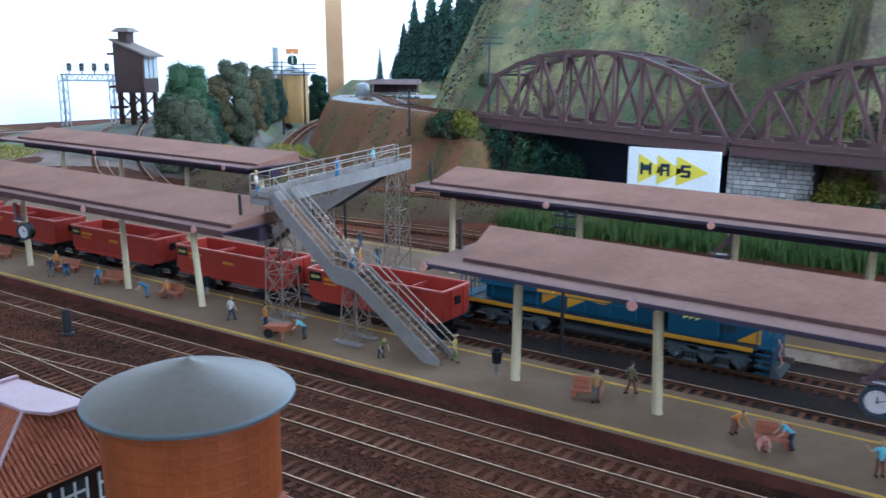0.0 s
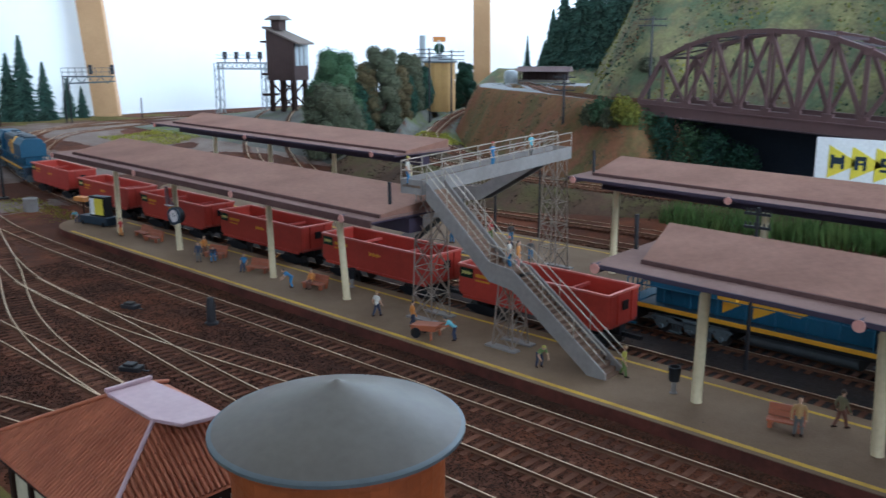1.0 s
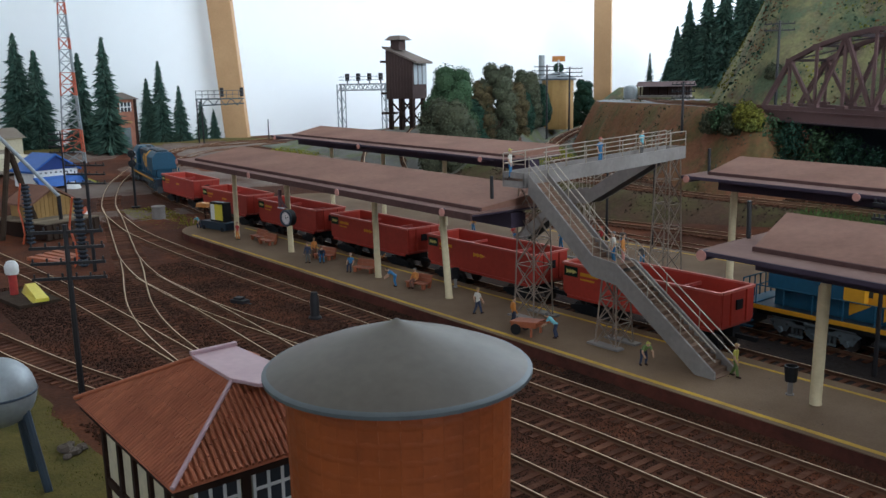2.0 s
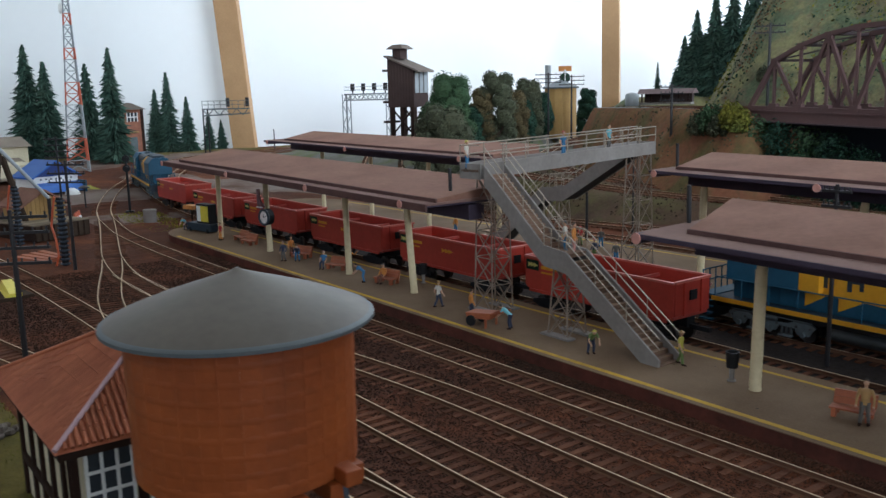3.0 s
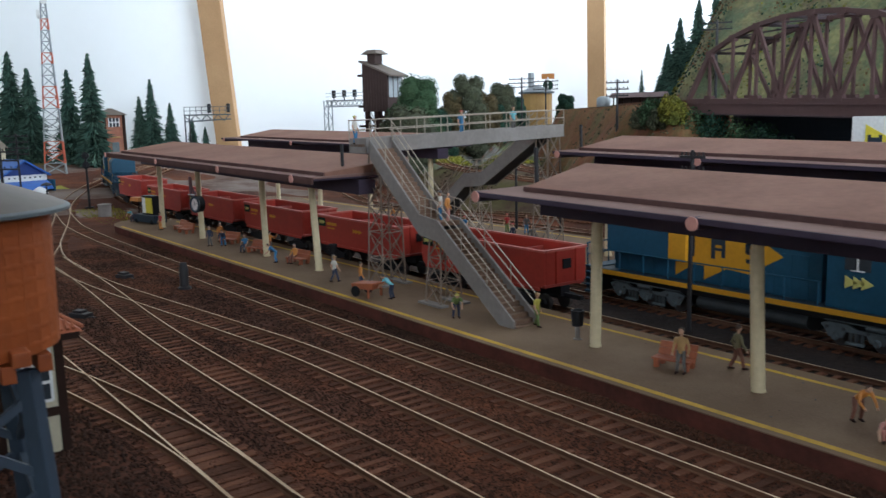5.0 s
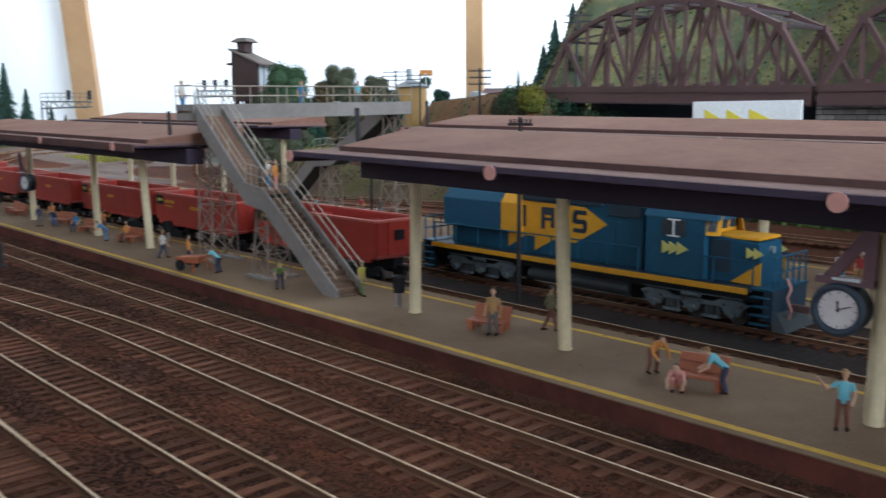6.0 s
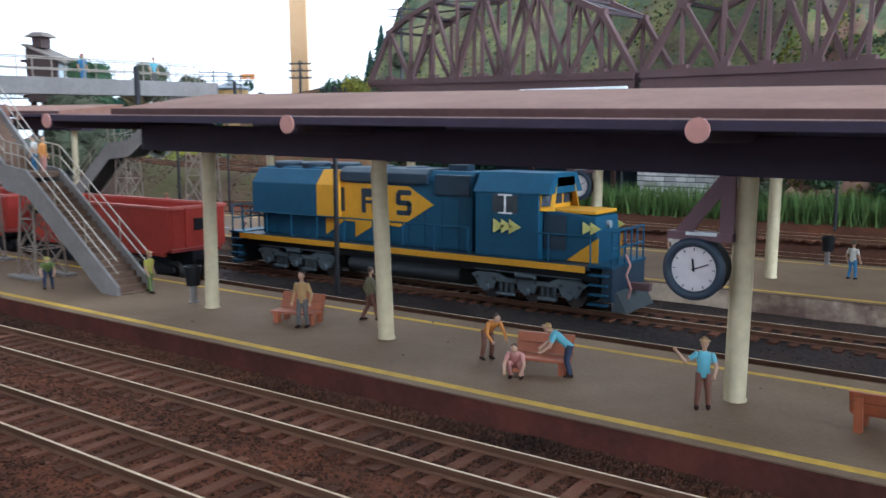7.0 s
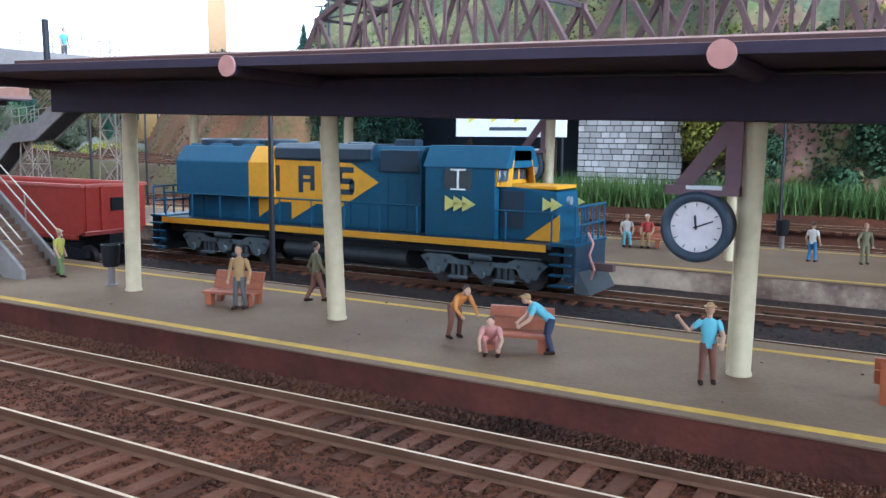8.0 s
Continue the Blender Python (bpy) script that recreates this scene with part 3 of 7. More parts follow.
# ---- canopies ----
def canopy(label, x0, x1, y, z, posts, dowels, slope=-0.016, back=0.9, leans=(), front=3.8, lip=-2.35, cut=2.8, pipe=None, drop=0.2, board="canopy_dark"):
    """A low brown canopy on one row of posts; z is its front edge at x0."""
    root = thing("platform_canopy", label, "canopy", x0, y, z, group="platform canopies")
    root.rotation_euler = (0, math.atan(-slope), 0)
    w = x1 - x0
    b = Build().hexa([(0, -front, -0.1), (w, -front, -0.1), (w, 3.4, -0.1), (0, 3.4, -0.1)], [(0, -front, 0.02), (w, -front, 0.02), (w, 3.4, 0.16), (0, 3.4, 0.16)])
    part("eave_sheet", b, M["canopy_edge"], root, "pinkish grey eave sheet", bevel=0.03)
    b = Build().hexa([(cut, lip, 0.0), (w - 0.1, lip, 0.0), (w - 0.1, 3.3, 0.0), (0.25, 3.3, 0.0)], [(cut, lip + 0.05, 0.26), (w - 0.1, lip + 0.05, 0.26), (w - 0.1, 3.25, back), (0.1, 3.25, back)])
    part("roof_slab", b, M["canopy_roof"], root, "matt brown felt roof", bevel=0.05)
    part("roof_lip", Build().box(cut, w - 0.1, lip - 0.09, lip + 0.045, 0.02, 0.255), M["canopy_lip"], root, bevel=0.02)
    if pipe is not None:
        part("vent_pipe", Build().tube((pipe[0], pipe[1], -0.05), (pipe[0] - 0.08, pipe[1], 1.85), 0.11, n=10), M["black_iron"], root, "black vent pipe", smooth=40)
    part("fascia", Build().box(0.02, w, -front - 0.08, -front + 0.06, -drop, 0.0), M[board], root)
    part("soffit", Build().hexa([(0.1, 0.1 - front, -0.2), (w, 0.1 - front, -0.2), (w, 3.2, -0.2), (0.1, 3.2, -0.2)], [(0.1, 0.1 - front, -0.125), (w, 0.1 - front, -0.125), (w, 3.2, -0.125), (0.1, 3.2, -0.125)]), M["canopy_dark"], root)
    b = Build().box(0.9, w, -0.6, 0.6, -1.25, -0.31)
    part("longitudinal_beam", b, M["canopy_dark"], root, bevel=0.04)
    for d in dowels:
        b = Build()
        b.tube((d - x0, -front - 0.16, -0.2), (d - x0, -front - 0.1, -0.2), 0.25, n=16)
        b.slot = 1
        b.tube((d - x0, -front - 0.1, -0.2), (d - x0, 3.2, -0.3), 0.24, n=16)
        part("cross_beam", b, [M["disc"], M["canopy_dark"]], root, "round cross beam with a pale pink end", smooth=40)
    for p in posts:
        top = -1.25 + 0.02
        foot = 0.9 - (z + slope * (p - x0))
        b = Build().lathe(p - x0, 0, [(0.28, foot), (0.28, foot + 0.05), (0.25, foot + 0.09), (0.23, top)], 16)
        b.box(p - x0 - 0.275, p - x0 - 0.1, -0.09, 0.09, foot + 0.1, top - 0.3)
        k = dict(leans).get(p, 0.0)
        b.v = [(x + k * (z - foot), y, z) for x, y, z in b.v]
        part("post", b, M["cream_post"], root, smooth=40)
    return root


canopy("brown canopy over the near platform on cream posts", -4.0, 45, 0, 7.98, [0, 8.35, 19.25, 30.5], [-3.75, 8.05, 19.3, 30.2], leans=((8.35, -0.06),), back=0.95, cut=1.8, pipe=(0.2, -0.15))
canopy("brown canopy over the platform's far half on cream posts", -64, -19.4, -0.1, 8.45, [-59.3, -48.4, -34.8, -26.2], [-63.6, -48, -34, -22], slope=-0.012, leans=((-26.2, -0.12), (-34.8, -0.05), (-48.4, -0.06)), lip=-2.95, pipe=(43.2, -0.9), drop=0.42, board="canopy_lip")
canopy("brown canopy over the far island platform on cream posts", -18.5, 45, 18.7, 8.7, [-16.6, -5, 6.7, 15.25, 29], [-18, -6, 6, 18], slope=-0.014, cut=1.2, pipe=(1.1, -2.1))
canopy("brown canopy at the end of the far island platform", -80, -37, 18.7, 9.2, [-72, -61, -50, -39], [-79, -60, -40], slope=-0.011)


# ---- footbridge ----
def footbridge():
    root = thing("footbridge", "grey concrete footbridge with two stairs on lattice towers", "footbridge")
    a, c = Vector((-18.9, -1.0, 0)), Vector((-20.9, 17.4, 0))
    d = (c - a).normalized()
    s = Vector((d.y, -d.x, 0))
    zt = lambda t: 10.15 + 0.4 * t
    for side in (-0.85, 0.85):
        p, q = a + s * side, c + s * side
        b = Build().prism([(p.x, p.y, zt(0) - 0.9), (q.x, q.y, zt(1) - 0.9), (q.x, q.y, zt(1)), (p.x, p.y, zt(0))], s * (0.14 if side < 0 else -0.14))
        part("deck_girder", b, M["concrete"], root, bevel=0.02)
    b = Build().prism([(*(a + s * 0.7).xy, zt(0) - 0.5), (*(a - s * 0.7).xy, zt(0) - 0.5), (*(c - s * 0.7).xy, zt(1) - 0.5), (*(c + s * 0.7).xy, zt(1) - 0.5)], (0, 0, 0.15))
    part("deck_floor", b, M["stair_tread"], root)
    for p, z in ((a, zt(0)), (c, zt(1))):
        b = Build().prism([(*(p + s * 0.85).xy, z - 0.9), (*(p - s * 0.85).xy, z - 0.9), (*(p - s * 0.85).xy, z), (*(p + s * 0.85).xy, z)], d * 0.14 if p is a else -d * 0.14)
        part("end_panel", b, M["concrete"], root)
    # railings along the deck
    for side in (-0.8, 0.8):
        n = 9
        for k in range(n + 1):
            if side > 0 and k == 0:
                continue
            p = a.lerp(c, k / n) + s * side
            part("railing_post", Build().tube((p.x, p.y, zt(k / n) - 0.1), (p.x, p.y, zt(k / n) + 1.1), 0.035, n=6), M["brass_rail"], root)
        for h in (0.5, 1.08):
            p, q = a.lerp(c, 0.1 if side > 0 else 0) + s * side, c + s * side
            part("handrail", Build().tube((p.x, p.y, zt(0) + h), (q.x, q.y, zt(1) + h), 0.035, n=6), M["brass_rail"], root)
    p, q = a + s * 0.8, a - s * 0.8
    for h in (0.5, 1.08):
        part("handrail", Build().tube((p.x, p.y, zt(0) + h), (q.x, q.y, zt(0) + h), 0.035, n=6), M["brass_rail"], root)

    def stair(profile, y0, y1, wall, rail_side):
        """profile: (x, z) of the treads' line from top to bottom; y0, y1: its sides."""
        for y in (y0, y1):
            lower = [(x, z - 0.85) for x, z in profile]
            upper = [(x, z + wall) for x, z in profile]
            sgn = 0.13 if y == y0 else -0.13
            b = Build()
            for (l0, l1), (u0, u1) in zip(zip(lower, lower[1:]), zip(upper, upper[1:])):
                b.prism([(l0[0], y, l0[1]), (l1[0], y, l1[1]), (u1[0], y, u1[1]), (u0[0], y, u0[1])], (0, sgn, 0))
            part("stair_stringer", b, M["concrete"], root, bevel=0.0)
        for (xa, za), (xb, zb) in zip(profile, profile[1:]):
            # Black sheet below the treads stands for the shade under the flight.
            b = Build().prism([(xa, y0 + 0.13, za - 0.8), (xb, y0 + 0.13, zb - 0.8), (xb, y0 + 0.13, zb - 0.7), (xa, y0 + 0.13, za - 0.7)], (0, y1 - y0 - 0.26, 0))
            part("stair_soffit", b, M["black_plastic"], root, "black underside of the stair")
            n = max(1, round(abs(zb - za) / 0.24))
            if abs(zb - za) < 0.5:
                part("landing", Build().box(min(xa, xb), max(xa, xb), y0 + 0.13, y1 - 0.13, za - 0.25, za), M["stair_tread"], root)
                continue
            for k in range(n):
                x, z = xa + (xb - xa) * (k + 0.5) / n, za + (zb - za) * (k + 1) / n
                w = abs(xb - xa) / n
                part("tread", Build().box(x - w / 2, x + w / 2, y0 + 0.13, y1 - 0.13, z - 0.3, z), M["stair_tread"], root)
        for y in rail_side:
            for h in (0.55, 1.05):
                part("handrail", Build().path([(x, y, z + wall + h) for x, z in profile], 0.03, 5), M["brass_rail"], root)
            for (xa, za), (xb, zb) in zip(profile, profile[1:]):
                for k in range(3):
                    x, z = xa + (xb - xa) * k / 3, za + (zb - za) * k / 3
                    part("railing_post", Build().tube((x, y, z + wall - 0.1), (x, y, z + wall + 1.05), 0.03, n=5), M["brass_rail"], root)

    stair([(-17.9, 9.75), (-12.9, 5.65), (-11.2, 5.45), (-4.9, 0.95)], -0.75, 0.95, 0.3, (0.9, -0.7))
    stair([(-21.4, 10.3), (-28.0, 6.5), (-30.4, 6.3), (-37.4, 1.0)], 15.9, 17.5, 0.3, (16.0, 17.4))

    def tower(cx, cy, w0, w1, z0, z1, bays):
        """A tapered lattice tower of thin rods."""
        lat = [(-1, -1), (1, -1), (1, 1), (-1, 1)]
        at = lambda k, i: (cx + lat[i % 4][0] * (w0 + (w1 - w0) * k / bays) / 2, cy + lat[i % 4][1] * (w0 + (w1 - w0) * k / bays) / 2, z0 + (z1 - z0) * k / bays)
        for i in range(4):
            part("tower_leg", Build().tube(at(0, i), at(bays, i), 0.055, n=5), M["lattice"], root)
        for k in range(bays):
            for i in range(4):
                part("tower_brace", Build().tube(at(k, i), at(k + 1, i + 1), 0.035, n=4), M["lattice"], root)
                part("tower_brace", Build().tube(at(k, i + 1), at(k + 1, i), 0.035, n=4), M["lattice"], root)
                part("tower_strut", Build().tube(at(k + 1, i), at(k + 1, i + 1), 0.035, n=4), M["lattice"], root)
        for i in (0, 2):
            x, y, z = at(0, i)
            part("tower_footing", Build().box(cx - w0 / 2 - 0.35, cx + w0 / 2 + 0.35, y - 0.3, y + 0.3, z - 0.02, z + 0.12), M["concrete"], root, bevel=0.03)

    tower(-19.2, 1.0, 1.7, 1.3, 0.9, 9.25, 5)
    tower(-12.0, 0.2, 1.5, 1.0, 0.9, 4.85, 3)
    tower(-20.9, 16.6, 1.7, 1.2, 0.9, 9.9, 5)
    tower(-29.2, 16.7, 1.5, 1.1, 0.9, 5.7, 3)
    return root


footbridge()


# ---- rolling stock ----
def wheelset(parent, x, r=0.5, gauge=1.55):
    for y in (-gauge / 2, gauge / 2):
        b = Build().tube((x, y - 0.12, r), (x, y + 0.12, r), r, n=18)
        part("wheel", b, M["wheel_steel"], parent, smooth=40)


def diamond(b, cx, cz, w, h, y):
    """An arrow head pointing along +x on an upright face."""
    b.prism([(cx, y, cz - h / 2), (cx + w, y, cz), (cx, y, cz + h / 2)], (0, -0.02, 0))


def locomotive(x, y, rz, label, z=0.31):
    root = thing("diesel_locomotive", label, "locomotive", x, y, z, rz, group="diesel locomotives")
    root.scale = (0.92, 1, 1)
    blue, yel, dark = M["loco_blue"], M["loco_yellow"], M["loco_blue_dark"]
    # running plate with yellow edge
    part("running_plate", Build().box(-11.3, 10.4, -1.72, 1.72, 1.72, 1.9), M["loco_blue_dark"], root, bevel=0.02)
    for s in (-1, 1):
        part("sill_stripe", Build().box(-11.2, 10.2, s * 1.735 - 0.02, s * 1.735 + 0.02, 1.62, 1.88), yel, root, "yellow sill stripe")
    part("frame_beam", Build().box(-11.2, 10.6, -1.2, 1.2, 1.2, 1.72), M["black_plastic"], root)
    # long hood
    low = [(-1.02, 1.9), (1.02, 1.9), (1.02, 4.9), (0.72, 5.35), (-0.72, 5.35), (-1.02, 4.9)]
    part("long_hood", Build().prism([(-10.1, a, h) for a, h in low], (14.1, 0, 0)), blue, root, bevel=0.04)
    fat = [(-1.55, 3.0), (1.55, 3.0), (1.55, 4.55), (1.0, 5.25), (-1.0, 5.25), (-1.55, 4.55)]
    part("radiator_bay", Build().prism([(-10.3, a, h) for a, h in fat], (4.9, 0, 0)), blue, root, "flared blue radiator housing", bevel=0.05)
    part("radiator_stripe", Build().prism([(-5.4, a * 1.01, h * 1.003) for a, h in fat], (1.25, 0, 0)), yel, root, "yellow stripe behind the radiator", bevel=0.03)
    for k in range(3):
        part("roof_fan", Build().lathe(-9.0 + k * 2.1, 0, [(0.78, 5.2), (0.82, 5.3), (0.82, 5.52), (0.7, 5.6)], 20), dark, root, smooth=40)
    for k in range(2):
        part("roof_fan", Build().lathe(-2.2 + k * 2.2, 0, [(0.6, 5.3), (0.62, 5.45), (0.5, 5.5)], 18), dark, root, smooth=40)
    part("dynamic_brake_blister", Build().prism([(-4.1, a, h) for a, h in [(-1.2, 4.75), (1.2, 4.75), (1.2, 5.2), (0.9, 5.42), (-0.9, 5.42), (-1.2, 5.2)]], (5.6, 0, 0)), dark, root, bevel=0.05)
    part("exhaust_stack", Build().box(2.1, 3.2, -0.3, 0.3, 5.3, 5.62), dark, root, bevel=0.04)
    part("air_intake", Build().box(1.9, 3.9, -1.1, 1.1, 4.3, 5.2), dark, root, bevel=0.04)
    # hood doors
    for s in (-1, 1):
        for k in range(13):
            xx = -9.9 + k * 1.02
            if xx < 3.2:
                part("hood_door", Build().box(xx, xx + 0.94, s * 1.035 - 0.012, s * 1.035 + 0.012, 2.0, 2.92 if xx < -5.2 else 4.05), blue, root)
    # livery arrow of plain shapes
    for s in (-1, 1):
        ya = s * 1.05
        b = Build()
        b.prism([(-5.25, ya, 2.1), (-3.95, ya, 2.85), (-3.95, ya, 4.7), (-5.25, ya, 4.75)], (0, s * 0.02, 0))
        b.prism([(-3.95, ya, 2.85), (-3.2, ya, 2.85), (-3.2, ya, 4.68), (-3.95, ya, 4.7)], (0, s * 0.02, 0))
        b.prism([(-3.2, ya, 2.1), (-1.7, ya, 2.85), (-1.7, ya, 4.66), (-3.2, ya, 4.68)], (0, s * 0.02, 0))
        b.prism([(-1.7, ya, 2.85), (-0.3, ya, 2.75), (1.8, ya, 3.85), (0.3, ya, 4.62), (-1.7, ya, 4.66)], (0, s * 0.02, 0))
        part("livery_arrow", b, yel, root, "yellow arrow livery with dark blue block marks")
        yb = ya + s * 0.022
        for k, marks in enumerate(([(0, 0.0, 0.28, 1.15), (0.28, 0.35, 0.78, 1.0), (0.78, 0, 1.06, 1.15)], [(0, 0, 0.28, 1.15), (0.28, 0.75, 0.95, 1.15), (0.7, 0.1, 0.95, 0.75), (0.28, 0.45, 0.7, 0.6)], [(0.1, 0.92, 0.95, 1.15), (0, 0.5, 0.3, 1.0), (0.1, 0.45, 0.9, 0.68), (0.7, 0.1, 0.98, 0.6), (0.05, 0, 0.9, 0.22)])):
            xx = (-4.95, -2.75, -0.5)[k]
            b = Build()
            for p, q, p2, q2 in marks:
                b.box(xx + p, xx + p2, min(yb, yb + s * 0.012), max(yb, yb + s * 0.012), 3.3 + q, 3.3 + q2)
            part("livery_mark", b, M["loco_blue_dark"], root)
    # cab
    cab = [(-1.5, 1.9), (1.5, 1.9), (1.5, 4.55), (0.95, 5.35), (-0.95, 5.35), (-1.5, 4.55)]
    cabin = part("cab", Build().prism([(4.5, a, h) for a, h in cab], (3.3, 0, 0)), blue, root, bevel=0.04)
    part("cab_roof", Build().prism([(4.4, a * 1.02, h + 0.03) for a, h in [(-1.5, 4.55), (1.5, 4.55), (0.95, 5.38), (-0.95, 5.38)]], (3.9, 0, 0)), blue, cabin, bevel=0.03)
    b = Build().prism([(7.8, a, h) for a, h in [(-1.42, 3.92), (1.42, 3.92), (1.42, 4.55), (0.85, 5.25), (-0.85, 5.25), (-1.42, 4.55)]], (0.07, 0, 0))
    part("cab_front", b, yel, cabin, "yellow cab front")
    for yy in (-0.9, 0.0, 0.9):
        part("windscreen", Build().box(7.87, 7.9, yy - 0.36, yy + 0.36, 4.12, 4.66), M["window_dark"], cabin)
    housing = part("number_housing", Build().box(7.8, 8.3, -0.8, 0.8, 4.82, 5.28), yel, cabin, "yellow number board housing", bevel=0.04)
    for s in (-1, 1):
        part("number_board", Build().box(7.86, 8.22, s * 0.81 - 0.015, s * 0.81 + 0.015, 4.92, 5.2), M["black_plastic"], housing)
    for s in (-1, 1):
        part("quarter_frame", Build().prism([(7.8, s * 1.42, 3.9), (8.35, s * 1.15, 3.9), (8.3, s * 0.85, 4.9), (7.8, s * 1.2, 4.9)], (0, -s * 0.07, 0)), yel, cabin)
        part("quarter_window", Build().prism([(7.9, s * 1.415, 4.1), (8.24, s * 1.25, 4.1), (8.2, s * 1.02, 4.68), (7.9, s * 1.29, 4.68)], (0, s * 0.03, 0)), M["window_dark"], cabin)
        part("side_window", Build().box(5.45, 6.75, s * 1.505 - 0.012, s * 1.505 + 0.012, 3.75, 4.5), M["window_dark"], cabin)
        window_bars = Build().box(6.06, 6.15, s * 1.525 - 0.015, s * 1.525 + 0.015, 3.72, 4.53).box(5.75, 6.46, s * 1.525 - 0.013, s * 1.525 + 0.013, 4.46, 4.53).box(5.75, 6.46, s * 1.525 - 0.013, s * 1.525 + 0.013, 3.72, 3.78)
        part("window_bar", window_bars, M["white_paint"], cabin, "white window frame")
        for k in range(3):
            b = Build()
            diamond(b, 5.5 + k * 0.42, 3.2, 0.62, 0.6, s * 1.53)
            part("cab_mark", b, M["pale_yellow"], cabin)
    for s in (-1, 1):
        part("side_recess", Build().box(7.86, 8.95, s * 1.115 - 0.02, s * 1.115 + 0.02, 2.35, 3.75), dark, root, "dark recess beside the nose")
    # short nose
    part("short_hood", Build().hexa([(7.8, -1.1, 1.9), (10.5, -1.1, 1.9), (10.5, 1.1, 1.9), (7.8, 1.1, 1.9)], [(7.8, -1.1, 3.95), (10.3, -1.05, 3.75), (10.3, 1.05, 3.75), (7.8, 1.1, 3.95)]), blue, root, bevel=0.06)
    part("nose_top", Build().box(7.9, 10.28, -1.0, 1.0, 3.84, 3.97), yel, root, "yellow nose top", bevel=0.03)
    for s in (-1, 1):
        part("nose_panel", Build().prism([(9.0, s * 1.12, 1.95), (10.5, s * 1.12, 1.95), (10.5, s * 1.12, 2.95)], (0, s * 0.02, 0)), yel, root)
        for k in range(2):
            b = Build()
            diamond(b, 9.75 + k * 0.36, 3.3, 0.5, 0.5, s * 1.13)
            part("nose_mark", b, M["pale_yellow"], root)
    part("headlamp", Build().tube((10.3, 0, 3.4), (10.5, 0, 3.4), 0.16, n=12), M["steel_pale"], root)
    # tank, trucks
    ring = [(1.32 * math.sin(a), 0.86 - 0.56 * math.cos(a)) for a in [2 * math.pi * k / 20 for k in range(20)]]
    part("fuel_tank", Build().prism([(-3.5, a, h) for a, h in ring], (6.9, 0, 0)), M["truck_dark"], root, "dull dark grey rounded fuel tank", smooth=50)
    for s in (-1, 1):
        part("air_tank", Build().tube((-3.0, s * 1.05, 1.5), (2.8, s * 1.05, 1.5), 0.17, n=12), M["truck_dark"], root, smooth=40)
    for cx in (-7.2, 7.2):
        t = part("truck", Build().box(cx - 2.9, cx + 2.9, -0.7, 0.7, 0.5, 1.15), M["black_plastic"], root)
        for s in (-1, 1):
            y0 = s * 1.42
            top = [(cx - 2.95, 1.05), (cx - 2.6, 1.2), (cx - 1.5, 1.2), (cx - 1.1, 1.02), (cx + 1.1, 1.02), (cx + 1.5, 1.2), (cx + 2.6, 1.2), (cx + 2.95, 1.05)]
            low = []
            for k in (1, 0, -1):
                ax = cx + k * 2.15
                low += [(ax + 0.55, 0.84), (ax + 0.36, 0.5), (ax - 0.36, 0.5), (ax - 0.55, 0.84)]
            part("side_frame", Build().prism([(x, y0, z) for x, z in top + low], (0, -s * 0.16, 0)), M["truck_grey"], t, "dusty grey cast side frame")
            for k in (-1, 0, 1):
                ax = cx + k * 2.15
                part("axle_cap", Build().tube((ax, y0, 0.56), (ax, y0 + s * 0.12, 0.56), 0.2, 0.15, 12), M["truck_grey"], t, smooth=40)
                for e in (-0.45, 0.45):
                    part("bolt", Build().tube((ax + e, y0, 0.95), (ax + e, y0 + s * 0.06, 0.95), 0.08, n=6), M["truck_dark"], t)
                if k < 1:
                    for e in (0.8, 1.08, 1.36):
                        part("spring", Build().tube((ax + e, y0 - s * 0.08, 0.4), (ax + e, y0 - s * 0.08, 0.86), 0.12, n=8), M["truck_dark"], t, smooth=40)
                    part("spring_plank", Build().box(ax + 0.62, ax + 1.54, y0 - 0.16, y0 + 0.1, 0.3, 0.42), M["truck_grey"], t, bevel=0.03)
            part("brake_cylinder", Build().tube((cx - 0.5, y0 + s * 0.08, 1.22), (cx + 0.5, y0 + s * 0.08, 1.22), 0.13, n=10), M["truck_grey"], t, smooth=40)
            part("brake_pipe", Build().tube((cx - 2.7, y0 + s * 0.06, 1.3), (cx + 2.7, y0 + s * 0.06, 1.3), 0.035, n=5), M["truck_grey"], t)
        for k in (-1, 0, 1):
            wheelset(t, cx + k * 2.15)
    # ends: steps, pilot, coupler, handrails
    for e, xe in ((1, 10.9), (-1, -11.6)):
        p = part("pilot", Build().box(min(xe, xe + e * 0.5), max(xe, xe + e * 0.5), -1.6, 1.6, 0.55, 1.9), dark, root, bevel=0.04)
        part("plough", Build().prism([(xe + e * 0.4, -1.4, 0.15), (xe + e * 1.0, -1.2, 0.1), (xe + e * 0.55, -1.3, 0.9), (xe + e * 0.4, -1.4, 0.9)], (0, 2.7, 0)), M["truck_dark"], p)
        for s in (-1, 1):
            for k in range(4):
                part("step", Build().box(min(xe - e * 0.5, xe + e * 0.35), max(xe - e * 0.5, xe + e * 0.35), s * 1.68 - 0.2, s * 1.68 + 0.12, 0.4 + k * 0.38, 0.46 + k * 0.38), blue, p)
        part("coupler", Build().box(min(xe + e * 0.5, xe + e * 1.5), max(xe + e * 0.5, xe + e * 1.5), -0.16, 0.16, 0.85, 1.15), M["girder"], root, "rusty coupler", bevel=0.04)
        part("end_platform", Build().box(min(xe - e * 0.6, xe + e * 0.5), max(xe - e * 0.6, xe + e * 0.5), -1.7, 1.7, 1.85, 1.95), blue, root)
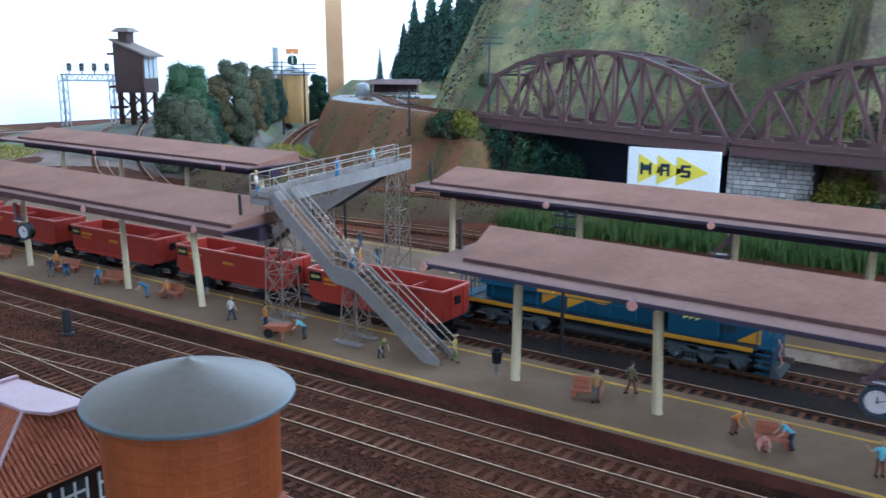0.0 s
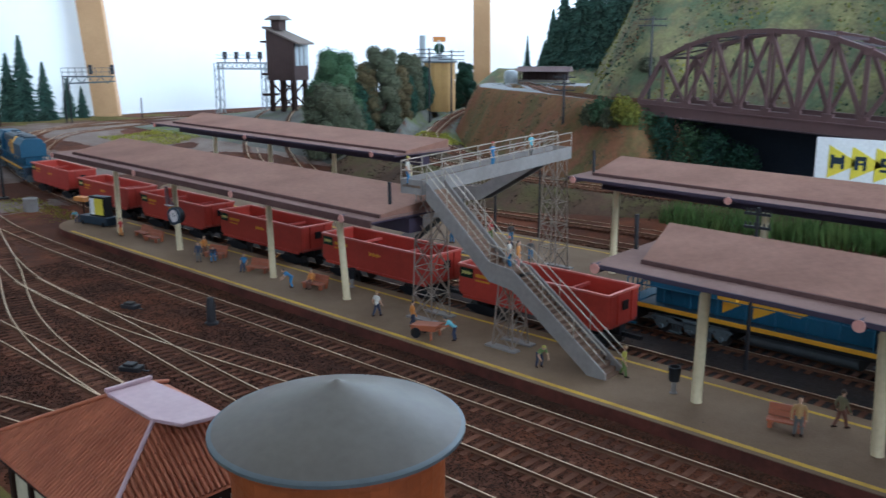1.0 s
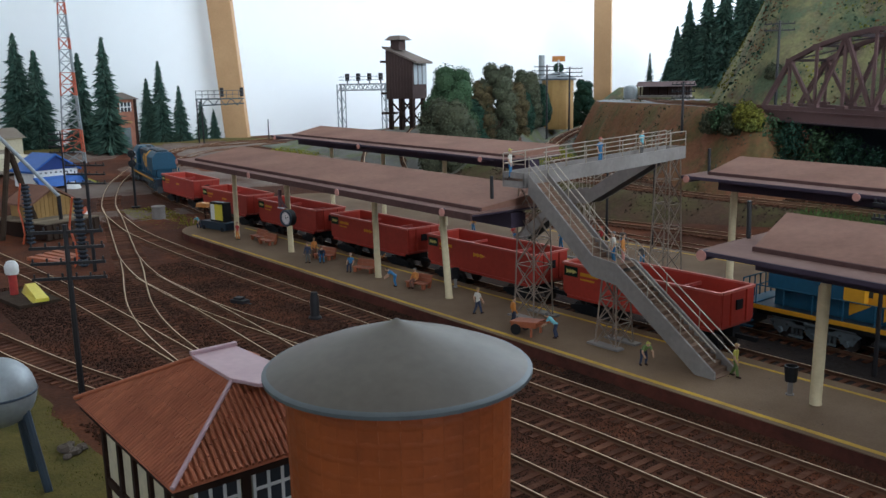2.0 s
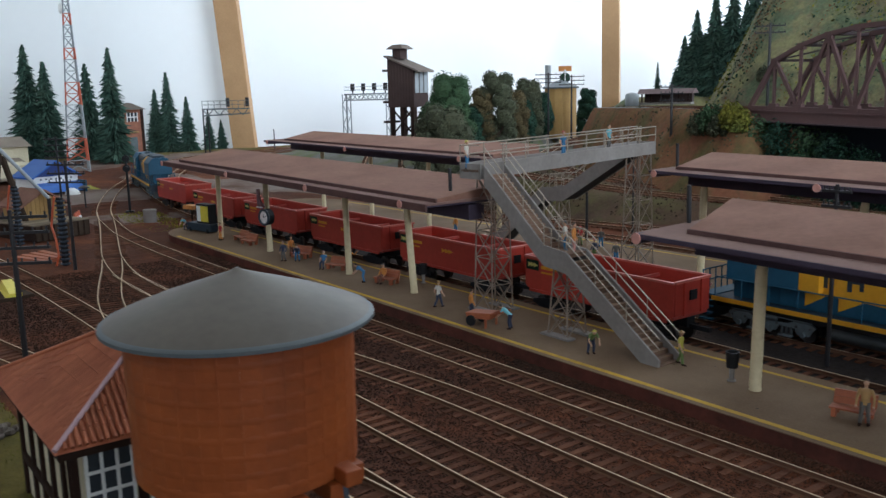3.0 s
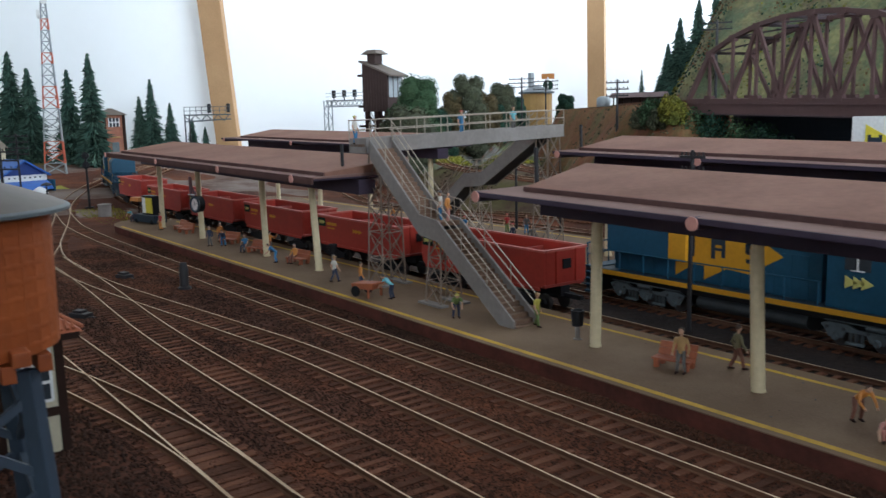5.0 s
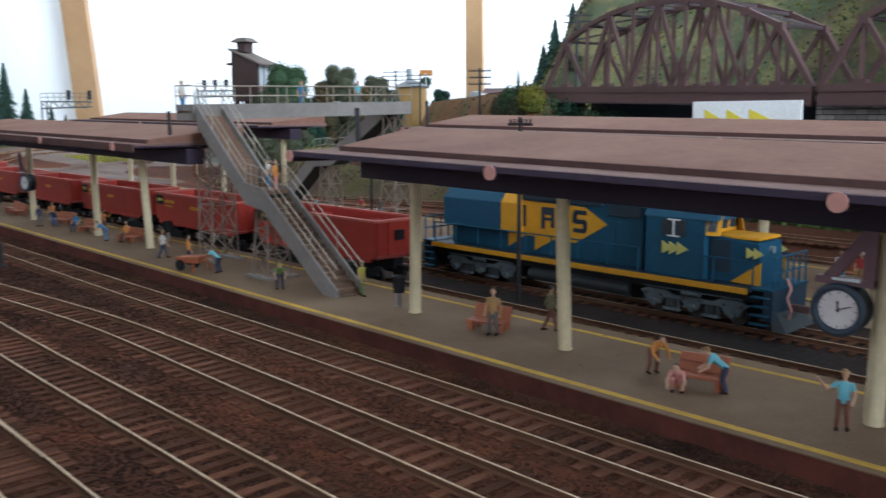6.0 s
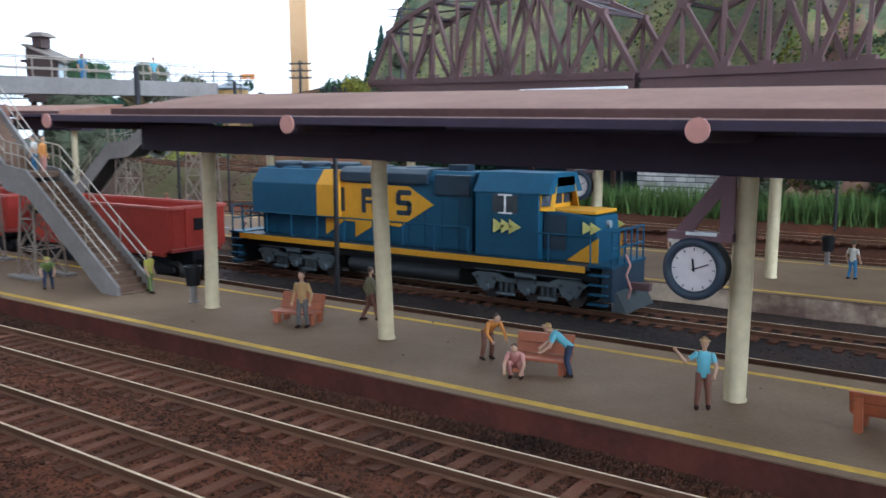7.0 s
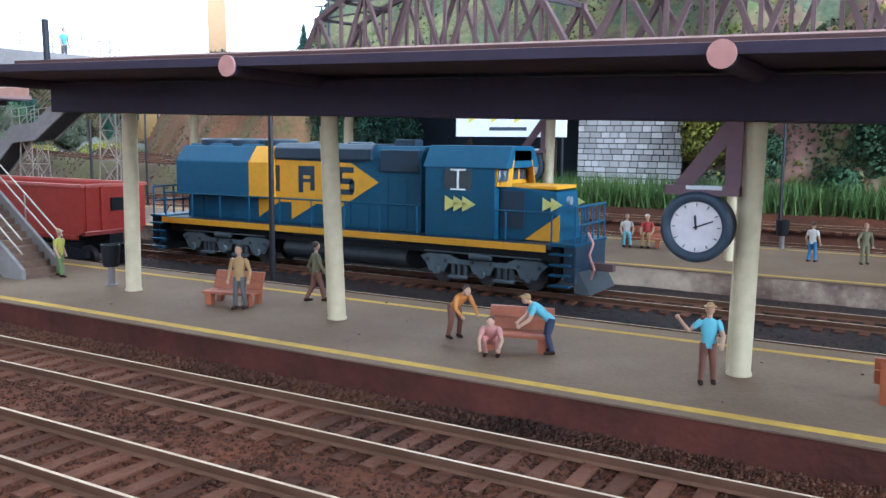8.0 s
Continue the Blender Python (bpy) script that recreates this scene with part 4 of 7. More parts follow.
        for yy in (-1.55, -0.9, -0.3, 0.3, 0.9, 1.55):
            part("end_stanchion", Build().tube((xe + e * 0.42, yy, 1.9), (xe + e * 0.42, yy, 3.3), 0.045, n=5), blue, root)
        for h in (2.6, 3.28):
            part("end_rail", Build().tube((xe + e * 0.42, -1.55, h), (xe + e * 0.42, 1.55, h), 0.045, n=5), blue, root)
        part("air_hose", Build().path([(xe + e * 0.55, -0.5, 2.3), (xe + e * 0.8, -0.55, 1.9), (xe + e * 0.7, -0.7, 1.5), (xe + e * 0.95, -0.75, 1.0), (xe + e * 0.75, -0.6, 0.6)], 0.05, 6), M["disc"], root, "red air hose", smooth=60)
    for s in (-1, 1):
        part("side_rail", Build().tube((-11.0, s * 1.66, 3.05), (4.3, s * 1.66, 3.05), 0.04, n=5), blue, root)
        part("side_rail", Build().tube((7.9, s * 1.66, 3.05), (10.6, s * 1.66, 3.05), 0.04, n=5), blue, root)
        for k in range(9):
            xx = -11.0 + k * 1.9
            part("stanchion", Build().tube((xx, s * 1.66, 1.9), (xx, s * 1.66, 3.05), 0.04, n=5), blue, root)
        for xx in (8.4, 10.4):
            part("stanchion", Build().tube((xx, s * 1.66, 1.9), (xx, s * 1.66, 3.05), 0.04, n=5), blue, root)
    return root


loco = locomotive(1.15, 11.1, 0, "blue diesel locomotive with yellow arrow livery and yellow sill")


def ore_wagon():
    """An open red wagon on two trucks, with its centre at the origin."""
    root = thing("ore_wagon", "red open ore wagon with black trucks, empty", "freight wagon", group="ore train wagons")
    L, w, z0, z1 = 5.85, 1.6, 1.45, 3.55
    for s in (-1, 1):
        b = Build().prism([(-L, s * w, z0 + 0.25), (-L + 0.5, s * w, z0), (L - 0.5, s * w, z0), (L, s * w, z0 + 0.25), (L, s * w, z1), (-L, s * w, z1)], (0, -s * 0.1, 0))
        part("side_wall", b, M["wagon_red"], root, bevel=0.015)
        part("top_rim", Build().box(-L - 0.05, L + 0.05, s * w - 0.1, s * w + 0.1, z1 - 0.04, z1 + 0.1), M["wagon_rim"], root, bevel=0.03)
        part("side_sill", Build().box(-L + 0.4, L - 0.4, s * w - 0.06, s * w + 0.05, z0 - 0.12, z0 + 0.06), M["wagon_red"], root)
        b = Build()
        for k in range(3):
            diamond(b, -0.45 + k * 0.4, 2.75, 0.5, 0.32, s * (w + 0.012) + 0.01)
        part("centre_mark", b, M["loco_yellow"], root, "faded yellow mark")
        yb = s * (w + 0.008)
        part("number_bar", Build().box(-4.4, -2.9, min(yb, yb + s * 0.01), max(yb, yb + s * 0.01), 2.9, 3.12), M["loco_yellow"], root)
        part("number_bar", Build().box(-4.4, -3.2, min(yb, yb + s * 0.01), max(yb, yb + s * 0.01), 2.62, 2.73), M["loco_yellow"], root)
        p = part("end_plate", Build().box(-5.75, -4.6, min(yb, yb + s * 0.02), max(yb, yb + s * 0.02), 2.75, 3.4), M["leaf_dark"], root, "small dark green plate with pale arrows")
        b = Build()
        for k in range(3):
            diamond(b, -5.55 + k * 0.26, 3.08, 0.36, 0.3, s * (w + 0.035) + 0.01)
        part("plate_mark", b, M["pale_yellow"], p)
    for e in (-1, 1):
        b = Build().hexa([(e * L - 0.05, -w + 0.1, z0 + 0.25), (e * L + 0.05, -w + 0.1, z0 + 0.25), (e * L + 0.05, w - 0.1, z0 + 0.25), (e * L - 0.05, w - 0.1, z0 + 0.25)], [(e * L - 0.05, -w + 0.1, z1), (e * L + 0.05, -w + 0.1, z1), (e * L + 0.05, w - 0.1, z1), (e * L - 0.05, w - 0.1, z1)])
        part("end_wall", b, M["wagon_red"], root)
        part("end_rim", Build().box(e * L - 0.1, e * L + 0.1, -w + 0.1, w - 0.1, z1 - 0.04, z1 + 0.1), M["wagon_rim"], root)
        for yy in (-0.75, 0.75):
            part("end_rib", Build().box(e * (L + 0.1) - 0.06, e * (L + 0.1) + 0.06, yy - 0.07, yy + 0.07, z0 + 0.25, z1), M["wagon_red"], root)
        part("brake_plate", Build().box(e * (L + 0.12) - 0.04, e * (L + 0.12) + 0.04, -0.3, 0.3, 2.5, 3.05), M["black_plastic"], root)
        part("coupler", Build().box(min(e * L, e * (L + 1.3)), max(e * L, e * (L + 1.3)), -0.13, 0.13, 0.85, 1.1), M["black_plastic"], root)
        cx = e * 3.95
        t = part("truck", Build().box(cx - 0.3, cx + 0.3, -1.1, 1.1, 0.55, 1.1), M["black_plastic"], root)
        for s in (-1, 1):
            part("side_frame", Build().prism([(cx - 1.6, s * 1.1, 0.55), (cx - 0.5, s * 1.1, 0.3), (cx + 0.5, s * 1.1, 0.3), (cx + 1.6, s * 1.1, 0.55), (cx + 1.5, s * 1.1, 0.8), (cx, s * 1.1, 1.0), (cx - 1.5, s * 1.1, 0.8)], (0, s * 0.18, 0)), M["black_plastic"], t, bevel=0.03)
        for k in (-1, 1):
            wheelset(t, cx + k * 1.1)
    part("floor_pan", Build().box(-L + 0.05, L - 0.05, -w + 0.1, w - 0.1, z0 + 0.05, z0 + 0.2), M["wagon_inner"], root)
    for xx in (-2.4, 2.4):
        part("cross_tie", Build().box(xx - 0.08, xx + 0.08, -w + 0.1, w - 0.1, z1 - 0.5, z1 - 0.3), M["wagon_inner"], root)
    part("centre_sill", Build().box(-L, L, -0.35, 0.35, 0.95, z0 + 0.05), M["black_plastic"], root)
    part("brake_gear", Build().tube((-1.2, 0.5, 1.0), (0.8, 0.5, 1.0), 0.3, n=10), M["black_plastic"], root)
    return root


END = -7.7
RAILS = smooth_path(ORE_LINE, 0.25)
FIRST = min(range(len(RAILS)), key=lambda i: abs(RAILS[i][0] - END))


def on_rails(back, half):
    """The pose of a vehicle whose centre is so far behind the train's tail, its trucks at plus and minus half."""
    p, q = (RAILS[FIRST + round((back + e) / 0.25)] for e in (-half, half))
    x, y = (p[0] + q[0]) / 2, (p[1] + q[1]) / 2
    return pose(x * CM, y * CM, (0.31 + rise(x, y)) * CM, 0, 0, math.degrees(math.atan2(p[1] - q[1], p[0] - q[0])))


wagon = ore_wagon()
for k in range(6):
    m = on_rails(5.85 + k * 14.4, 3.95)
    if k == 0:
        wagon.matrix_basis = m
    else:
        copy_thing(wagon, m)
lead = locomotive(0, 0, 0, "blue and yellow diesel locomotive heading the ore train")
lead.matrix_basis = on_rails(6 * 14.4 + 10.6, 6.6) @ Matrix.Diagonal((-0.92, -1, 1, 1))


# ---- hills, embankment and bridge at the back ----
LINE = [(-31, 48.6), (-40, 51.5), (-50, 58), (-60, 68), (-74, 84), (-96, 108), (-112, 128)]


BLUFF = [(-50, 58.5), (-63, 65.5), (-74.5, 73.3), (-84, 84), (-92, 96)]


def line_distance(x, y, line):
    best = 1e9
    for (xa, ya), (xb, yb) in zip(line, line[1:]):
        dx, dy = xb - xa, yb - ya
        t = min(1, max(0, ((x - xa) * dx + (y - ya) * dy) / (dx * dx + dy * dy)))
        best = min(best, math.hypot(x - xa - t * dx, y - ya - t * dy))
    return best


def bank_height(x, y):
    d = min(line_distance(x, y, LINE), math.hypot(x + 77, y - 104) - 9, 2.6 + 1.3 * (line_distance(x, y, BLUFF) - 2.6))
    top = 12.1 - 0.018 * max(0, y - 55)
    lump = 0.9 * noise.noise((x * 0.22, y * 0.22, 1)) + 0.35 * noise.noise((x * 0.8, y * 0.8, 2))
    h = top - max(0.0, d - 2.6) * 1.55 + (lump if d > 3 else 0)
    side = (x - -31) * 0.9
    h = min(h, top - max(0.0, side) * 2.2)
    return max(h, rise(x, y) - 0.6)


def hill_height(x, y):
    front = 53.5 - 16.5 * ramp(3, 9, x)
    t = max(0.0, y - front)
    h = 2 + 62 * (1 - math.exp(-t / 26.0)) - 4
    left = ramp(-65, -37, x + 0.25 * (y - 62))
    h = h * left
    h += 1.6 * noise.noise((x * 0.11, y * 0.11, 7)) * min(1, t / 5) + 0.7 * noise.noise((x * 0.4, y * 0.4, 8)) * min(1, t / 3) + 0.25 * noise.noise((x * 1.3, y * 1.3, 9))
    if 5 < x and t < 14:
        h = h * 0.75 + 0.9 * abs(noise.noise((x * 0.3, y * 0.3, 3))) * 4
    return h


# two climbing tracks on a terrace at the foot of the embankment


def climb_height(x, y):
    return max(z - 0.08 - max(0.0, d - 2.4) * 0.75 + (0.35 * noise.noise((x * 0.5, y * 0.5, 3)) if d > 2.6 else 0.03 * noise.noise((x, y, 3))) for d, z in (line_level(x, y, CLIMB_OUTER), line_level(x, y, CLIMB_INNER)))


b = field(-144, -6, 150, 33, 122, 110, climb_height, lambda x, y: climb_height(x, y) > rise(x, y) - 0.4)
single("track_terrace", b, M["terrace_earth"], "dark brown earth terrace carrying the climbing tracks", "terrace", kind="structure", smooth=70)
for name, line3 in (("outer climbing track round the embankment foot", CLIMB_OUTER), ("inner climbing track close under the embankment", CLIMB_INNER)):
    track(name, [p[:2] for p in line3], None, lambda x, y: line_level(x, y, line3)[1])
b = field(-110, -26, 120, 34, 128, 120, bank_height, lambda x, y: bank_height(x, y) > rise(x, y) - 0.5)
single("embankment", b, M["earth_ochre"], "ochre, olive and red earth embankment below the upper track", "embankment", kind="structure", smooth=70)
def yard_level(x, y):
    return max(ground_height(x, y), climb_height(x, y)) + 0.16


def off_track(x, y):
    return min(line_level(x, y, CLIMB_OUTER)[0], line_level(x, y, CLIMB_INNER)[0])


b = field(-142, -66, 76, 44, 124, 80, lambda x, y: yard_level(x, y) + 0.12 * noise.noise((x * 0.3, y * 0.3, 4)), lambda x, y: off_track(x, y) > 1.5)
single("climb_gravel", b, M["yard_grey"], "grey green gravel beside the climbing tracks", "ground", kind="structure", smooth=70)
b = field(-100, -40, 90, 50, 112, 90, lambda x, y: bank_height(x, y) + 0.05, lambda x, y: bank_height(x, y) > 12.0 - 0.018 * max(0, y - 55) and line_distance(x, y, LINE) > 1.5)
single("upper_ballast", b, M["upper_grey"], "pale grey ballast on top of the embankment", "ballast", kind="structure", smooth=70)
b = field(-62, 72, 190, 36, 120, 120, hill_height, lambda x, y: hill_height(x, y) > 0.2)
single("hill", b, M["hill_green"], "steep mossy green hillside with brown earth streaks", "hill", kind="structure", smooth=70)
b = field(5.5, 72, 110, 36.4, 48, 24, lambda x, y: hill_height(x, y) + 0.25 + 0.5 * noise.noise((x * 0.7, y * 0.7, 5)))
single("rock_bank", b, M["rock_red"], "reddish rocky bank with moss beside the stone pier", "bank", kind="structure", smooth=60)

# upper track on the embankment
up = thing("railway_track", "upper track along the embankment to the truss bridge", "railway track", group="railway tracks")
line = smooth_path(LINE)
for side in (-0.8, 0.8):
    b = Build()
    pts = [(x - side * math.sin(h), y + side * math.cos(h), 12.3 - 0.018 * max(0, y - 55)) for x, y, h in line[::4]]
    for a, c in zip(pts, pts[1:]):
        b.bar(a, c, 0.14, 0.2)
    part("rail", b, M["rail_web"], up)
b = Build()
for x, y, h in line:
    c, s, z = math.cos(h), math.sin(h), 12.1 - 0.018 * max(0, y - 55)
    at = [(x + u * c - v * s, y + u * s + v * c) for u, v in ((-0.125, -1.4), (0.125, -1.4), (0.125, 1.4), (-0.125, 1.4))]
    b.hexa([(*p, z) for p in at], [(*p, z + 0.12) for p in at])
tagged(part("tie_rest", b, M["tie"], up), kind="stuff")


def truss_bridge(p, q, label):
    """A curved-chord truss between two points (x, y, z of the deck)."""
    root = thing("truss_bridge", label, "railway bridge", group="truss bridges")
    p, q = Vector(p), Vector(q)
    along = (q - p)
    back = Vector((-along.y, along.x, 0)).normalized() * 5.2
    tall = lambda f: 7.6 * (1 - 0.62 * abs(2 * f - 1) ** 2.2) if 0.02 < f < 0.98 else 0
    n = 10
    up = Vector((0, 0, 1))
    for off, tag in ((Vector(), "front"), (back, "rear")):
        base = [p + along * k / n + off for k in range(n + 1)]
        top = [base[k] + up * tall(k / n) for k in range(n + 1)]
        part("bottom_chord", Build().bar(base[0], base[-1], 0.45, 0.5), M["girder"], root, bevel=0.03)
        for k in range(n):
            part("top_chord", Build().bar(top[k], top[k + 1], 0.42, 0.42), M["girder"], root)
            if 0 < k < n:
                part("vertical", Build().bar(base[k], top[k], 0.26, 0.26), M["girder"], root)
                part("gusset", Build().bar(base[k] - along.normalized() * 0.5 + up * 0.25, base[k] + along.normalized() * 0.5 + up * 0.25, 0.5, 0.55), M["girder"], root)
                part("gusset", Build().bar(top[k] - along.normalized() * 0.4 - up * 0.1, top[k] + along.normalized() * 0.4 - up * 0.1, 0.48, 0.6), M["girder"], root)
            if 0 < k < n - 1:
                a, c = (base[k], top[k + 1]) if k % 2 == 0 else (top[k], base[k + 1])
                part("diagonal", Build().bar(a, c, 0.28, 0.36), M["girder"], root)
    for k in range(1, n):
        a = p + along * k / n + up * tall(k / n)
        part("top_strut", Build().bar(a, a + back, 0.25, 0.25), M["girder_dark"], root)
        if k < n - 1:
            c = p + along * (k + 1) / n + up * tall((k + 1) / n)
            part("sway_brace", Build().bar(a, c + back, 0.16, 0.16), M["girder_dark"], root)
    for off in (Vector(), back):
        a, c = p + off - up * 0.78, q + off - up * 0.78
        part("deck_girder", Build().bar(a, c, 0.5, 0.95), M["girder"], root)
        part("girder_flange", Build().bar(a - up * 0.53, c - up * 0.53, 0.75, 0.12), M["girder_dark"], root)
        part("girder_flange", Build().bar(a + up * 0.53, c + up * 0.53, 0.75, 0.12), M["girder"], root)
    a, c = p + back / 2 - up * 0.35, q + back / 2 - up * 0.35
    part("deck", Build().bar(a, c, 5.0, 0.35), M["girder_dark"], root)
    return root


truss_bridge((-31.5, 46.6, 12.3), (-0.2, 39.4, 11.5), "brown steel arched truss bridge spanning the dark gully")
# Dark board added where the gully lies in deep shade under the bridge.
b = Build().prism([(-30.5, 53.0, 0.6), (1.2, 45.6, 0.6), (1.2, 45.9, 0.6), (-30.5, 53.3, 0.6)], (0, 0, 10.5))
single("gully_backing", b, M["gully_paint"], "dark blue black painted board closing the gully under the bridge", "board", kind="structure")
truss_bridge((0.4, 39.2, 11.5), (31, 33.2, 11.2), "brown steel arched truss bridge beyond the stone pier")


def stone_pier():
    root = thing("stone_pier", "grey stone block bridge pier with dark joints", "bridge pier")
    x0, x1, y0, z0, z1 = -0.1, 7.4, 40.0, 0.6, 10.6
    part("core", Build().box(x0 + 0.05, x1 - 0.05, y0 + 0.08, y0 + 6, z0, z1), M["mortar"], root)
    rng = random.Random(3)
    z = z0
    while z < z1 - 0.1:
        h = rng.uniform(0.37, 0.47)
        x = x0 - rng.uniform(0, 0.4)
        while x < x1:
            w = rng.uniform(0.5, 0.95)
            a, c = max(x, x0), min(x + w - 0.07, x1)
            if c - a > 0.15:
                g = rng.uniform(0.0, 0.05)
                b = Build().hexa([(a, y0 - g, z), (c, y0 - g, z), (c, y0 + 0.2, z), (a, y0 + 0.2, z)], [(a, y0 - g, min(z + h - 0.07, z1)), (c, y0 - g, min(z + h - 0.07, z1)), (c, y0 + 0.2, min(z + h - 0.07, z1)), (a, y0 + 0.2, min(z + h - 0.07, z1))])
                part("stone", b, M["stone_block"], root)
            x += w
        z += h
    part("cap_stone", Build().box(x0 - 0.25, x1 + 0.25, y0 - 0.25, y0 + 6.2, z1, z1 + 0.35), M["concrete"], root, bevel=0.05)


stone_pier()

# billboard of plain shapes
sign = thing("billboard", "white billboard with three yellow arrow heads and dark block marks", "sign", -4.5, 37.5, 1.6)
part("board", Build().box(-4.4, 4.4, 0, 0.25, 4.6, 9.0), M["white_paint"], sign, bevel=0.03)
for k in range(3):
    b = Build().prism([(-3.3 + k * 1.85, -0.03, 5.6), (-3.3 + k * 1.85, -0.03, 8.4), (-0.75 + k * 1.85 + (0.5 if k == 2 else 0), -0.03, 7.0)], (0, 0.025, 0))
    part("arrow_head", b, M["sign_yellow"], sign)
for k, marks in enumerate(([(0, 0.0, 0.26, 1.15), (0.26, 0.4, 0.85, 0.95), (0.85, 0, 1.1, 1.15)], [(0, 0, 0.26, 1.15), (0.26, 0.8, 0.9, 1.15), (0.65, 0.0, 0.9, 0.8), (0.26, 0.45, 0.65, 0.62)], [(0.05, 0.92, 0.95, 1.15), (0, 0.55, 0.28, 1.0), (0.05, 0.45, 0.9, 0.68), (0.66, 0.1, 0.95, 0.6), (0, 0, 0.9, 0.22)])):
    b = Build()
    for p, q, p2, q2 in marks:
        b.box(-3.1 + k * 1.95 + p, -3.1 + k * 1.95 + p2, -0.055, -0.032, 6.45 + q, 6.45 + q2)
    part("dark_mark", b, M["loco_blue_dark"], sign)
part("small_print_bar", Build().box(-1.6, 1.4, -0.02, 0.0, 5.05, 5.3), M["steel_blue"], sign)
for xx in (-3.4, 3.4):
    part("leg", Build().box(xx - 0.15, xx + 0.15, 0.26, 0.5, 0, 6), M["timber_dark"], sign)


# ---- plants ----
def conifer(x, y, z, h, r, seed, mat="conifer"):
    """A tapered trunk and whorls of small drooping sprays."""
    r *= 1.35
    rng = random.Random(seed)
    root = thing("conifer_tree", "dark green conifer tree with drooping branches", "tree", x, y, z, rng.uniform(0, 360), group="conifers")
    part("trunk", Build().tube((0, 0, -0.3), (0, 0, h * 0.97), r * 0.09, 0.02, 7), M["bark"], root)
    b = Build()
    rows = int(34 + h * 1.8)
    for k in range(rows):
        f = (k + rng.random() * 0.8) / rows
        zz = h * (0.04 + 0.95 * f)
        rad = r * ((1 - f) ** 0.8 * rng.uniform(0.7, 1.12) + 0.07)
        n = max(7, int(28 * (1 - f) + 7))
        for i in range(n):
            a = 2 * math.pi * (i + rng.random()) / n
            rr = rad * rng.uniform(0.55, 1.12)
            ca, sa = math.cos(a), math.sin(a)
            w = 0.085 * r + 0.06 * rr
            dz = -0.22 * rr - rng.uniform(0, 0.1) * r
            lift = 0.05 * r
            for m, q in ((0.62, 1.0), (0.3, 0.7)):
                e = rr * q
                b.add([(0.05 * rr * ca, 0.05 * rr * sa, zz + lift), (m * e * ca - w * sa * 0.5, m * e * sa + w * ca * 0.5, zz + m * dz - 0.1 * w), (e * ca, e * sa, zz + dz * q + rng.uniform(-0.1, 0.1) * r),
                       (m * e * ca + w * sa * 0.5, m * e * sa - w * ca * 0.5, zz + m * dz - 0.1 * w), (m * e * ca, m * e * sa, zz + m * dz + lift)],
                      [(0, 1, 4), (1, 2, 4), (2, 3, 4), (3, 0, 4)])
    part("crown", b, M[mat], root)
    return root


def leafy(x, y, z, h, r, seed, mat, name="leafy_tree", label="rounded deciduous tree with dense mottled foliage", category="tree", group="leafy trees", leaf=0.21, count=9000):
    """A short trunk with limbs and a crown of many small leaf clumps."""
    rng = random.Random(seed)
    root = thing(name, label, category, x, y, z, 0, group=group)
    part("trunk", Build().tube((0, 0, -0.4), (0.05 * r, 0, h * 0.55), r * 0.12, r * 0.06, 7).tube((0, 0, h * 0.3), (r * 0.5, r * 0.2, h * 0.6), r * 0.06, 0.03, 5).tube((0, 0, h * 0.3), (-r * 0.45, -r * 0.2, h * 0.65), r * 0.06, 0.03, 5), M["bark"], root)
    lobes = []
    for k in range(26):
        f = (k + 0.5) / 26
        ring = r * 0.66 * math.sqrt(max(0.04, 1 - max(0.0, (f - 0.3) / 0.75) ** 2))
        a, d = k * 2.4 + rng.uniform(-0.3, 0.3), ring * rng.uniform(0.7, 1.05)
        lobes.append((d * math.cos(a), d * math.sin(a), h * 0.12 + (h * 0.9 - 0.34 * r) * f, r * rng.uniform(0.3, 0.43)))
    b = Build()
    for lx, ly, lz, lr in lobes if count > 9000 else ():
        b.lathe(lx, ly, [(0.05, lz - lr * 0.82), (lr * 0.6, lz - lr * 0.58), (lr * 0.82, lz), (lr * 0.6, lz + lr * 0.58), (0.05, lz + lr * 0.82)], 8)
    for _ in range(count):
        lx, ly, lz, lr = rng.choice(lobes)
        v = Vector((rng.gauss(0, 1), rng.gauss(0, 1), rng.gauss(0, 1))).normalized()
        c = Vector((lx, ly, lz)) + v * lr * rng.uniform(0.8, 1.05)
        if c.z < h * 0.06:
            c.z = h * rng.uniform(0.05, 0.2)
        t = (v + Vector((rng.uniform(-1, 1), rng.uniform(-1, 1), rng.uniform(-1, 1))) * 0.6).normalized()
        s = t.orthogonal().normalized()
        u = t.cross(s)
        k = leaf * rng.uniform(0.6, 1.3)
        b.add([c - s * k, c + u * k * 0.7, c + s * k, c - u * k * 0.7 + t * k * 0.4], [(0, 1, 3), (1, 2, 3)])
    part("crown", b, M[mat], root)
    return root


for k, (x, y, h, r) in enumerate(((-171, 6.4, 23.5, 4.0), (-169, 9.4, 20, 3.5), (-175, 5.6, 11, 2.4), (-158, 14.6, 19, 3.2), (-149, 16.6, 22.0, 3.3), (-173, 33.0, 14.5, 2.4), (-170, 34.8, 18, 2.6), (-168, 38.3, 12.5, 2.1), (-170, 44, 9, 1.6), (-170, 47, 7, 1.4))):
    conifer(x, y, rise(x, y), h, r, 20 + k)
# wooded rise before the back wall
RIDGE = [(-129, 146.5), (-78, 171)]


def ridge_height(x, y):
    d = line_distance(x, y, RIDGE)
    return min(13.0, 14.5 - 0.75 * max(0.0, d - 2)) + 0.8 * noise.noise((x * 0.2, y * 0.2, 14))


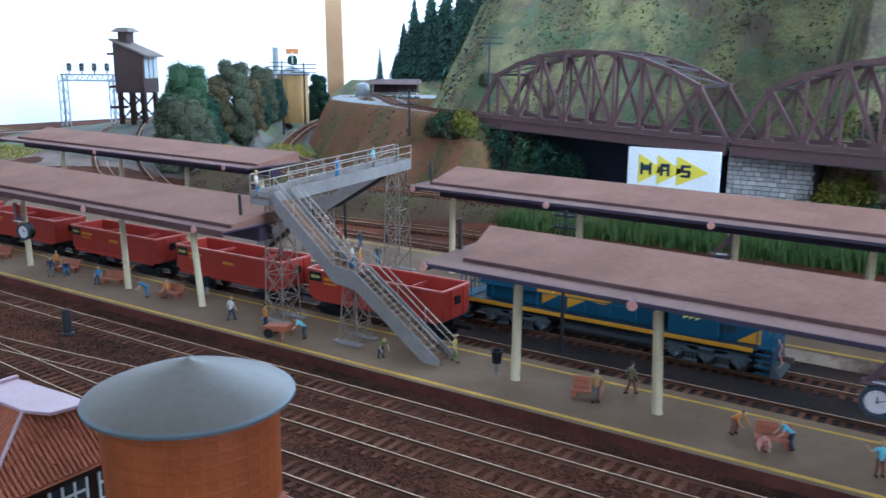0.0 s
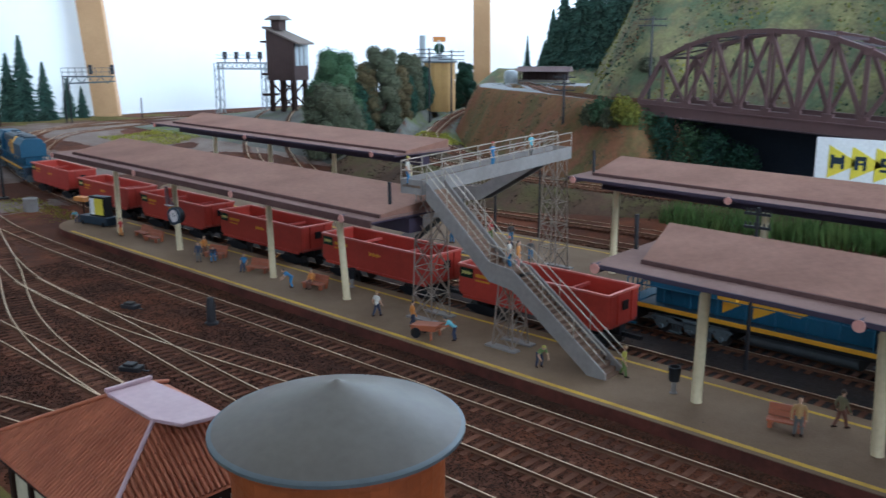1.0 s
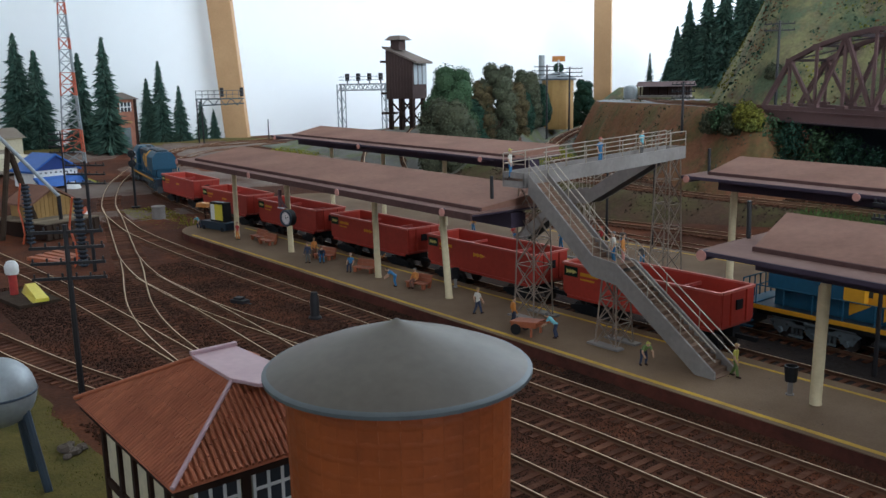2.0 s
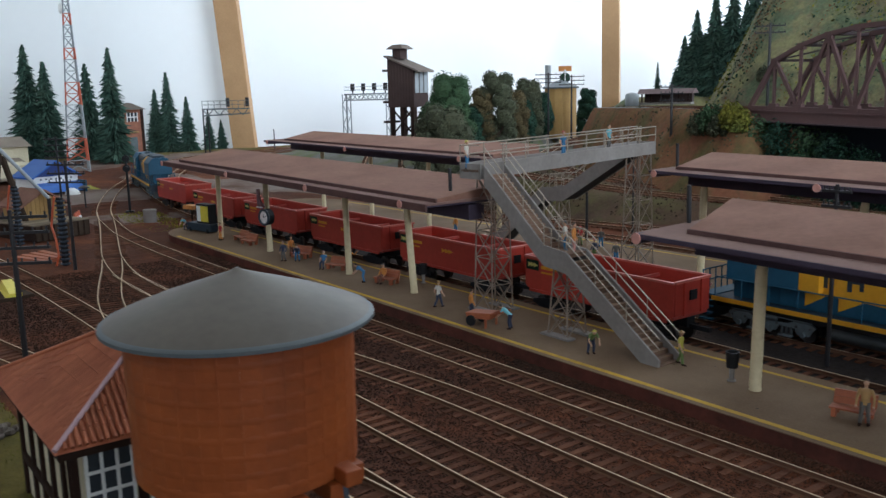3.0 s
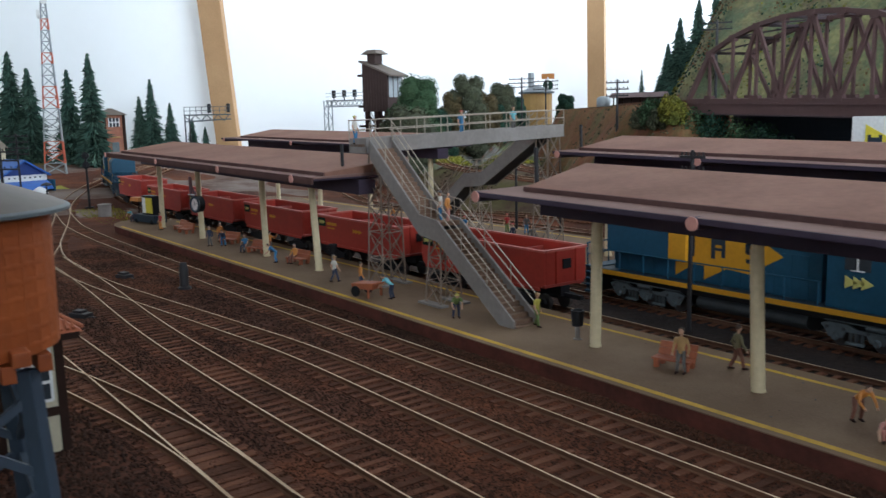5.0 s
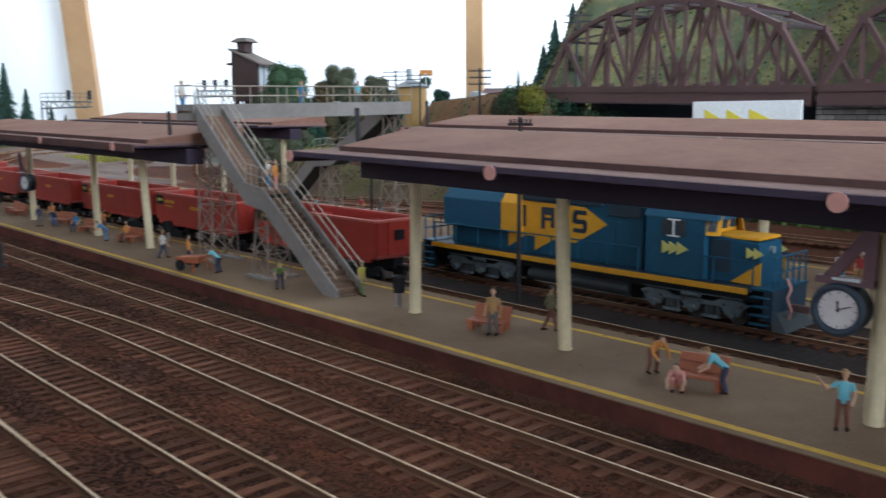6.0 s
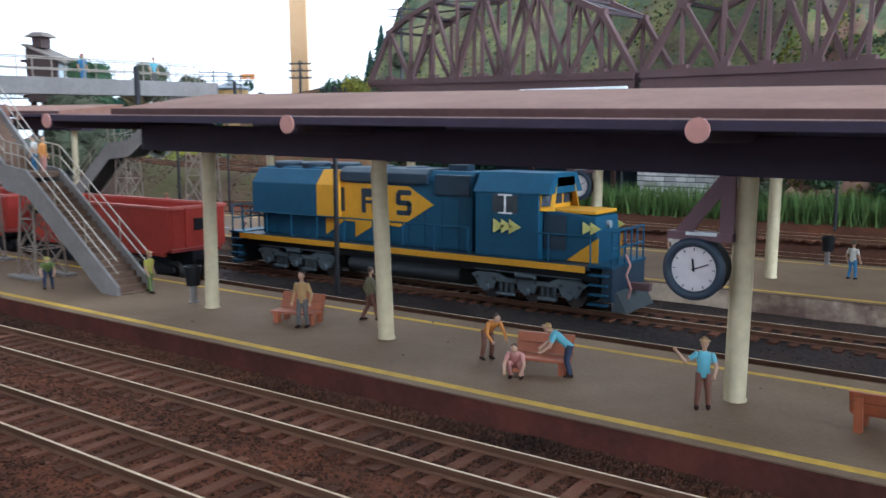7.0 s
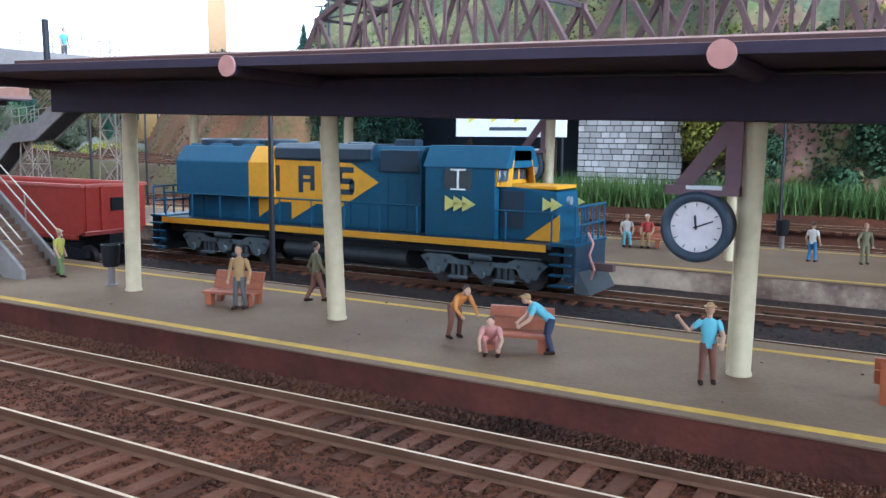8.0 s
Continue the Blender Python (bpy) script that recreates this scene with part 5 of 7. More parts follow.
b = field(-152, -56, 96, 126, 174, 48, lambda x, y: max(ridge_height(x, y), rise(x, y) - 0.6), lambda x, y: ridge_height(x, y) > rise(x, y) - 1.5 and x > wall_x(y) + 4)
slab("wooded_rise", b, M["hill_green"], "mossy rise carrying the conifers before the wall", "hillside").data.polygons.foreach_set("use_smooth", [True] * len(b.f))
for k, (x, y, top, r) in enumerate(((-125.5, 148.2, 22.0, 0.7), (-121.3, 150.2, 19.9, 1.3), (-119.4, 151.1, 28.3, 2.0), (-117.8, 151.9, 23.3, 1.6), (-116.8, 152.4, 34.6, 2.5), (-114.9, 153.3, 28.7, 2.0), (-112.7, 154.4, 38.6, 2.8), (-110.6, 155.4, 31.8, 2.4), (-108.9, 156.2, 41.0, 2.8), (-106.1, 157.5, 36.1, 2.6), (-104.3, 158.4, 41.9, 3.0), (-101.9, 159.5, 38.4, 2.8), (-99.4, 160.7, 43.3, 3.0), (-96.3, 162.2, 40.4, 3.0), (-93.1, 163.8, 43.9, 3.2))):
    z = ridge_height(x, y) - 0.4
    conifer(x, y, z, top - z, r * 1.55, 50 + k)
for k, (x, y, top, r, m) in enumerate(((-91, 53.3, 17.7, 3.9, "leaf_green"), (-84, 46.6, 13.1, 4.4, "leaf_olive"), (-89, 49.3, 13.4, 3.6, "leaf_green"), (-96, 64.1, 15.2, 2.6, "leaf_brown"), (-95, 66.8, 18.4, 3.5, "leaf_olive"), (-97, 72.4, 15.2, 2.7, "leaf_brown"), (-102, 80.8, 17.1, 3.0, "leaf_olive"), (-103, 84.6, 14.8, 2.6, "leaf_dark"), (-94, 59, 12.8, 3.0, "leaf_dark"), (-99.5, 76.6, 13.4, 2.6, "leaf_dark"), (-107.4, 102.9, 15.2, 2.4, "leaf_dark"))):
    leafy(x, y, rise(x, y) - 0.2, top - rise(x, y) + 0.3, r * 1.22, 80 + k, m, leaf=0.16, count=15000)
# bushes by the bridge head and in the gully
for x, y, h, r, m in ((-37.2, 46.2, 2.8, 1.7, "leaf_olive"), (-35.6, 45.9, 3.2, 1.9, "leaf_green"), (-34.2, 45.2, 2.4, 1.4, "leaf_olive"), (-32.6, 45.2, 3.0, 1.6, "leaf_yellow"), (-31.4, 44.6, 2.6, 1.5, "leaf_yellow"), (-34.6, 54.5, 2.0, 1.3, "leaf_yellow"), (-37, 58, 2.0, 1.3, "leaf_yellow"), (-39.5, 62, 2.0, 1.3, "leaf_olive")):
    leafy(x, y, max(bank_height(x, y), hill_height(x, y)) - 0.4, h, r, int(-x * 10), m, "bush", "small bush with fine foliage on the bank", "bush", "bushes", leaf=0.13, count=2600)
for k, (x, y, z, h, r, m) in enumerate(((-29.8, 45.8, 2.8, 9.0, 2.3, "leaf_green"), (-27.2, 45.6, 2.6, 8.8, 2.3, "leaf_dark"), (-24.4, 45.6, 2.4, 8.2, 2.3, "leaf_green"), (-21.6, 45.4, 2.4, 7.8, 2.2, "leaf_dark"), (-18.6, 45.6, 2.4, 6.4, 2.1, "leaf_dark"),
                                        (8.9, 39.8, 4.2, 4.4, 1.9, "leaf_yellow"), (11.0, 40.4, 5.0, 4.2, 1.9, "leaf_yellow"), (12.8, 39.4, 3.6, 3.2, 1.6, "leaf_green"), (19, 40.2, 3.6, 4.6, 2.0, "leaf_green"), (21.5, 40, 4.4, 3.8, 1.8, "leaf_olive"), (17.5, 39, 2.0, 2.6, 1.5, "leaf_green"), (9.2, 38.2, 2.0, 2.2, 1.3, "leaf_olive"), (23.8, 39.6, 4.0, 4.0, 2.0, "leaf_yellow"))):
    leafy(x, y, z, h, r, 110 + k, m, "bush", "small bush with fine foliage on the bank", "bush", "bushes", leaf=0.13, count=2600)


def undergrowth(name, label, mat, count, seed, spot, size):
    """Small leaves strewn over a slope; spot gives x, y, z and a height above it."""
    rng = random.Random(seed)
    b = Build()
    for _ in range(count):
        p = spot(rng)
        if p is None:
            continue
        c = Vector(p)
        t = Vector((rng.uniform(-1, 1), rng.uniform(-1.4, 0.4), rng.uniform(-0.3, 1))).normalized()
        s = t.orthogonal().normalized()
        u = t.cross(s)
        k = size * rng.uniform(0.5, 1.4)
        b.add([c - s * k, c + u * k * 0.7, c + s * k, c - u * k * 0.7 + t * k * 0.4], [(0, 1, 3), (1, 2, 3)])
    return single(name, b, M[mat], label, "undergrowth", kind="stuff")


def gully_spot(rng):
    x, y = rng.uniform(-33, 0), rng.uniform(46.5, 58)
    z = hill_height(x, y)
    lump = 1.6 * max(0.0, noise.noise((x * 0.35, y * 0.35, 6))) + 0.5
    return (x, y, max(1.5, z) + lump * rng.random() * 1.6) if z < 11.5 else None


def hill_spot(seed):
    def spot(rng):
        x, y = rng.uniform(-58, 40), rng.uniform(40, 95)
        z = hill_height(x, y)
        keep = noise.noise((x * 0.16, y * 0.05, seed)) + 0.45 * noise.noise((x * 0.5, y * 0.3, seed + 1))
        return (x, y, z + rng.uniform(0, 0.5)) if z > 9 and keep > 0.12 else None
    return spot


def bank_spot(rng):
    x, y = rng.uniform(-84, -27), rng.uniform(38, 100)
    z = bank_height(x, y)
    keep = noise.noise((x * 0.2, y * 0.2, 21)) + 0.5 * noise.noise((x * 0.7, y * 0.7, 22))
    return (x, y, z + rng.uniform(0, 0.35)) if z > rise(x, y) + 0.2 and z < 11.6 and keep > 0.08 else None


def foot_spot(rng):
    x, y = rng.uniform(-80, -12), rng.uniform(34.6, 58)
    keep = noise.noise((x * 0.25, y * 0.25, 31))
    off = min(line_level(x, y, CLIMB_OUTER)[0], line_level(x, y, CLIMB_INNER)[0], line_distance(x, y, [(0, 32.4), (-40, 32.8), (-70, 36), (-93, 46)]))
    return (x, y, max(rise(x, y), climb_height(x, y)) + abs(rng.gauss(0, 0.35)) * (0.3 + max(0, keep) * 2)) if keep > -0.1 and off > 1.9 else None


def rock_spot(seed):
    def spot(rng):
        x, y = rng.uniform(5.8, 45), rng.uniform(36.6, 47)
        keep = noise.noise((x * 0.4, y * 0.3, seed)) + 0.5 * noise.noise((x * 1.3, y * 0.9, seed + 1))
        return (x, y, hill_height(x, y) + 0.3 + 0.5 * noise.noise((x * 0.7, y * 0.7, 5)) + rng.uniform(0, 0.45)) if keep > 0.1 else None
    return spot


undergrowth("bank_plants", "green leafy plants on the rocky bank", "leaf_green", 22000, 65, rock_spot(41), 0.13)
undergrowth("bank_plants", "yellow green plants on the rocky bank", "leaf_yellow", 24000, 66, rock_spot(51), 0.12)
undergrowth("bank_plants", "olive brown plants on the rocky bank", "leaf_olive", 22000, 69, rock_spot(91), 0.12)
for k in range(12):
    rng = random.Random(300 + k)
    x, y, r = rng.uniform(8, 32), rng.uniform(37.4, 41.5), rng.uniform(0.5, 1.1)
    b = Build().ball((0, 0, 0), r, 9, 6, 0.8)
    b.v = [(px + rng.uniform(-0.22, 0.22) * r, py + rng.uniform(-0.22, 0.22) * r, pz + rng.uniform(-0.22, 0.22) * r) for px, py, pz in b.v]
    single("boulder", b, M["rock_red"], "reddish brown boulder set in the mossy bank", "rock", group="boulders", x=x, y=y, z=hill_height(x, y) + 0.35)
undergrowth("undergrowth", "dark blue green undergrowth filling the gully below the bridge", "leaf_dark", 26000, 61, gully_spot, 0.2)
undergrowth("hill_moss", "yellow green moss tufts in streaks on the hillside", "leaf_yellow", 30000, 62, hill_spot(11), 0.16)
undergrowth("hill_scrub", "rusty brown scrub in patches on the hillside", "leaf_rust", 24000, 67, hill_spot(71), 0.15)
undergrowth("hill_scrub", "dark green scrub in patches on the hillside", "leaf_dark", 22000, 68, hill_spot(81), 0.16)
undergrowth("bank_moss", "olive moss tufts on the earth embankment", "leaf_olive", 16000, 63, bank_spot, 0.12)
undergrowth("brushwood", "low brown brushwood at the foot of the embankment", "bark", 12000, 64, foot_spot, 0.12)


def grass_patch(name, label, x0, x1, y0, y1, h, count, mat, seed, wide=0.06, level=rise):
    rng = random.Random(seed)
    b = Build()
    for _ in range(count):
        x, y = rng.uniform(x0, x1), rng.uniform(y0, y1)
        z, a = level(x, y) - 0.05, rng.uniform(0, math.pi)
        k = h * rng.uniform(0.5, 1.1)
        c, s = math.cos(a) * wide, math.sin(a) * wide
        lx, ly = rng.uniform(-0.3, 0.3) * k, rng.uniform(-0.3, 0.3) * k
        b.add([(x - c, y - s, z), (x + c, y + s, z), (x + lx, y + ly, z + k)], [(0, 1, 2)])
    return single(name, b, M[mat], label, "grass", kind="stuff")


grass_patch("tall_grass", "tall green grass along the foot of the bank", -22, 30, 35.0, 39.3, 1.9, 9000, "grass_blade", 5)
grass_patch("dry_grass", "yellow green grass patch between the climbing tracks", -88, -66, 49, 62, 0.6, 2600, "grass_yellow", 6, 0.15, lambda x, y: max(rise(x, y), climb_height(x, y)))
grass_patch("dry_grass", "yellow green grass patch behind the far canopy", -134, -118, 33, 45, 0.6, 1600, "grass_yellow", 8, 0.2)
grass_patch("dry_grass", "short yellow green grass at the platform's end", -88, -72, -2.4, 3.0, 0.35, 1800, "grass_yellow", 9, 0.08)


# ---- water tower by the tracks ----
def water_tower():
    root = thing("water_tower", "orange wooden water tank, grey conical roof, blue steel legs", "water tower", 3.53, -25.6, 0)
    root.scale = (0.965, 0.965, 1.068)
    part("roof", Build().lathe(0, 0, [(2.45, 8.78), (2.95, 8.84), (2.98, 8.92), (2.7, 9.05), (1.9, 9.33), (1.0, 9.59), (0.35, 9.77), (0.12, 9.84), (0.04, 9.89)], 56), M["tank_roof"], root, "smooth grey conical roof", smooth=50)
    part("roof_rim", Build().lathe(0, 0, [(2.9, 8.8), (3.02, 8.83), (3.02, 8.9), (2.95, 8.95)], 56), M["tank_rim"], root, "blue painted rim", smooth=40)
    tub = part("tub", Build().lathe(0, 0, [(2.3, 5.8), (2.42, 5.85), (2.48, 8.8), (2.3, 8.8)], 56), M["tank_orange"], root, "orange stained wooden tub", smooth=50)
    for k in range(36):
        a = 2 * math.pi * k / 36
        c, s = math.cos(a), math.sin(a)
        t = 0.2185
        b = Build().hexa([(2.44 * c + t * s, 2.44 * s - t * c, 5.84), (2.50 * c + t * s, 2.50 * s - t * c, 5.84), (2.50 * c - t * s, 2.50 * s + t * c, 5.84), (2.44 * c - t * s, 2.44 * s + t * c, 5.84)],
                         [(2.48 * c + t * s, 2.48 * s - t * c, 8.8), (2.54 * c + t * s, 2.54 * s - t * c, 8.8), (2.54 * c - t * s, 2.54 * s + t * c, 8.8), (2.48 * c - t * s, 2.48 * s + t * c, 8.8)])
        part("stave", b, M["tank_orange"], tub)
    for z in (6.05, 6.4, 6.75, 7.1, 7.45, 7.8, 8.15, 8.5):
        r = 2.505 + 0.04 * (z - 5.84) / 3.0
        part("hoop", Build().lathe(0, 0, [(r, z - 0.07), (r + 0.007, z - 0.03), (r + 0.007, z + 0.03), (r, z + 0.07)], 56), M["tank_orange"], tub, smooth=40)
    for k in range(5):
        y = -1.8 + k * 0.9
        w = math.sqrt(2.5 ** 2 - y * y) + 0.15
        part("floor_joist", Build().box(-w, w, y - 0.16, y + 0.16, 5.4, 5.78), M["tank_orange"], root, bevel=0.03)
    part("spout_bracket", Build().box(2.2, 2.8, 0.95, 1.35, 5.78, 6.1), M["tank_orange"], root, bevel=0.04)
    for sx in (-1, 1):
        for sy in (-1, 1):
            part("leg", Build().bar((sx * 1.75, sy * 1.75, 0), (sx * 1.45, sy * 1.45, 5.42), 0.42, 0.42), M["steel_blue"], root, bevel=0.04)
    for k in range(2):
        z = 3.0 if k else 0.9
        for a, c in (((-1, -1), (1, -1)), ((1, -1), (1, 1)), ((1, 1), (-1, 1)), ((-1, 1), (-1, -1))):
            w0, w1 = 1.75 - 0.3 * z / 4.9, 1.75 - 0.3 * (z + 1.8) / 4.9
            part("brace", Build().bar((a[0] * w0, a[1] * w0, z), (c[0] * w1, c[1] * w1, z + 1.8), 0.16, 0.2), M["steel_blue"], root)
            part("brace", Build().bar((a[0] * w1, a[1] * w1, z + 1.8), (c[0] * w0, c[1] * w0, z), 0.16, 0.2), M["steel_blue"], root)
    part("riser_pipe", Build().tube((0, 0, 0), (0, 0, 5.5), 0.4, n=16), M["steel_blue"], root, smooth=40)
    for sx in (-1, 1):
        for sy in (-1, 1):
            part("footing", Build().box(sx * 1.78 - 0.4, sx * 1.78 + 0.4, sy * 1.78 - 0.4, sy * 1.78 + 0.4, -0.1, 0.2), M["concrete"], root, bevel=0.04)


water_tower()


# ---- signal box with a tiled hip roof ----
def signal_box():
    root = thing("signal_box", "half-timbered signal box with an orange tiled hip roof", "building", -8.4, -24.55, 0)
    root.scale = (0.925, 1.03, 1.066)
    ex, ey, ze, zt = 4.95, 3.5, 4.3, 6.1
    tx0, tx1, ty = -0.43, 2.7, 0.68
    part("wall", Build().box(-3.95, 3.95, -2.85, 2.85, 0, 4.35), M["plaster_cream"], root)
    roof = part("roof", Build().hexa([(-ex, -ey, ze - 0.1), (ex, -ey, ze - 0.1), (ex, ey, ze - 0.1), (-ex, ey, ze - 0.1)], [(tx0, -ty, zt), (tx1, -ty, zt), (tx1, ty, zt), (tx0, ty, zt)]), M["roof_tile"], root, "orange pantile hip roof")
    part("eave_board", Build().box(-ex + 0.1, ex - 0.1, -ey + 0.1, ey - 0.1, ze - 0.34, ze - 0.1), M["timber_dark"], root)
    plate = [(tx0 - 0.15, -ty - 0.1, zt), (tx1 + 0.05, -ty - 0.1, zt), (tx1 + 1.2, -0.35, zt), (tx1 + 1.5, 0.95, zt), (tx1 - 0.1, 0.95, zt), (tx0 - 0.15, ty + 0.1, zt)]
    part("ridge_cap", Build().prism(plate, (0, 0, 0.12)), M["roof_lilac"], root, "flat pale lilac ridge plate", bevel=0.03)
    part("ridge_rim", Build().box(tx0 - 0.2, tx0 - 0.02, -ty - 0.12, ty + 0.15, zt + 0.12, zt + 0.24), M["roof_lilac"], root, bevel=0.03)
    # rolls of tiles running down each slope, with courses
    def slope(e0, e1, t0, t1, pitch, proud=1.0):
        e0, e1, t0, t1 = Vector(e0), Vector(e1), Vector(t0), Vector(t1)
        run = (e1 - e0).normalized()
        n = int((e1 - e0).length / pitch)
        normal = (e1 - e0).cross(t0 - e0).normalized()
        for k in range(n):
            s = (k + 0.5) / n * (e1 - e0).length
            a = e0 + run * s
            ta, tb = (t0 - e0).dot(run), (t1 - e0).dot(run)
            drop = (t0 - e0) - run * ta
            if s < ta:
                f = s / ta
            elif s > tb:
                f = ((e1 - e0).length - s) / ((e1 - e0).length - tb)
            else:
                f = 1.0
            top = a + drop * f
            if (top - a).length < 0.25:
                continue
            m = max(1, round((top - a).length / 0.55))
            for j in range(m):
                p, q = a.lerp(top, j / m), a.lerp(top, (j + 1) / m)
                b = Build().tube(p + normal * (0.03 - 0.1 * (1 - proud)), q + normal * (0.005 - 0.1 * (1 - proud)), pitch * (0.34 + 0.2 * (1 - proud)), pitch * (0.29 + 0.2 * (1 - proud)), 7)
                part("tile", b, M["roof_tile"], roof)
    slope((-ex, -ey, ze), (ex, -ey, ze), (tx0, -ty, zt), (tx1, -ty, zt), 0.2, 0.35)
    slope((ex, -ey, ze), (ex, ey, ze), (tx1, -ty, zt), (tx1, ty, zt), 0.185)
    for a, c in (((ex, -ey, ze), (tx1, -ty, zt)), ((-ex, -ey, ze), (tx0, -ty, zt)), ((ex, ey, ze), (tx1, ty, zt)), ((-ex, ey, ze), (tx0, ty, zt))):
        part("hip_cap", Build().tube((a[0], a[1], a[2] + 0.04), (c[0], c[1], c[2] + 0.06), 0.075, 0.075, 8), M["roof_lilac"] if a[0] > 0 and a[1] < 0 else M["roof_tile"], root, smooth=50)
    # timber frame
    for sx in (-3.98, -2.2, -0.6, 1.0, 2.6, 3.98):
        part("timber_post", Build().box(sx - 0.14, sx + 0.14, -2.97, -2.8, 0, 4.2), M["timber_dark"], root)
    for sy in (-2.9, -1.0, 0.9, 2.85):
        part("timber_post", Build().box(3.9, 4.06, sy - 0.14, sy + 0.14, 0, 4.2), M["timber_dark"], root)
    for z in (1.5, 4.05):
        part("timber_rail", Build().box(-4.0, 4.0, -2.96, -2.82, z - 0.14, z + 0.14), M["timber_dark"], root)
        part("timber_rail", Build().box(3.92, 4.05, -2.9, 2.9, z - 0.14, z + 0.14), M["timber_dark"], root)
    # windows on the track side and the end
    def window(x0, x1, z0, z1, y=None, x=None):
        w = part("window", Build().box(x0, x1, y - 0.02, y + 0.02, z0, z1) if y is not None else Build().box(x - 0.02, x + 0.02, x0, x1, z0, z1), M["window_dark"], root)
        for k in range(4):
            u = x0 + (x1 - x0) * k / 3
            part("mullion", Build().box(u - 0.05, u + 0.05, y - 0.05, y + 0.05, z0, z1) if y is not None else Build().box(x - 0.05, x + 0.05, u - 0.05, u + 0.05, z0, z1), M["white_paint"], w)
            v = z0 + (z1 - z0) * k / 3
            part("glazing_bar", Build().box(x0, x1, y - 0.045, y + 0.045, v - 0.05, v + 0.05) if y is not None else Build().box(x - 0.045, x + 0.045, x0, x1, v - 0.05, v + 0.05), M["white_paint"], w)
    window(-2.55, -1.25, 1.9, 3.75, x=4.0)
    window(-0.75, 0.65, 1.9, 3.75, x=4.0)
    window(1.15, 2.55, 1.9, 3.75, x=4.0)


signal_box()
b = field(-34, 12, 60, -58, -25.6, 45, lambda x, y: 0.16 + 0.12 * noise.noise((x * 0.6, y * 0.6, 3)) - 0.25 * ramp(-26.6, -25.6, y))
single("grass_mat", b, M["grass_mat"], "mossy yellow green ground cover round the signal box", "grass", kind="structure", smooth=70)
grass_patch("moss_tufts", "short mossy grass tufts", -32, 2, -38, -26.3, 0.26, 22000, "leaf_yellow", 12, 0.06)

# spherical tank on struts
tank = thing("spherical_tank", "pale blue spherical tank on dark struts", "tank", -16.9, -29.9, -0.45)
part("sphere", Build().ball((0, 0, 4.6), 1.35, 28, 16), M["steel_pale"], tank, smooth=60)
part("band", Build().lathe(0, 0, [(1.36, 4.55), (1.39, 4.57), (1.39, 4.63), (1.36, 4.65)], 28), M["steel_blue"], tank)
for k in range(4):
    a = math.pi / 4 + k * math.pi / 2
    part("strut", Build().tube((1.7 * math.cos(a), 1.7 * math.sin(a), 0), (1.0 * math.cos(a), 1.0 * math.sin(a), 4.0), 0.16, n=8), M["steel_blue"], tank, smooth=40)
for k, (dx, dy, r) in enumerate(((0, 0, 0.34), (0.5, 0.25, 0.28), (0.2, 0.6, 0.24), (-0.45, 0.3, 0.22), (0.75, -0.15, 0.18))):
    b = Build().ball((0, 0, r * 0.4), r, 7, 4, 0.7)
    rng = random.Random(200 + k)
    b.v = [(px + rng.uniform(-0.2, 0.2) * r, py + rng.uniform(-0.2, 0.2) * r, pz + rng.uniform(-0.15, 0.15) * r) for px, py, pz in b.v]
    single("rock", b, M["shed_roof"], "small grey brown rock on the moss", "rock", group="rocks", x=-19.2 + dx, y=-27.2 + dy, z=0.12)


# ---- platform furniture ----
def bench(x, y, rz, z=0.9):
    root = thing("bench", "reddish brown wooden platform bench", "bench", x, y, z, rz, group="platform benches")
    root.scale = (0.88, 0.9, 0.86)
    w = 1.08
    for k in range(2):
        part("seat_slat", Build().box(-w, w, -0.6 + k * 0.36, -0.26 + k * 0.36, 0.4, 0.5), M["bench_wood"], root, bevel=0.03)
    for k in range(2):
        y0, z0 = 0.12 + k * 0.13, 0.5 + k * 0.31
        part("back_slat", Build().hexa([(-w, y0, z0), (w, y0, z0), (w, y0 + 0.11, z0), (-w, y0 + 0.11, z0)],
                                       [(-w, y0 + 0.12, z0 + 0.29), (w, y0 + 0.12, z0 + 0.29), (w, y0 + 0.23, z0 + 0.29), (-w, y0 + 0.23, z0 + 0.29)]), M["bench_wood"], root, bevel=0.02)
    for sx in (-0.85, 0.85):
        part("leg", Build().box(sx - 0.12, sx + 0.12, -0.55, -0.3, 0, 0.4), M["bench_wood"], root)
        part("leg", Build().prism([(sx - 0.1, 0.1, 0), (sx - 0.1, 0.34, 0), (sx - 0.1, 0.56, 1.0), (sx - 0.1, 0.44, 1.0)], (0.2, 0, 0)), M["bench_wood"], root)
    return root


bench(4.25, 0.15, 14).scale = (0.76, 0.9, 0.86)
bench(14.0, -0.3, 14).scale = (0.74, 0.9, 0.86)
bench(22.75, -0.5, 180)
bench(24.5, 21.5, 180)
bench(10.4, 21.6, 12)
for x, y, rz in ((-30.2, 0.3, 10), (-37.2, 0.3, 20), (-43.8, 0.6, 15), (-53.4, 0.2, 5), (-56, 0.6, 0)):
    bench(x, y, rz)


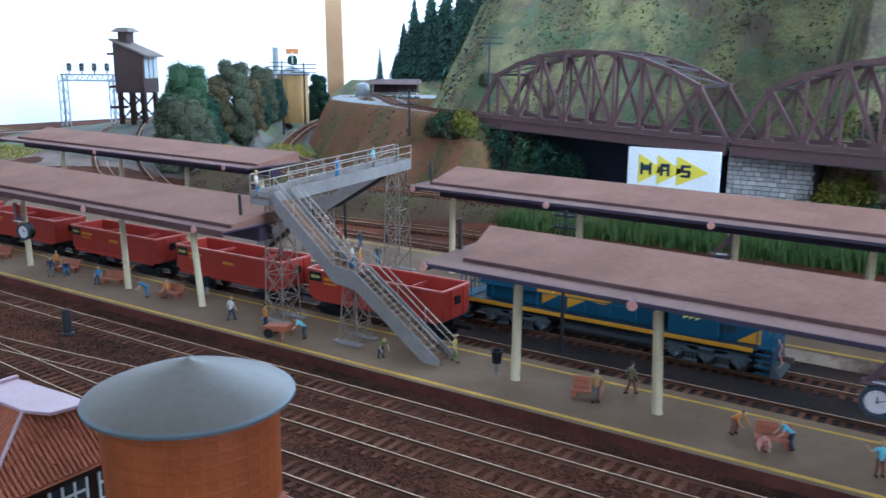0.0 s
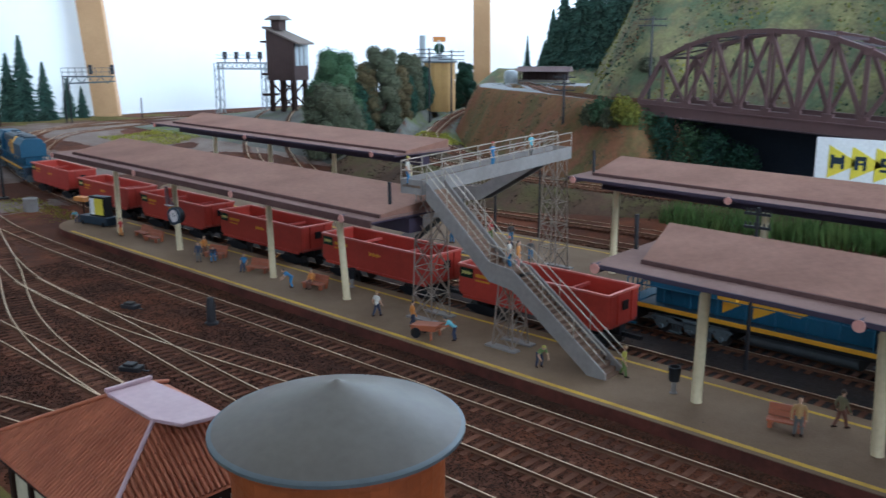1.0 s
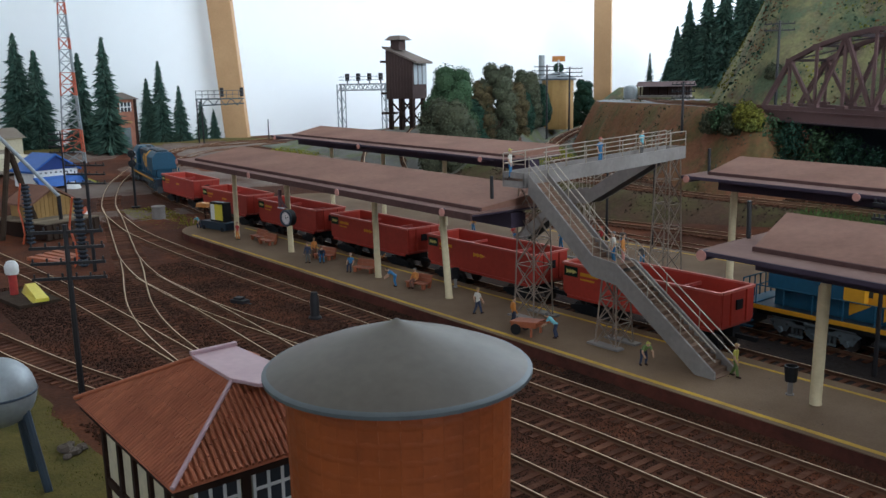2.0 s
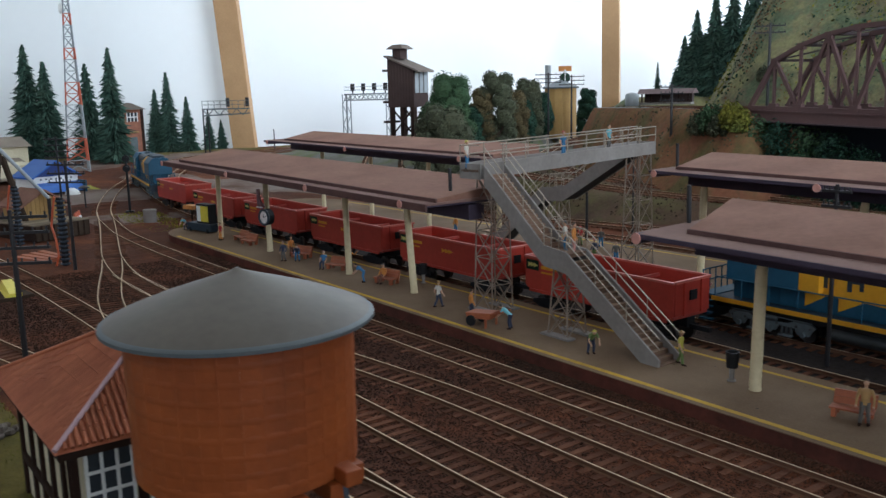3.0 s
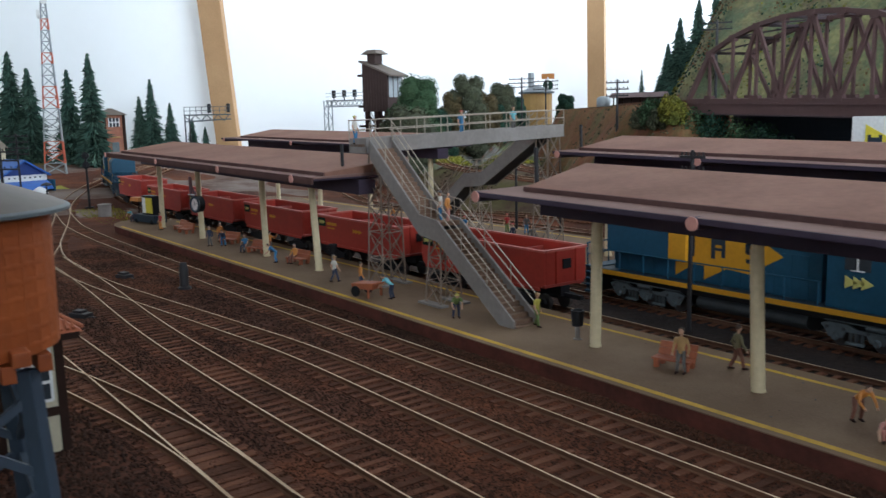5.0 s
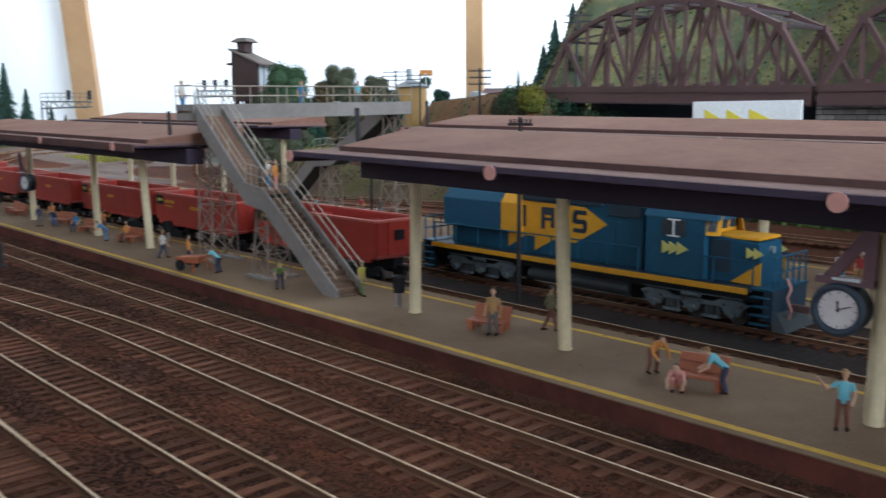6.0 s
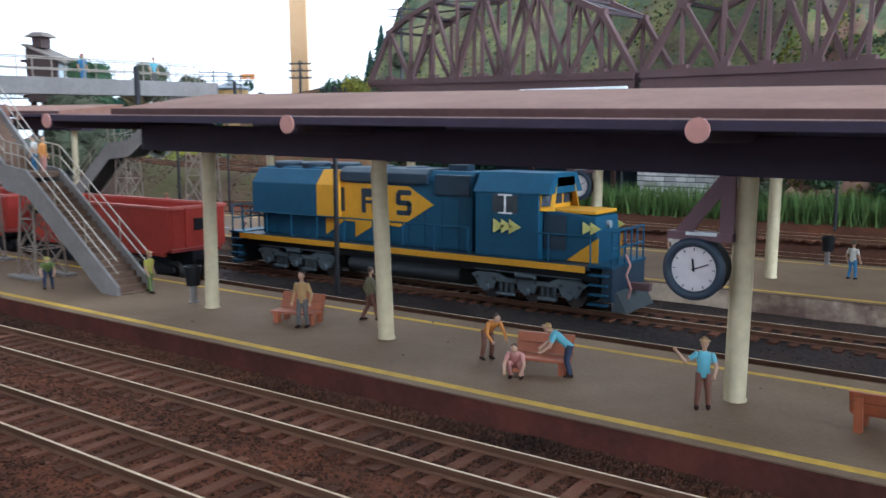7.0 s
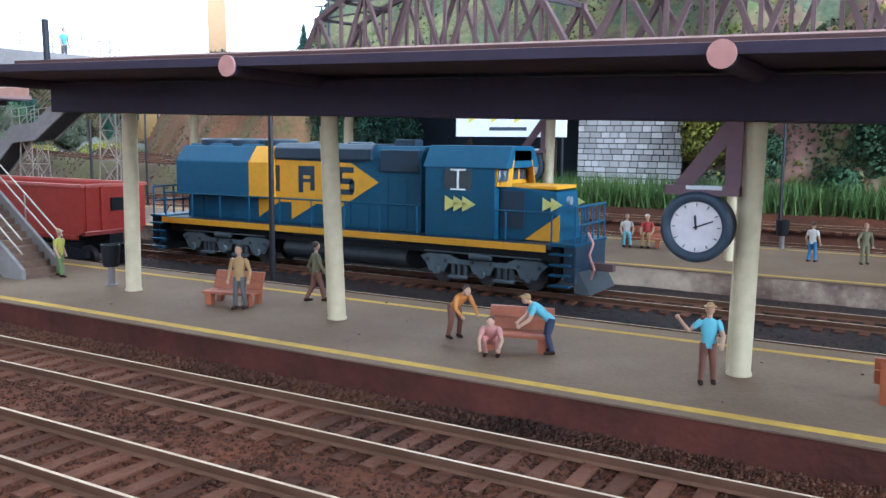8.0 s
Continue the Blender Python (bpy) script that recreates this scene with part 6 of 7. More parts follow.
def loft(b, rings, n=10):
    """A closed skin over ellipses (centre, half-width, half-depth) along a bent line, wide across x."""
    side = Vector((1, 0, 0))
    verts = []
    for k, (c, rx, ry) in enumerate(rings):
        d = (Vector(rings[min(k + 1, len(rings) - 1)][0]) - Vector(rings[max(k - 1, 0)][0])).normalized()
        out = d.cross(side)
        out = out.normalized() if out.length > 1e-3 else Vector((0, 1, 0))
        wide = out.cross(d).normalized()
        for i in range(n):
            a = 2 * math.pi * i / n
            verts.append(Vector(c) + wide * rx * math.cos(a) - out * ry * math.sin(a))
    m = len(rings)
    faces = [(j * n + i, j * n + (i + 1) % n, (j + 1) * n + (i + 1) % n, (j + 1) * n + i) for j in range(m - 1) for i in range(n)]
    return b.add(verts, faces + [tuple(range(n))[::-1], tuple(range((m - 1) * n, m * n))])


def figurine(x, y, z, rz, top, low, pose_kind="stand", hat="hair", h=1.76):
    """A small painted doll in one mesh: bent limbs, shaped trunk, shoes, head and hair or cap."""
    b = Build()
    k = h / 1.95
    legs = {"sit": ((0.1, 0.1, 0.6), (0.13, -0.38, 0.58), (0.15, -0.42, 0.1)), "crouch": ((0.1, 0.14, 0.4), (0.19, -0.28, 0.56), (0.17, 0.06, 0.1)),
            "bend": ((0.1, 0.06, 0.92), (0.15, -0.03, 0.5), (0.17, 0.08, 0.1))}.get(pose_kind, ((0.09, 0, 0.93), (0.12, -0.04, 0.5), (0.15, 0.03, 0.1)))
    stride = 0.24 if pose_kind == "walk" else 0.05 if pose_kind in ("stand", "wave") else 0.0
    for s in (-1, 1):
        hip, knee, foot = (Vector((s * p[0], p[1], p[2])) for p in legs)
        foot.y += s * stride
        knee.y += s * stride * 0.4
        b.slot = 1
        loft(b, [(hip + Vector((0, 0, 0.04)), 0.11, 0.115), (hip.lerp(knee, 0.35), 0.105, 0.11), (knee, 0.078, 0.085), (knee.lerp(foot, 0.4), 0.076, 0.085), (foot, 0.062, 0.07)], 8)
        b.slot = 4
        loft(b, [(foot + Vector((0, 0.08, -0.05)), 0.05, 0.045), (foot + Vector((0, -0.02, -0.04)), 0.066, 0.06), (foot + Vector((0, -0.16, -0.062)), 0.06, 0.036), (foot + Vector((0, -0.21, -0.07)), 0.035, 0.02)], 8)
    if pose_kind == "sit":
        hip, sh, hd = Vector((0, 0.1, 0.58)), Vector((0, 0.17, 1.17)), Vector((0, 0.1, 1.44))
    elif pose_kind == "bend":
        hip, sh, hd = Vector((0, 0.05, 0.9)), Vector((0, -0.42, 1.3)), Vector((0, -0.62, 1.45))
    elif pose_kind == "crouch":
        hip, sh, hd = Vector((0, 0.14, 0.4)), Vector((0, -0.2, 0.86)), Vector((0, -0.36, 1.03))
    else:
        hip, sh, hd = Vector((0, 0, 0.92)), Vector((0, 0.0, 1.5)), Vector((0, -0.03, 1.77))
    b.slot = 0
    loft(b, [(hip - (sh - hip) * 0.1, 0.165, 0.115), (hip.lerp(sh, 0.12), 0.17, 0.125), (hip.lerp(sh, 0.35), 0.155, 0.112), (hip.lerp(sh, 0.7), 0.2, 0.135), (hip.lerp(sh, 0.93), 0.205, 0.115), (hip.lerp(sh, 1.04), 0.13, 0.09), (hip.lerp(sh, 1.1), 0.06, 0.06)], 12)
    for s in (-1, 1):
        a = sh + Vector((s * 0.21, 0, -0.06))
        if pose_kind == "wave" and s < 0:
            e, w = a + Vector((-0.26, -0.1, -0.18)), a + Vector((-0.5, -0.2, 0.12))
        elif pose_kind in ("stand", "walk"):
            e, w = a + Vector((s * 0.1, 0.03 + s * stride * 0.4, -0.3)), a + Vector((s * 0.1, -0.12 + s * stride * 0.5, -0.58))
        else:
            e, w = a + Vector((s * 0.1, -0.12, -0.28)), a + Vector((s * 0.04, -0.36, -0.46))
        b.slot = 0
        loft(b, [(a + Vector((-s * 0.04, 0, 0.05)), 0.07, 0.07), (a, 0.078, 0.08), (a.lerp(e, 0.6), 0.066, 0.068)], 8)
        b.slot = 0 if top in ("cloth_tan", "cloth_khaki", "cloth_orange", "cloth_navy", "cloth_grey") else 2
        loft(b, [(a.lerp(e, 0.55), 0.06, 0.062), (e, 0.055, 0.058), (w, 0.042, 0.045)], 8)
        b.slot = 2
        b.ball(w + (w - e).normalized() * 0.05, 0.055, 8, 5, 1.1)
    b.slot = 2
    b.tube(sh, hd, 0.062, 0.055, 8)
    b.ball(hd, 0.108, 12, 8, 1.25)
    b.slot = 3
    b.ball(hd + Vector((0, 0.03, 0.045)), 0.112, 12, 8, 1.05)
    if hat.startswith("cloth"):
        b.tube(hd + Vector((0, -0.02, 0.06)), hd + Vector((0, -0.02, 0.085)), 0.155, 0.13, 12)
    b.v = [(px * k, py * k, pz * k) for px, py, pz in b.v]
    words = {"stand": "standing", "sit": "seated", "bend": "bending", "crouch": "crouching", "walk": "striding", "wave": "arm raised"}[pose_kind]
    tone = lambda m: m.replace("cloth_", "").replace("hair", "brown")
    return single("figurine", b, [M[top], M[low], M["skin"], M[hat], M["timber_dark"]], f"small painted figurine, {words}, {tone(top)} top and {tone(low)} trousers", "figurine", group="figurines", smooth=50, x=x, y=y, z=z, rz=rz)


P = 0.9
for row in ((5.0, -0.45, P, 20, "cloth_tan", "cloth_grey", "stand", "hair", 1.95), (6.1, 1.75, P, 150, "cloth_khaki", "cloth_brown", "walk", "hair", 1.9),
            (12.2, -0.3, P, 60, "cloth_orange", "cloth_brown", "bend", "hair"), (13.85, -1.5, P, 20, "cloth_pink", "cloth_pink", "crouch", "hair", 1.7),
            (14.85, -0.5, P, -60, "cloth_teal", "cloth_navy", "bend", "cloth_tan"), (18.7, -1.1, P, 20, "cloth_teal", "cloth_brown", "wave", "cloth_tan"),
            (-18.6, -1.3, P, 160, "cloth_orange", "cloth_navy", "stand", "hair"), (-15.0, -1.4, P, -60, "cloth_teal", "cloth_navy", "bend", "cloth_grey"),
            (-21.9, -1.3, P, 180, "cloth_white", "cloth_navy", "walk", "cloth_tan"), (-8.6, -1.5, P, 60, "cloth_green", "cloth_navy", "bend", "cloth_yellow"),
            (-4.55, 0.5, P, 100, "cloth_yellow", "cloth_green", "walk", "cloth_tan"), (-12.25, 0.3, 5.55, -50, "cloth_white", "cloth_blue", "stand", "cloth_grey"),
            (-11.65, 0.35, 5.5, 120, "cloth_orange", "cloth_pink", "stand", "hair"), (-19.3, -0.9, 9.8, 120, "cloth_white", "cloth_blue", "stand", "cloth_yellow"),
            (-19.7, 7.6, 10.0, 90, "cloth_blue", "cloth_blue", "stand", "cloth_red"), (-20.4, 12.8, 10.2, 90, "cloth_teal", "cloth_grey", "stand", "hair"),
            (-43.3, -1.4, P, 30, "cloth_navy", "cloth_grey", "stand", "hair"), (-42.4, -0.6, P, 60, "cloth_navy", "cloth_blue", "bend", "hair"),
            (-38.2, -0.5, P, 40, "cloth_blue", "cloth_navy", "sit", "cloth_brown"), (-36.6, 1.0, P, 200, "cloth_orange", "cloth_grey", "wave", "hair"),
            (-31.6, -0.9, P, -30, "cloth_blue", "cloth_blue", "bend", "hair"), (-30.4, 0.0, P, 20, "cloth_orange", "cloth_brown", "sit", "cloth_grey"),
            (-57.6, -0.9, P, 10, "cloth_red", "cloth_orange", "stand", "hair"), (-45.0, 0.2, P, 90, "cloth_orange", "cloth_brown", "stand", "hair"),
            (-66.6, -1.0, P, 40, "cloth_teal", "cloth_navy", "bend", "hair"),
            (9.75, 21.2, P, 20, "cloth_white", "cloth_teal", "sit", "hair", 1.95), (10.7, 21.3, P, 10, "cloth_red", "cloth_tan", "sit", "cloth_white", 1.95),
            (20.2, 20.7, P, 20, "cloth_khaki", "cloth_khaki", "stand", "skin"), (18.2, 20.3, P, 160, "cloth_white", "cloth_blue", "stand", "hair"),
            (-31.5, 21.6, P, 10, "cloth_red", "cloth_green", "stand", "cloth_red"), (-29.6, 22.2, P, 30, "cloth_grey", "cloth_blue", "stand", "hair"),
            (-10.9, 17.6, P, 90, "cloth_navy", "cloth_blue", "sit", "hair"), (-9.6, 17.0, P, 20, "cloth_pink", "cloth_blue", "stand", "hair"),
            (-26, 17.5, P, 0, "cloth_navy", "cloth_green", "stand", "cloth_red"), (-24, 17.8, P, 40, "cloth_grey", "cloth_blue", "stand", "hair"),
            (-45, 18.2, P, 0, "cloth_orange", "cloth_blue", "stand", "hair"), (-39, 18.0, P, 70, "cloth_red", "cloth_blue", "sit", "hair"),
            (-33, 18.0, P, 0, "cloth_blue", "cloth_blue", "stand", "cloth_red")):
    figurine(*row)


def clock(x, y, z, px, label, face_turn=0):
    """A round platform clock hung from a bracket plate on the post at px."""
    root = thing("platform_clock", label, "clock", x, y, z, face_turn, group="platform clocks")
    part("case", Build().tube((0, -0.3, 0), (0, 0.3, 0), 0.71, n=40), M["black_plastic"], root, smooth=40)
    ring = Build().lathe(0, 0, [(0.645 + 0.11 * math.cos(math.pi * k / 6), 0.11 * math.sin(math.pi * k / 6)) for k in range(13)], 64)
    ring.f, ring.k = ring.f[:-2], ring.k[:-2]
    ring.v = [(x, z - 0.32, -y) for x, y, z in ring.v]
    part("bezel", ring, M["steel_blue"], root, smooth=60)
    for s in (-1, 1):
        part("dial", Build().tube((0, s * 0.3, 0), (0, s * 0.315, 0), 0.57, n=36), M["clock_face"], root)
    for k in range(12):
        a = math.pi * k / 6
        part("hour_mark", Build().bar((0.44 * math.sin(a), -0.325, 0.44 * math.cos(a)), (0.51 * math.sin(a), -0.325, 0.51 * math.cos(a)), 0.018, 0.02), M["cloth_grey"], root)
    for a, l, w in ((1.2, 0.38, 0.026), (-0.12, 0.25, 0.036)):
        part("hand_bar", Build().bar((-0.06 * math.sin(a), -0.335, -0.06 * math.cos(a)), (l * math.sin(a), -0.335, l * math.cos(a)), w, w), M["black_plastic"], root)
    d = px - x
    part("bracket_post", Build().box(d - 0.52, d - 0.2, -0.02, 0.14, 0.7, 2.4), M["bracket"], root, "purple brown bracket plate")
    b = Build().prism([(-0.62, 0, 0.84), (-0.2, 0, 0.84), (d - 0.5, 0, 1.75), (d - 0.5, 0, 2.3)], (0, 0.12, 0))
    part("bracket_stay", b, M["bracket"], root)
    part("bracket_bar", Build().box(-0.75, d - 0.2, -0.1, 0.22, 0.66, 0.86), M["bracket"], root)
    part("name_strip", Build().box(-0.3, d - 0.55, -0.12, -0.1, 0.78, 0.86), M["white_paint"], root)
    return root


clock(18.25, -0.45, 4.15, 19.25, "round white faced platform clock in a black case")
clock(-47.75, -0.6, 4.1, -48.5, "round white faced platform clock with black rim on a post", 12)
clock(5.75, 18.6, 4.7, 6.75, "round white faced platform clock on the far island platform")


def bin_stand(x, y, z=0.9):
    root = thing("litter_bin", "black litter bin on a pale stand", "bin", x, y, z, group="litter bins")
    part("stand", Build().lathe(0, 0, [(0.2, 0), (0.2, 0.04), (0.12, 0.06), (0.12, 0.7)], 12), M["concrete"], root, smooth=40)
    part("bucket", Build().lathe(0, 0, [(0.26, 0.66), (0.32, 1.4), (0.27, 1.4), (0.24, 0.9)], 16), M["black_plastic"], root, smooth=40)


bin_stand(-1.5, 0.25)
bin_stand(-28.4, 2.2)
bin_stand(16.4, 24.2)
bin_stand(-2.5, 17.5)

cart = thing("luggage_barrow", "orange brown luggage barrow with two wheels", "barrow", -16.7, -2.0, 0.9, 15)
part("tray", Build().hexa([(-0.8, -0.45, 0.4), (0.8, -0.45, 0.5), (0.8, 0.45, 0.5), (-0.8, 0.45, 0.4)], [(-0.9, -0.5, 0.75), (0.9, -0.5, 0.9), (0.9, 0.5, 0.9), (-0.9, 0.5, 0.75)]), M["bench_wood"], cart, bevel=0.04)
for s in (-0.55, 0.55):
    part("wheel", Build().tube((-0.45, s - 0.05, 0.32), (-0.45, s + 0.05, 0.32), 0.32, n=16), M["black_plastic"], cart, smooth=40)
    part("handle_bar", Build().tube((0.7, s * 0.7, 0.8), (1.7, s * 0.7, 1.05), 0.05, n=6), M["bench_wood"], cart)
    part("leg", Build().box(0.55, 0.65, s - 0.06, s + 0.06, 0, 0.5), M["bench_wood"], cart)

kiosk = thing("kiosk_cart", "dark teal vending cart with a yellow lit panel", "kiosk", -64.5, 0.2, 0.9, 12)
part("base", Build().box(-2.0, 2.2, -0.7, 0.7, 0.12, 0.9), M["loco_blue_dark"], kiosk, bevel=0.06)
part("cabinet", Build().box(-0.6, 1.7, -0.45, 0.5, 0.9, 2.9), M["black_plastic"], kiosk, bevel=0.05)
part("panel", Build().box(-0.4, 1.5, -0.5, -0.45, 1.1, 2.7), M["sign_yellow"], kiosk)
part("panel_stripe", Build().box(-0.4, 0.25, -0.515, -0.5, 1.1, 2.7), M["white_paint"], kiosk)
for xx in (-1.5, 1.6):
    part("wheel", Build().tube((xx, -0.75, 0.22), (xx, -0.6, 0.22), 0.22, n=12), M["black_plastic"], kiosk)
part("awning", Build().hexa([(-3.0, -0.5, 2.2), (-1.2, -0.5, 2.2), (-1.2, 0.5, 2.2), (-3.0, 0.5, 2.2)], [(-2.9, -0.45, 2.6), (-1.3, -0.45, 2.6), (-1.3, 0.45, 2.6), (-2.9, 0.45, 2.6)]), M["cloth_orange"], kiosk)
part("awning_pole", Build().tube((-2.1, 0, 0.12), (-2.1, 0, 2.2), 0.08, n=6), M["timber_dark"], kiosk)


def pole(x, y, z, h, arms, label, w=2.2, rz=0, r=0.12):
    root = thing("utility_pole", label, "pole", x, y, z, rz, group="utility poles")
    part("mast", Build().tube((0, 0, -0.2), (0, 0, h), r, r * 0.7, 8), M["black_iron"], root, smooth=40)
    for k in range(arms):
        zz = h - 0.35 - k * 0.75
        a = part("crossarm", Build().box(-w / 2, w / 2, -0.09, 0.07, zz - 0.07, zz + 0.07), M["black_iron"], root)
        for i in range(6):
            u = -w / 2 + 0.1 + (w - 0.2) * i / 5
            part("insulator", Build().tube((u, 0, zz + 0.07), (u, 0, zz + 0.26), 0.05, n=5), M["black_iron"], a)
    return root


pole(-1.15, 8.0, 0, 9.4, 2, "black pole with a double insulator crossarm between the tracks", 1.5, 0, 0.13)
pole(-29.5, 26.2, 0, 8.2, 0, "plain thin black pole behind the far platform", r=0.1)
pole(14.8, 34.2, 1.4, 7, 0, "plain thin black pole by the grass bank", r=0.1)
pole(-0.8, 38.6, 1.9, 7, 0, "plain thin black pole beside the stone pier", r=0.12)
pole(-24.3, -25.0, 0, 9.2, 4, "tall black telegraph pole with four crossarms", 3.4, 60, 0.16)
pole(-56.4, -14.7, 0, 9.5, 3, "tall black telegraph pole with three crossarms by the yard", 3.6, 40, 0.16)
pole(-92, -7.1, rise(-92, -7.1), 10.4 - rise(-92, -7.1), 4, "tall black telegraph pole behind the yard", 3.4, 40, 0.14)
z = max(bank_height(-42, 47.3), climb_height(-42, 47.3)) - 0.3
pole(-42, 47.3, z, 15.0 - z, 3, "black telegraph pole on the embankment slope", 2.6, 30, 0.17)
pole(-108, 70, rise(-108, 70), 6.4, 2, "black telegraph pole before the leafy trees", 3.0, 30, 0.2)
pole(-98, 82.3, rise(-98, 82.3), 18.2 - rise(-98, 82.3), 3, "black telegraph pole near the ochre tank house", 5, 30, 0.22)
pole(-98, 88.5, rise(-98, 88.5), 17.8 - rise(-98, 88.5), 3, "black telegraph pole beyond the embankment", 5, 30, 0.22)
z = hill_height(-38, 60) - 0.3
pole(-38, 60, z, max(5, 21.8 - z), 2, "black telegraph pole on the hillside", 3.4, 30, 0.2)
pole(-155, 53, rise(-155, 53), 4.5, 0, "short black pole beside the back curve", r=0.15)
pole(-33, 24, 0, 7.2, 0, "thin black pole rising past the canopy", r=0.14)


def signal_mast(x, y, z, h, heads, label):
    root = thing("signal_mast", label, "railway signal", x, y, z, 68, group="signals")
    part("mast", Build().tube((0, 0, 0), (0, 0, h), 0.16, 0.13, 8), M["black_plastic"], root, smooth=40)
    part("base", Build().box(-0.5, 0.5, -0.5, 0.5, -0.1, 0.25), M["black_plastic"], root)
    for k in range(heads):
        hd = part("signal_head", Build().tube((0, -0.3, h - 0.2 - k * 1.2), (0, 0.1, h - 0.2 - k * 1.2), 0.45, n=18), M["black_plastic"], root, smooth=40)
        part("hood", Build().tube((0, -0.6, h - 0.15 - k * 1.2), (0, -0.3, h - 0.15 - k * 1.2), 0.24, n=10), M["black_plastic"], hd)


signal_mast(-89, 0.2, rise(-89, 0.2), 7.0, 2, "black signal mast with two round heads")
b = Build().lathe(0, 0, [(0.75, 0), (0.75, 1.6), (0.8, 1.65), (0.8, 1.8), (0.6, 1.85)], 18)
single("relay_drum", b, M["concrete"], "pale concrete drum at the platform's end", "drum", smooth=40, x=-79.6, y=-0.4, z=0.05)
for x, y, h in ((-30.6, -8.2, 1.9),):
    b = Build().lathe(0, 0, [(0.45, 0), (0.45, 0.2), (0.3, 0.3), (0.32, h * 0.7), (0.22, h)], 10)
    single("dwarf_signal", b, M["black_iron"], "dark stubby dwarf signal between the tracks", "signal", smooth=50, x=x, y=y)
for x, y, rz in ((-38, -10.1, 20), (-26.6, -15.9, 30)):
    t = thing("switch_machine", "low black turnout machine beside the track", "turnout machine", x, y, 0, rz, group="turnout machines")
    t.scale = (0.9, 0.9, 0.65)
    part("motor_box", Build().box(-0.7, 0.7, -0.4, 0.4, 0, 0.5), M["black_iron"], t, bevel=0.08)
    part("throw_bar", Build().box(-0.2, 1.2, -0.08, 0.08, 0.1, 0.2), M["black_iron"], t)
    part("cover", Build().box(-0.45, 0.3, -0.3, 0.3, 0.5, 0.75), M["black_iron"], t, bevel=0.06)


# ---- buildings and masts at the back ----
def coal_tower(x, y):
    z = rise(x, y)
    root = thing("coaling_tower", "dark brown timber coaling tower with a small roof house", "tower", x, y, z, 20)
    root.scale = (0.9, 0.82, 0.82)
    for sx in (-2.6, 0, 2.6):
        for sy in (-2.4, 2.4):
            part("leg", Build().box(sx - 0.4, sx + 0.4, sy - 0.4, sy + 0.4, 0, 7.2), M["timber_dark"], root)
    for sy in (-2.4, 2.4):
        for s in (-1, 1):
            part("brace", Build().bar((-2.6 * s, sy, 0.8), (2.6 * s, sy, 6.6), 0.25, 0.3), M["timber_dark"], root)
    body = part("bin_body", Build().prism([(-3.3, -2.9, 7.0), (3.3, -2.9, 7.0), (3.3, -2.9, 15.4), (-3.3, -2.9, 18.2)], (0, 5.8, 0)), M["brown_shed"], root)
    for k in range(9):
        part("plank", Build().box(-3.3 + k * 0.74, -3.3 + k * 0.74 + 0.66, -2.98, -2.9, 7.0, 15.2 + (8 - k) * 0.3), M["brown_shed"], body)
    for k in range(3):
        part("pale_panel", Build().box(3.31, 3.37, -2.4 + k * 1.8, -1.0 + k * 1.8, 10.2, 15.0), M["steel_pale"], body, "pale grey panel")
    part("roof", Build().prism([(-3.9, -3.4, 18.4), (4.6, -3.4, 14.8), (4.6, -3.4, 15.2), (-3.9, -3.4, 18.8)], (0, 6.8, 0)), M["shed_roof"], root, "sloping weathered roof")
    part("monitor", Build().box(-2.9, -0.9, -1.4, 1.4, 18.0, 20.2), M["brown_shed"], root)
    part("monitor_roof", Build().hexa([(-4.0, -2.4, 20.2), (0.2, -2.4, 20.2), (0.2, 2.4, 20.2), (-4.0, 2.4, 20.2)], [(-3.0, -1.2, 21.2), (-0.8, -1.2, 21.2), (-0.8, 1.2, 21.2), (-3.0, 1.2, 21.2)]), M["shed_roof"], root)
    for zz in (15.2, 8.0, 3.4):
        part("walkway", Build().box(-5.6, -3.3, -1.6, 1.6, zz, zz + 0.5), M["timber_dark"], root)


coal_tower(-114.5, 61.5)


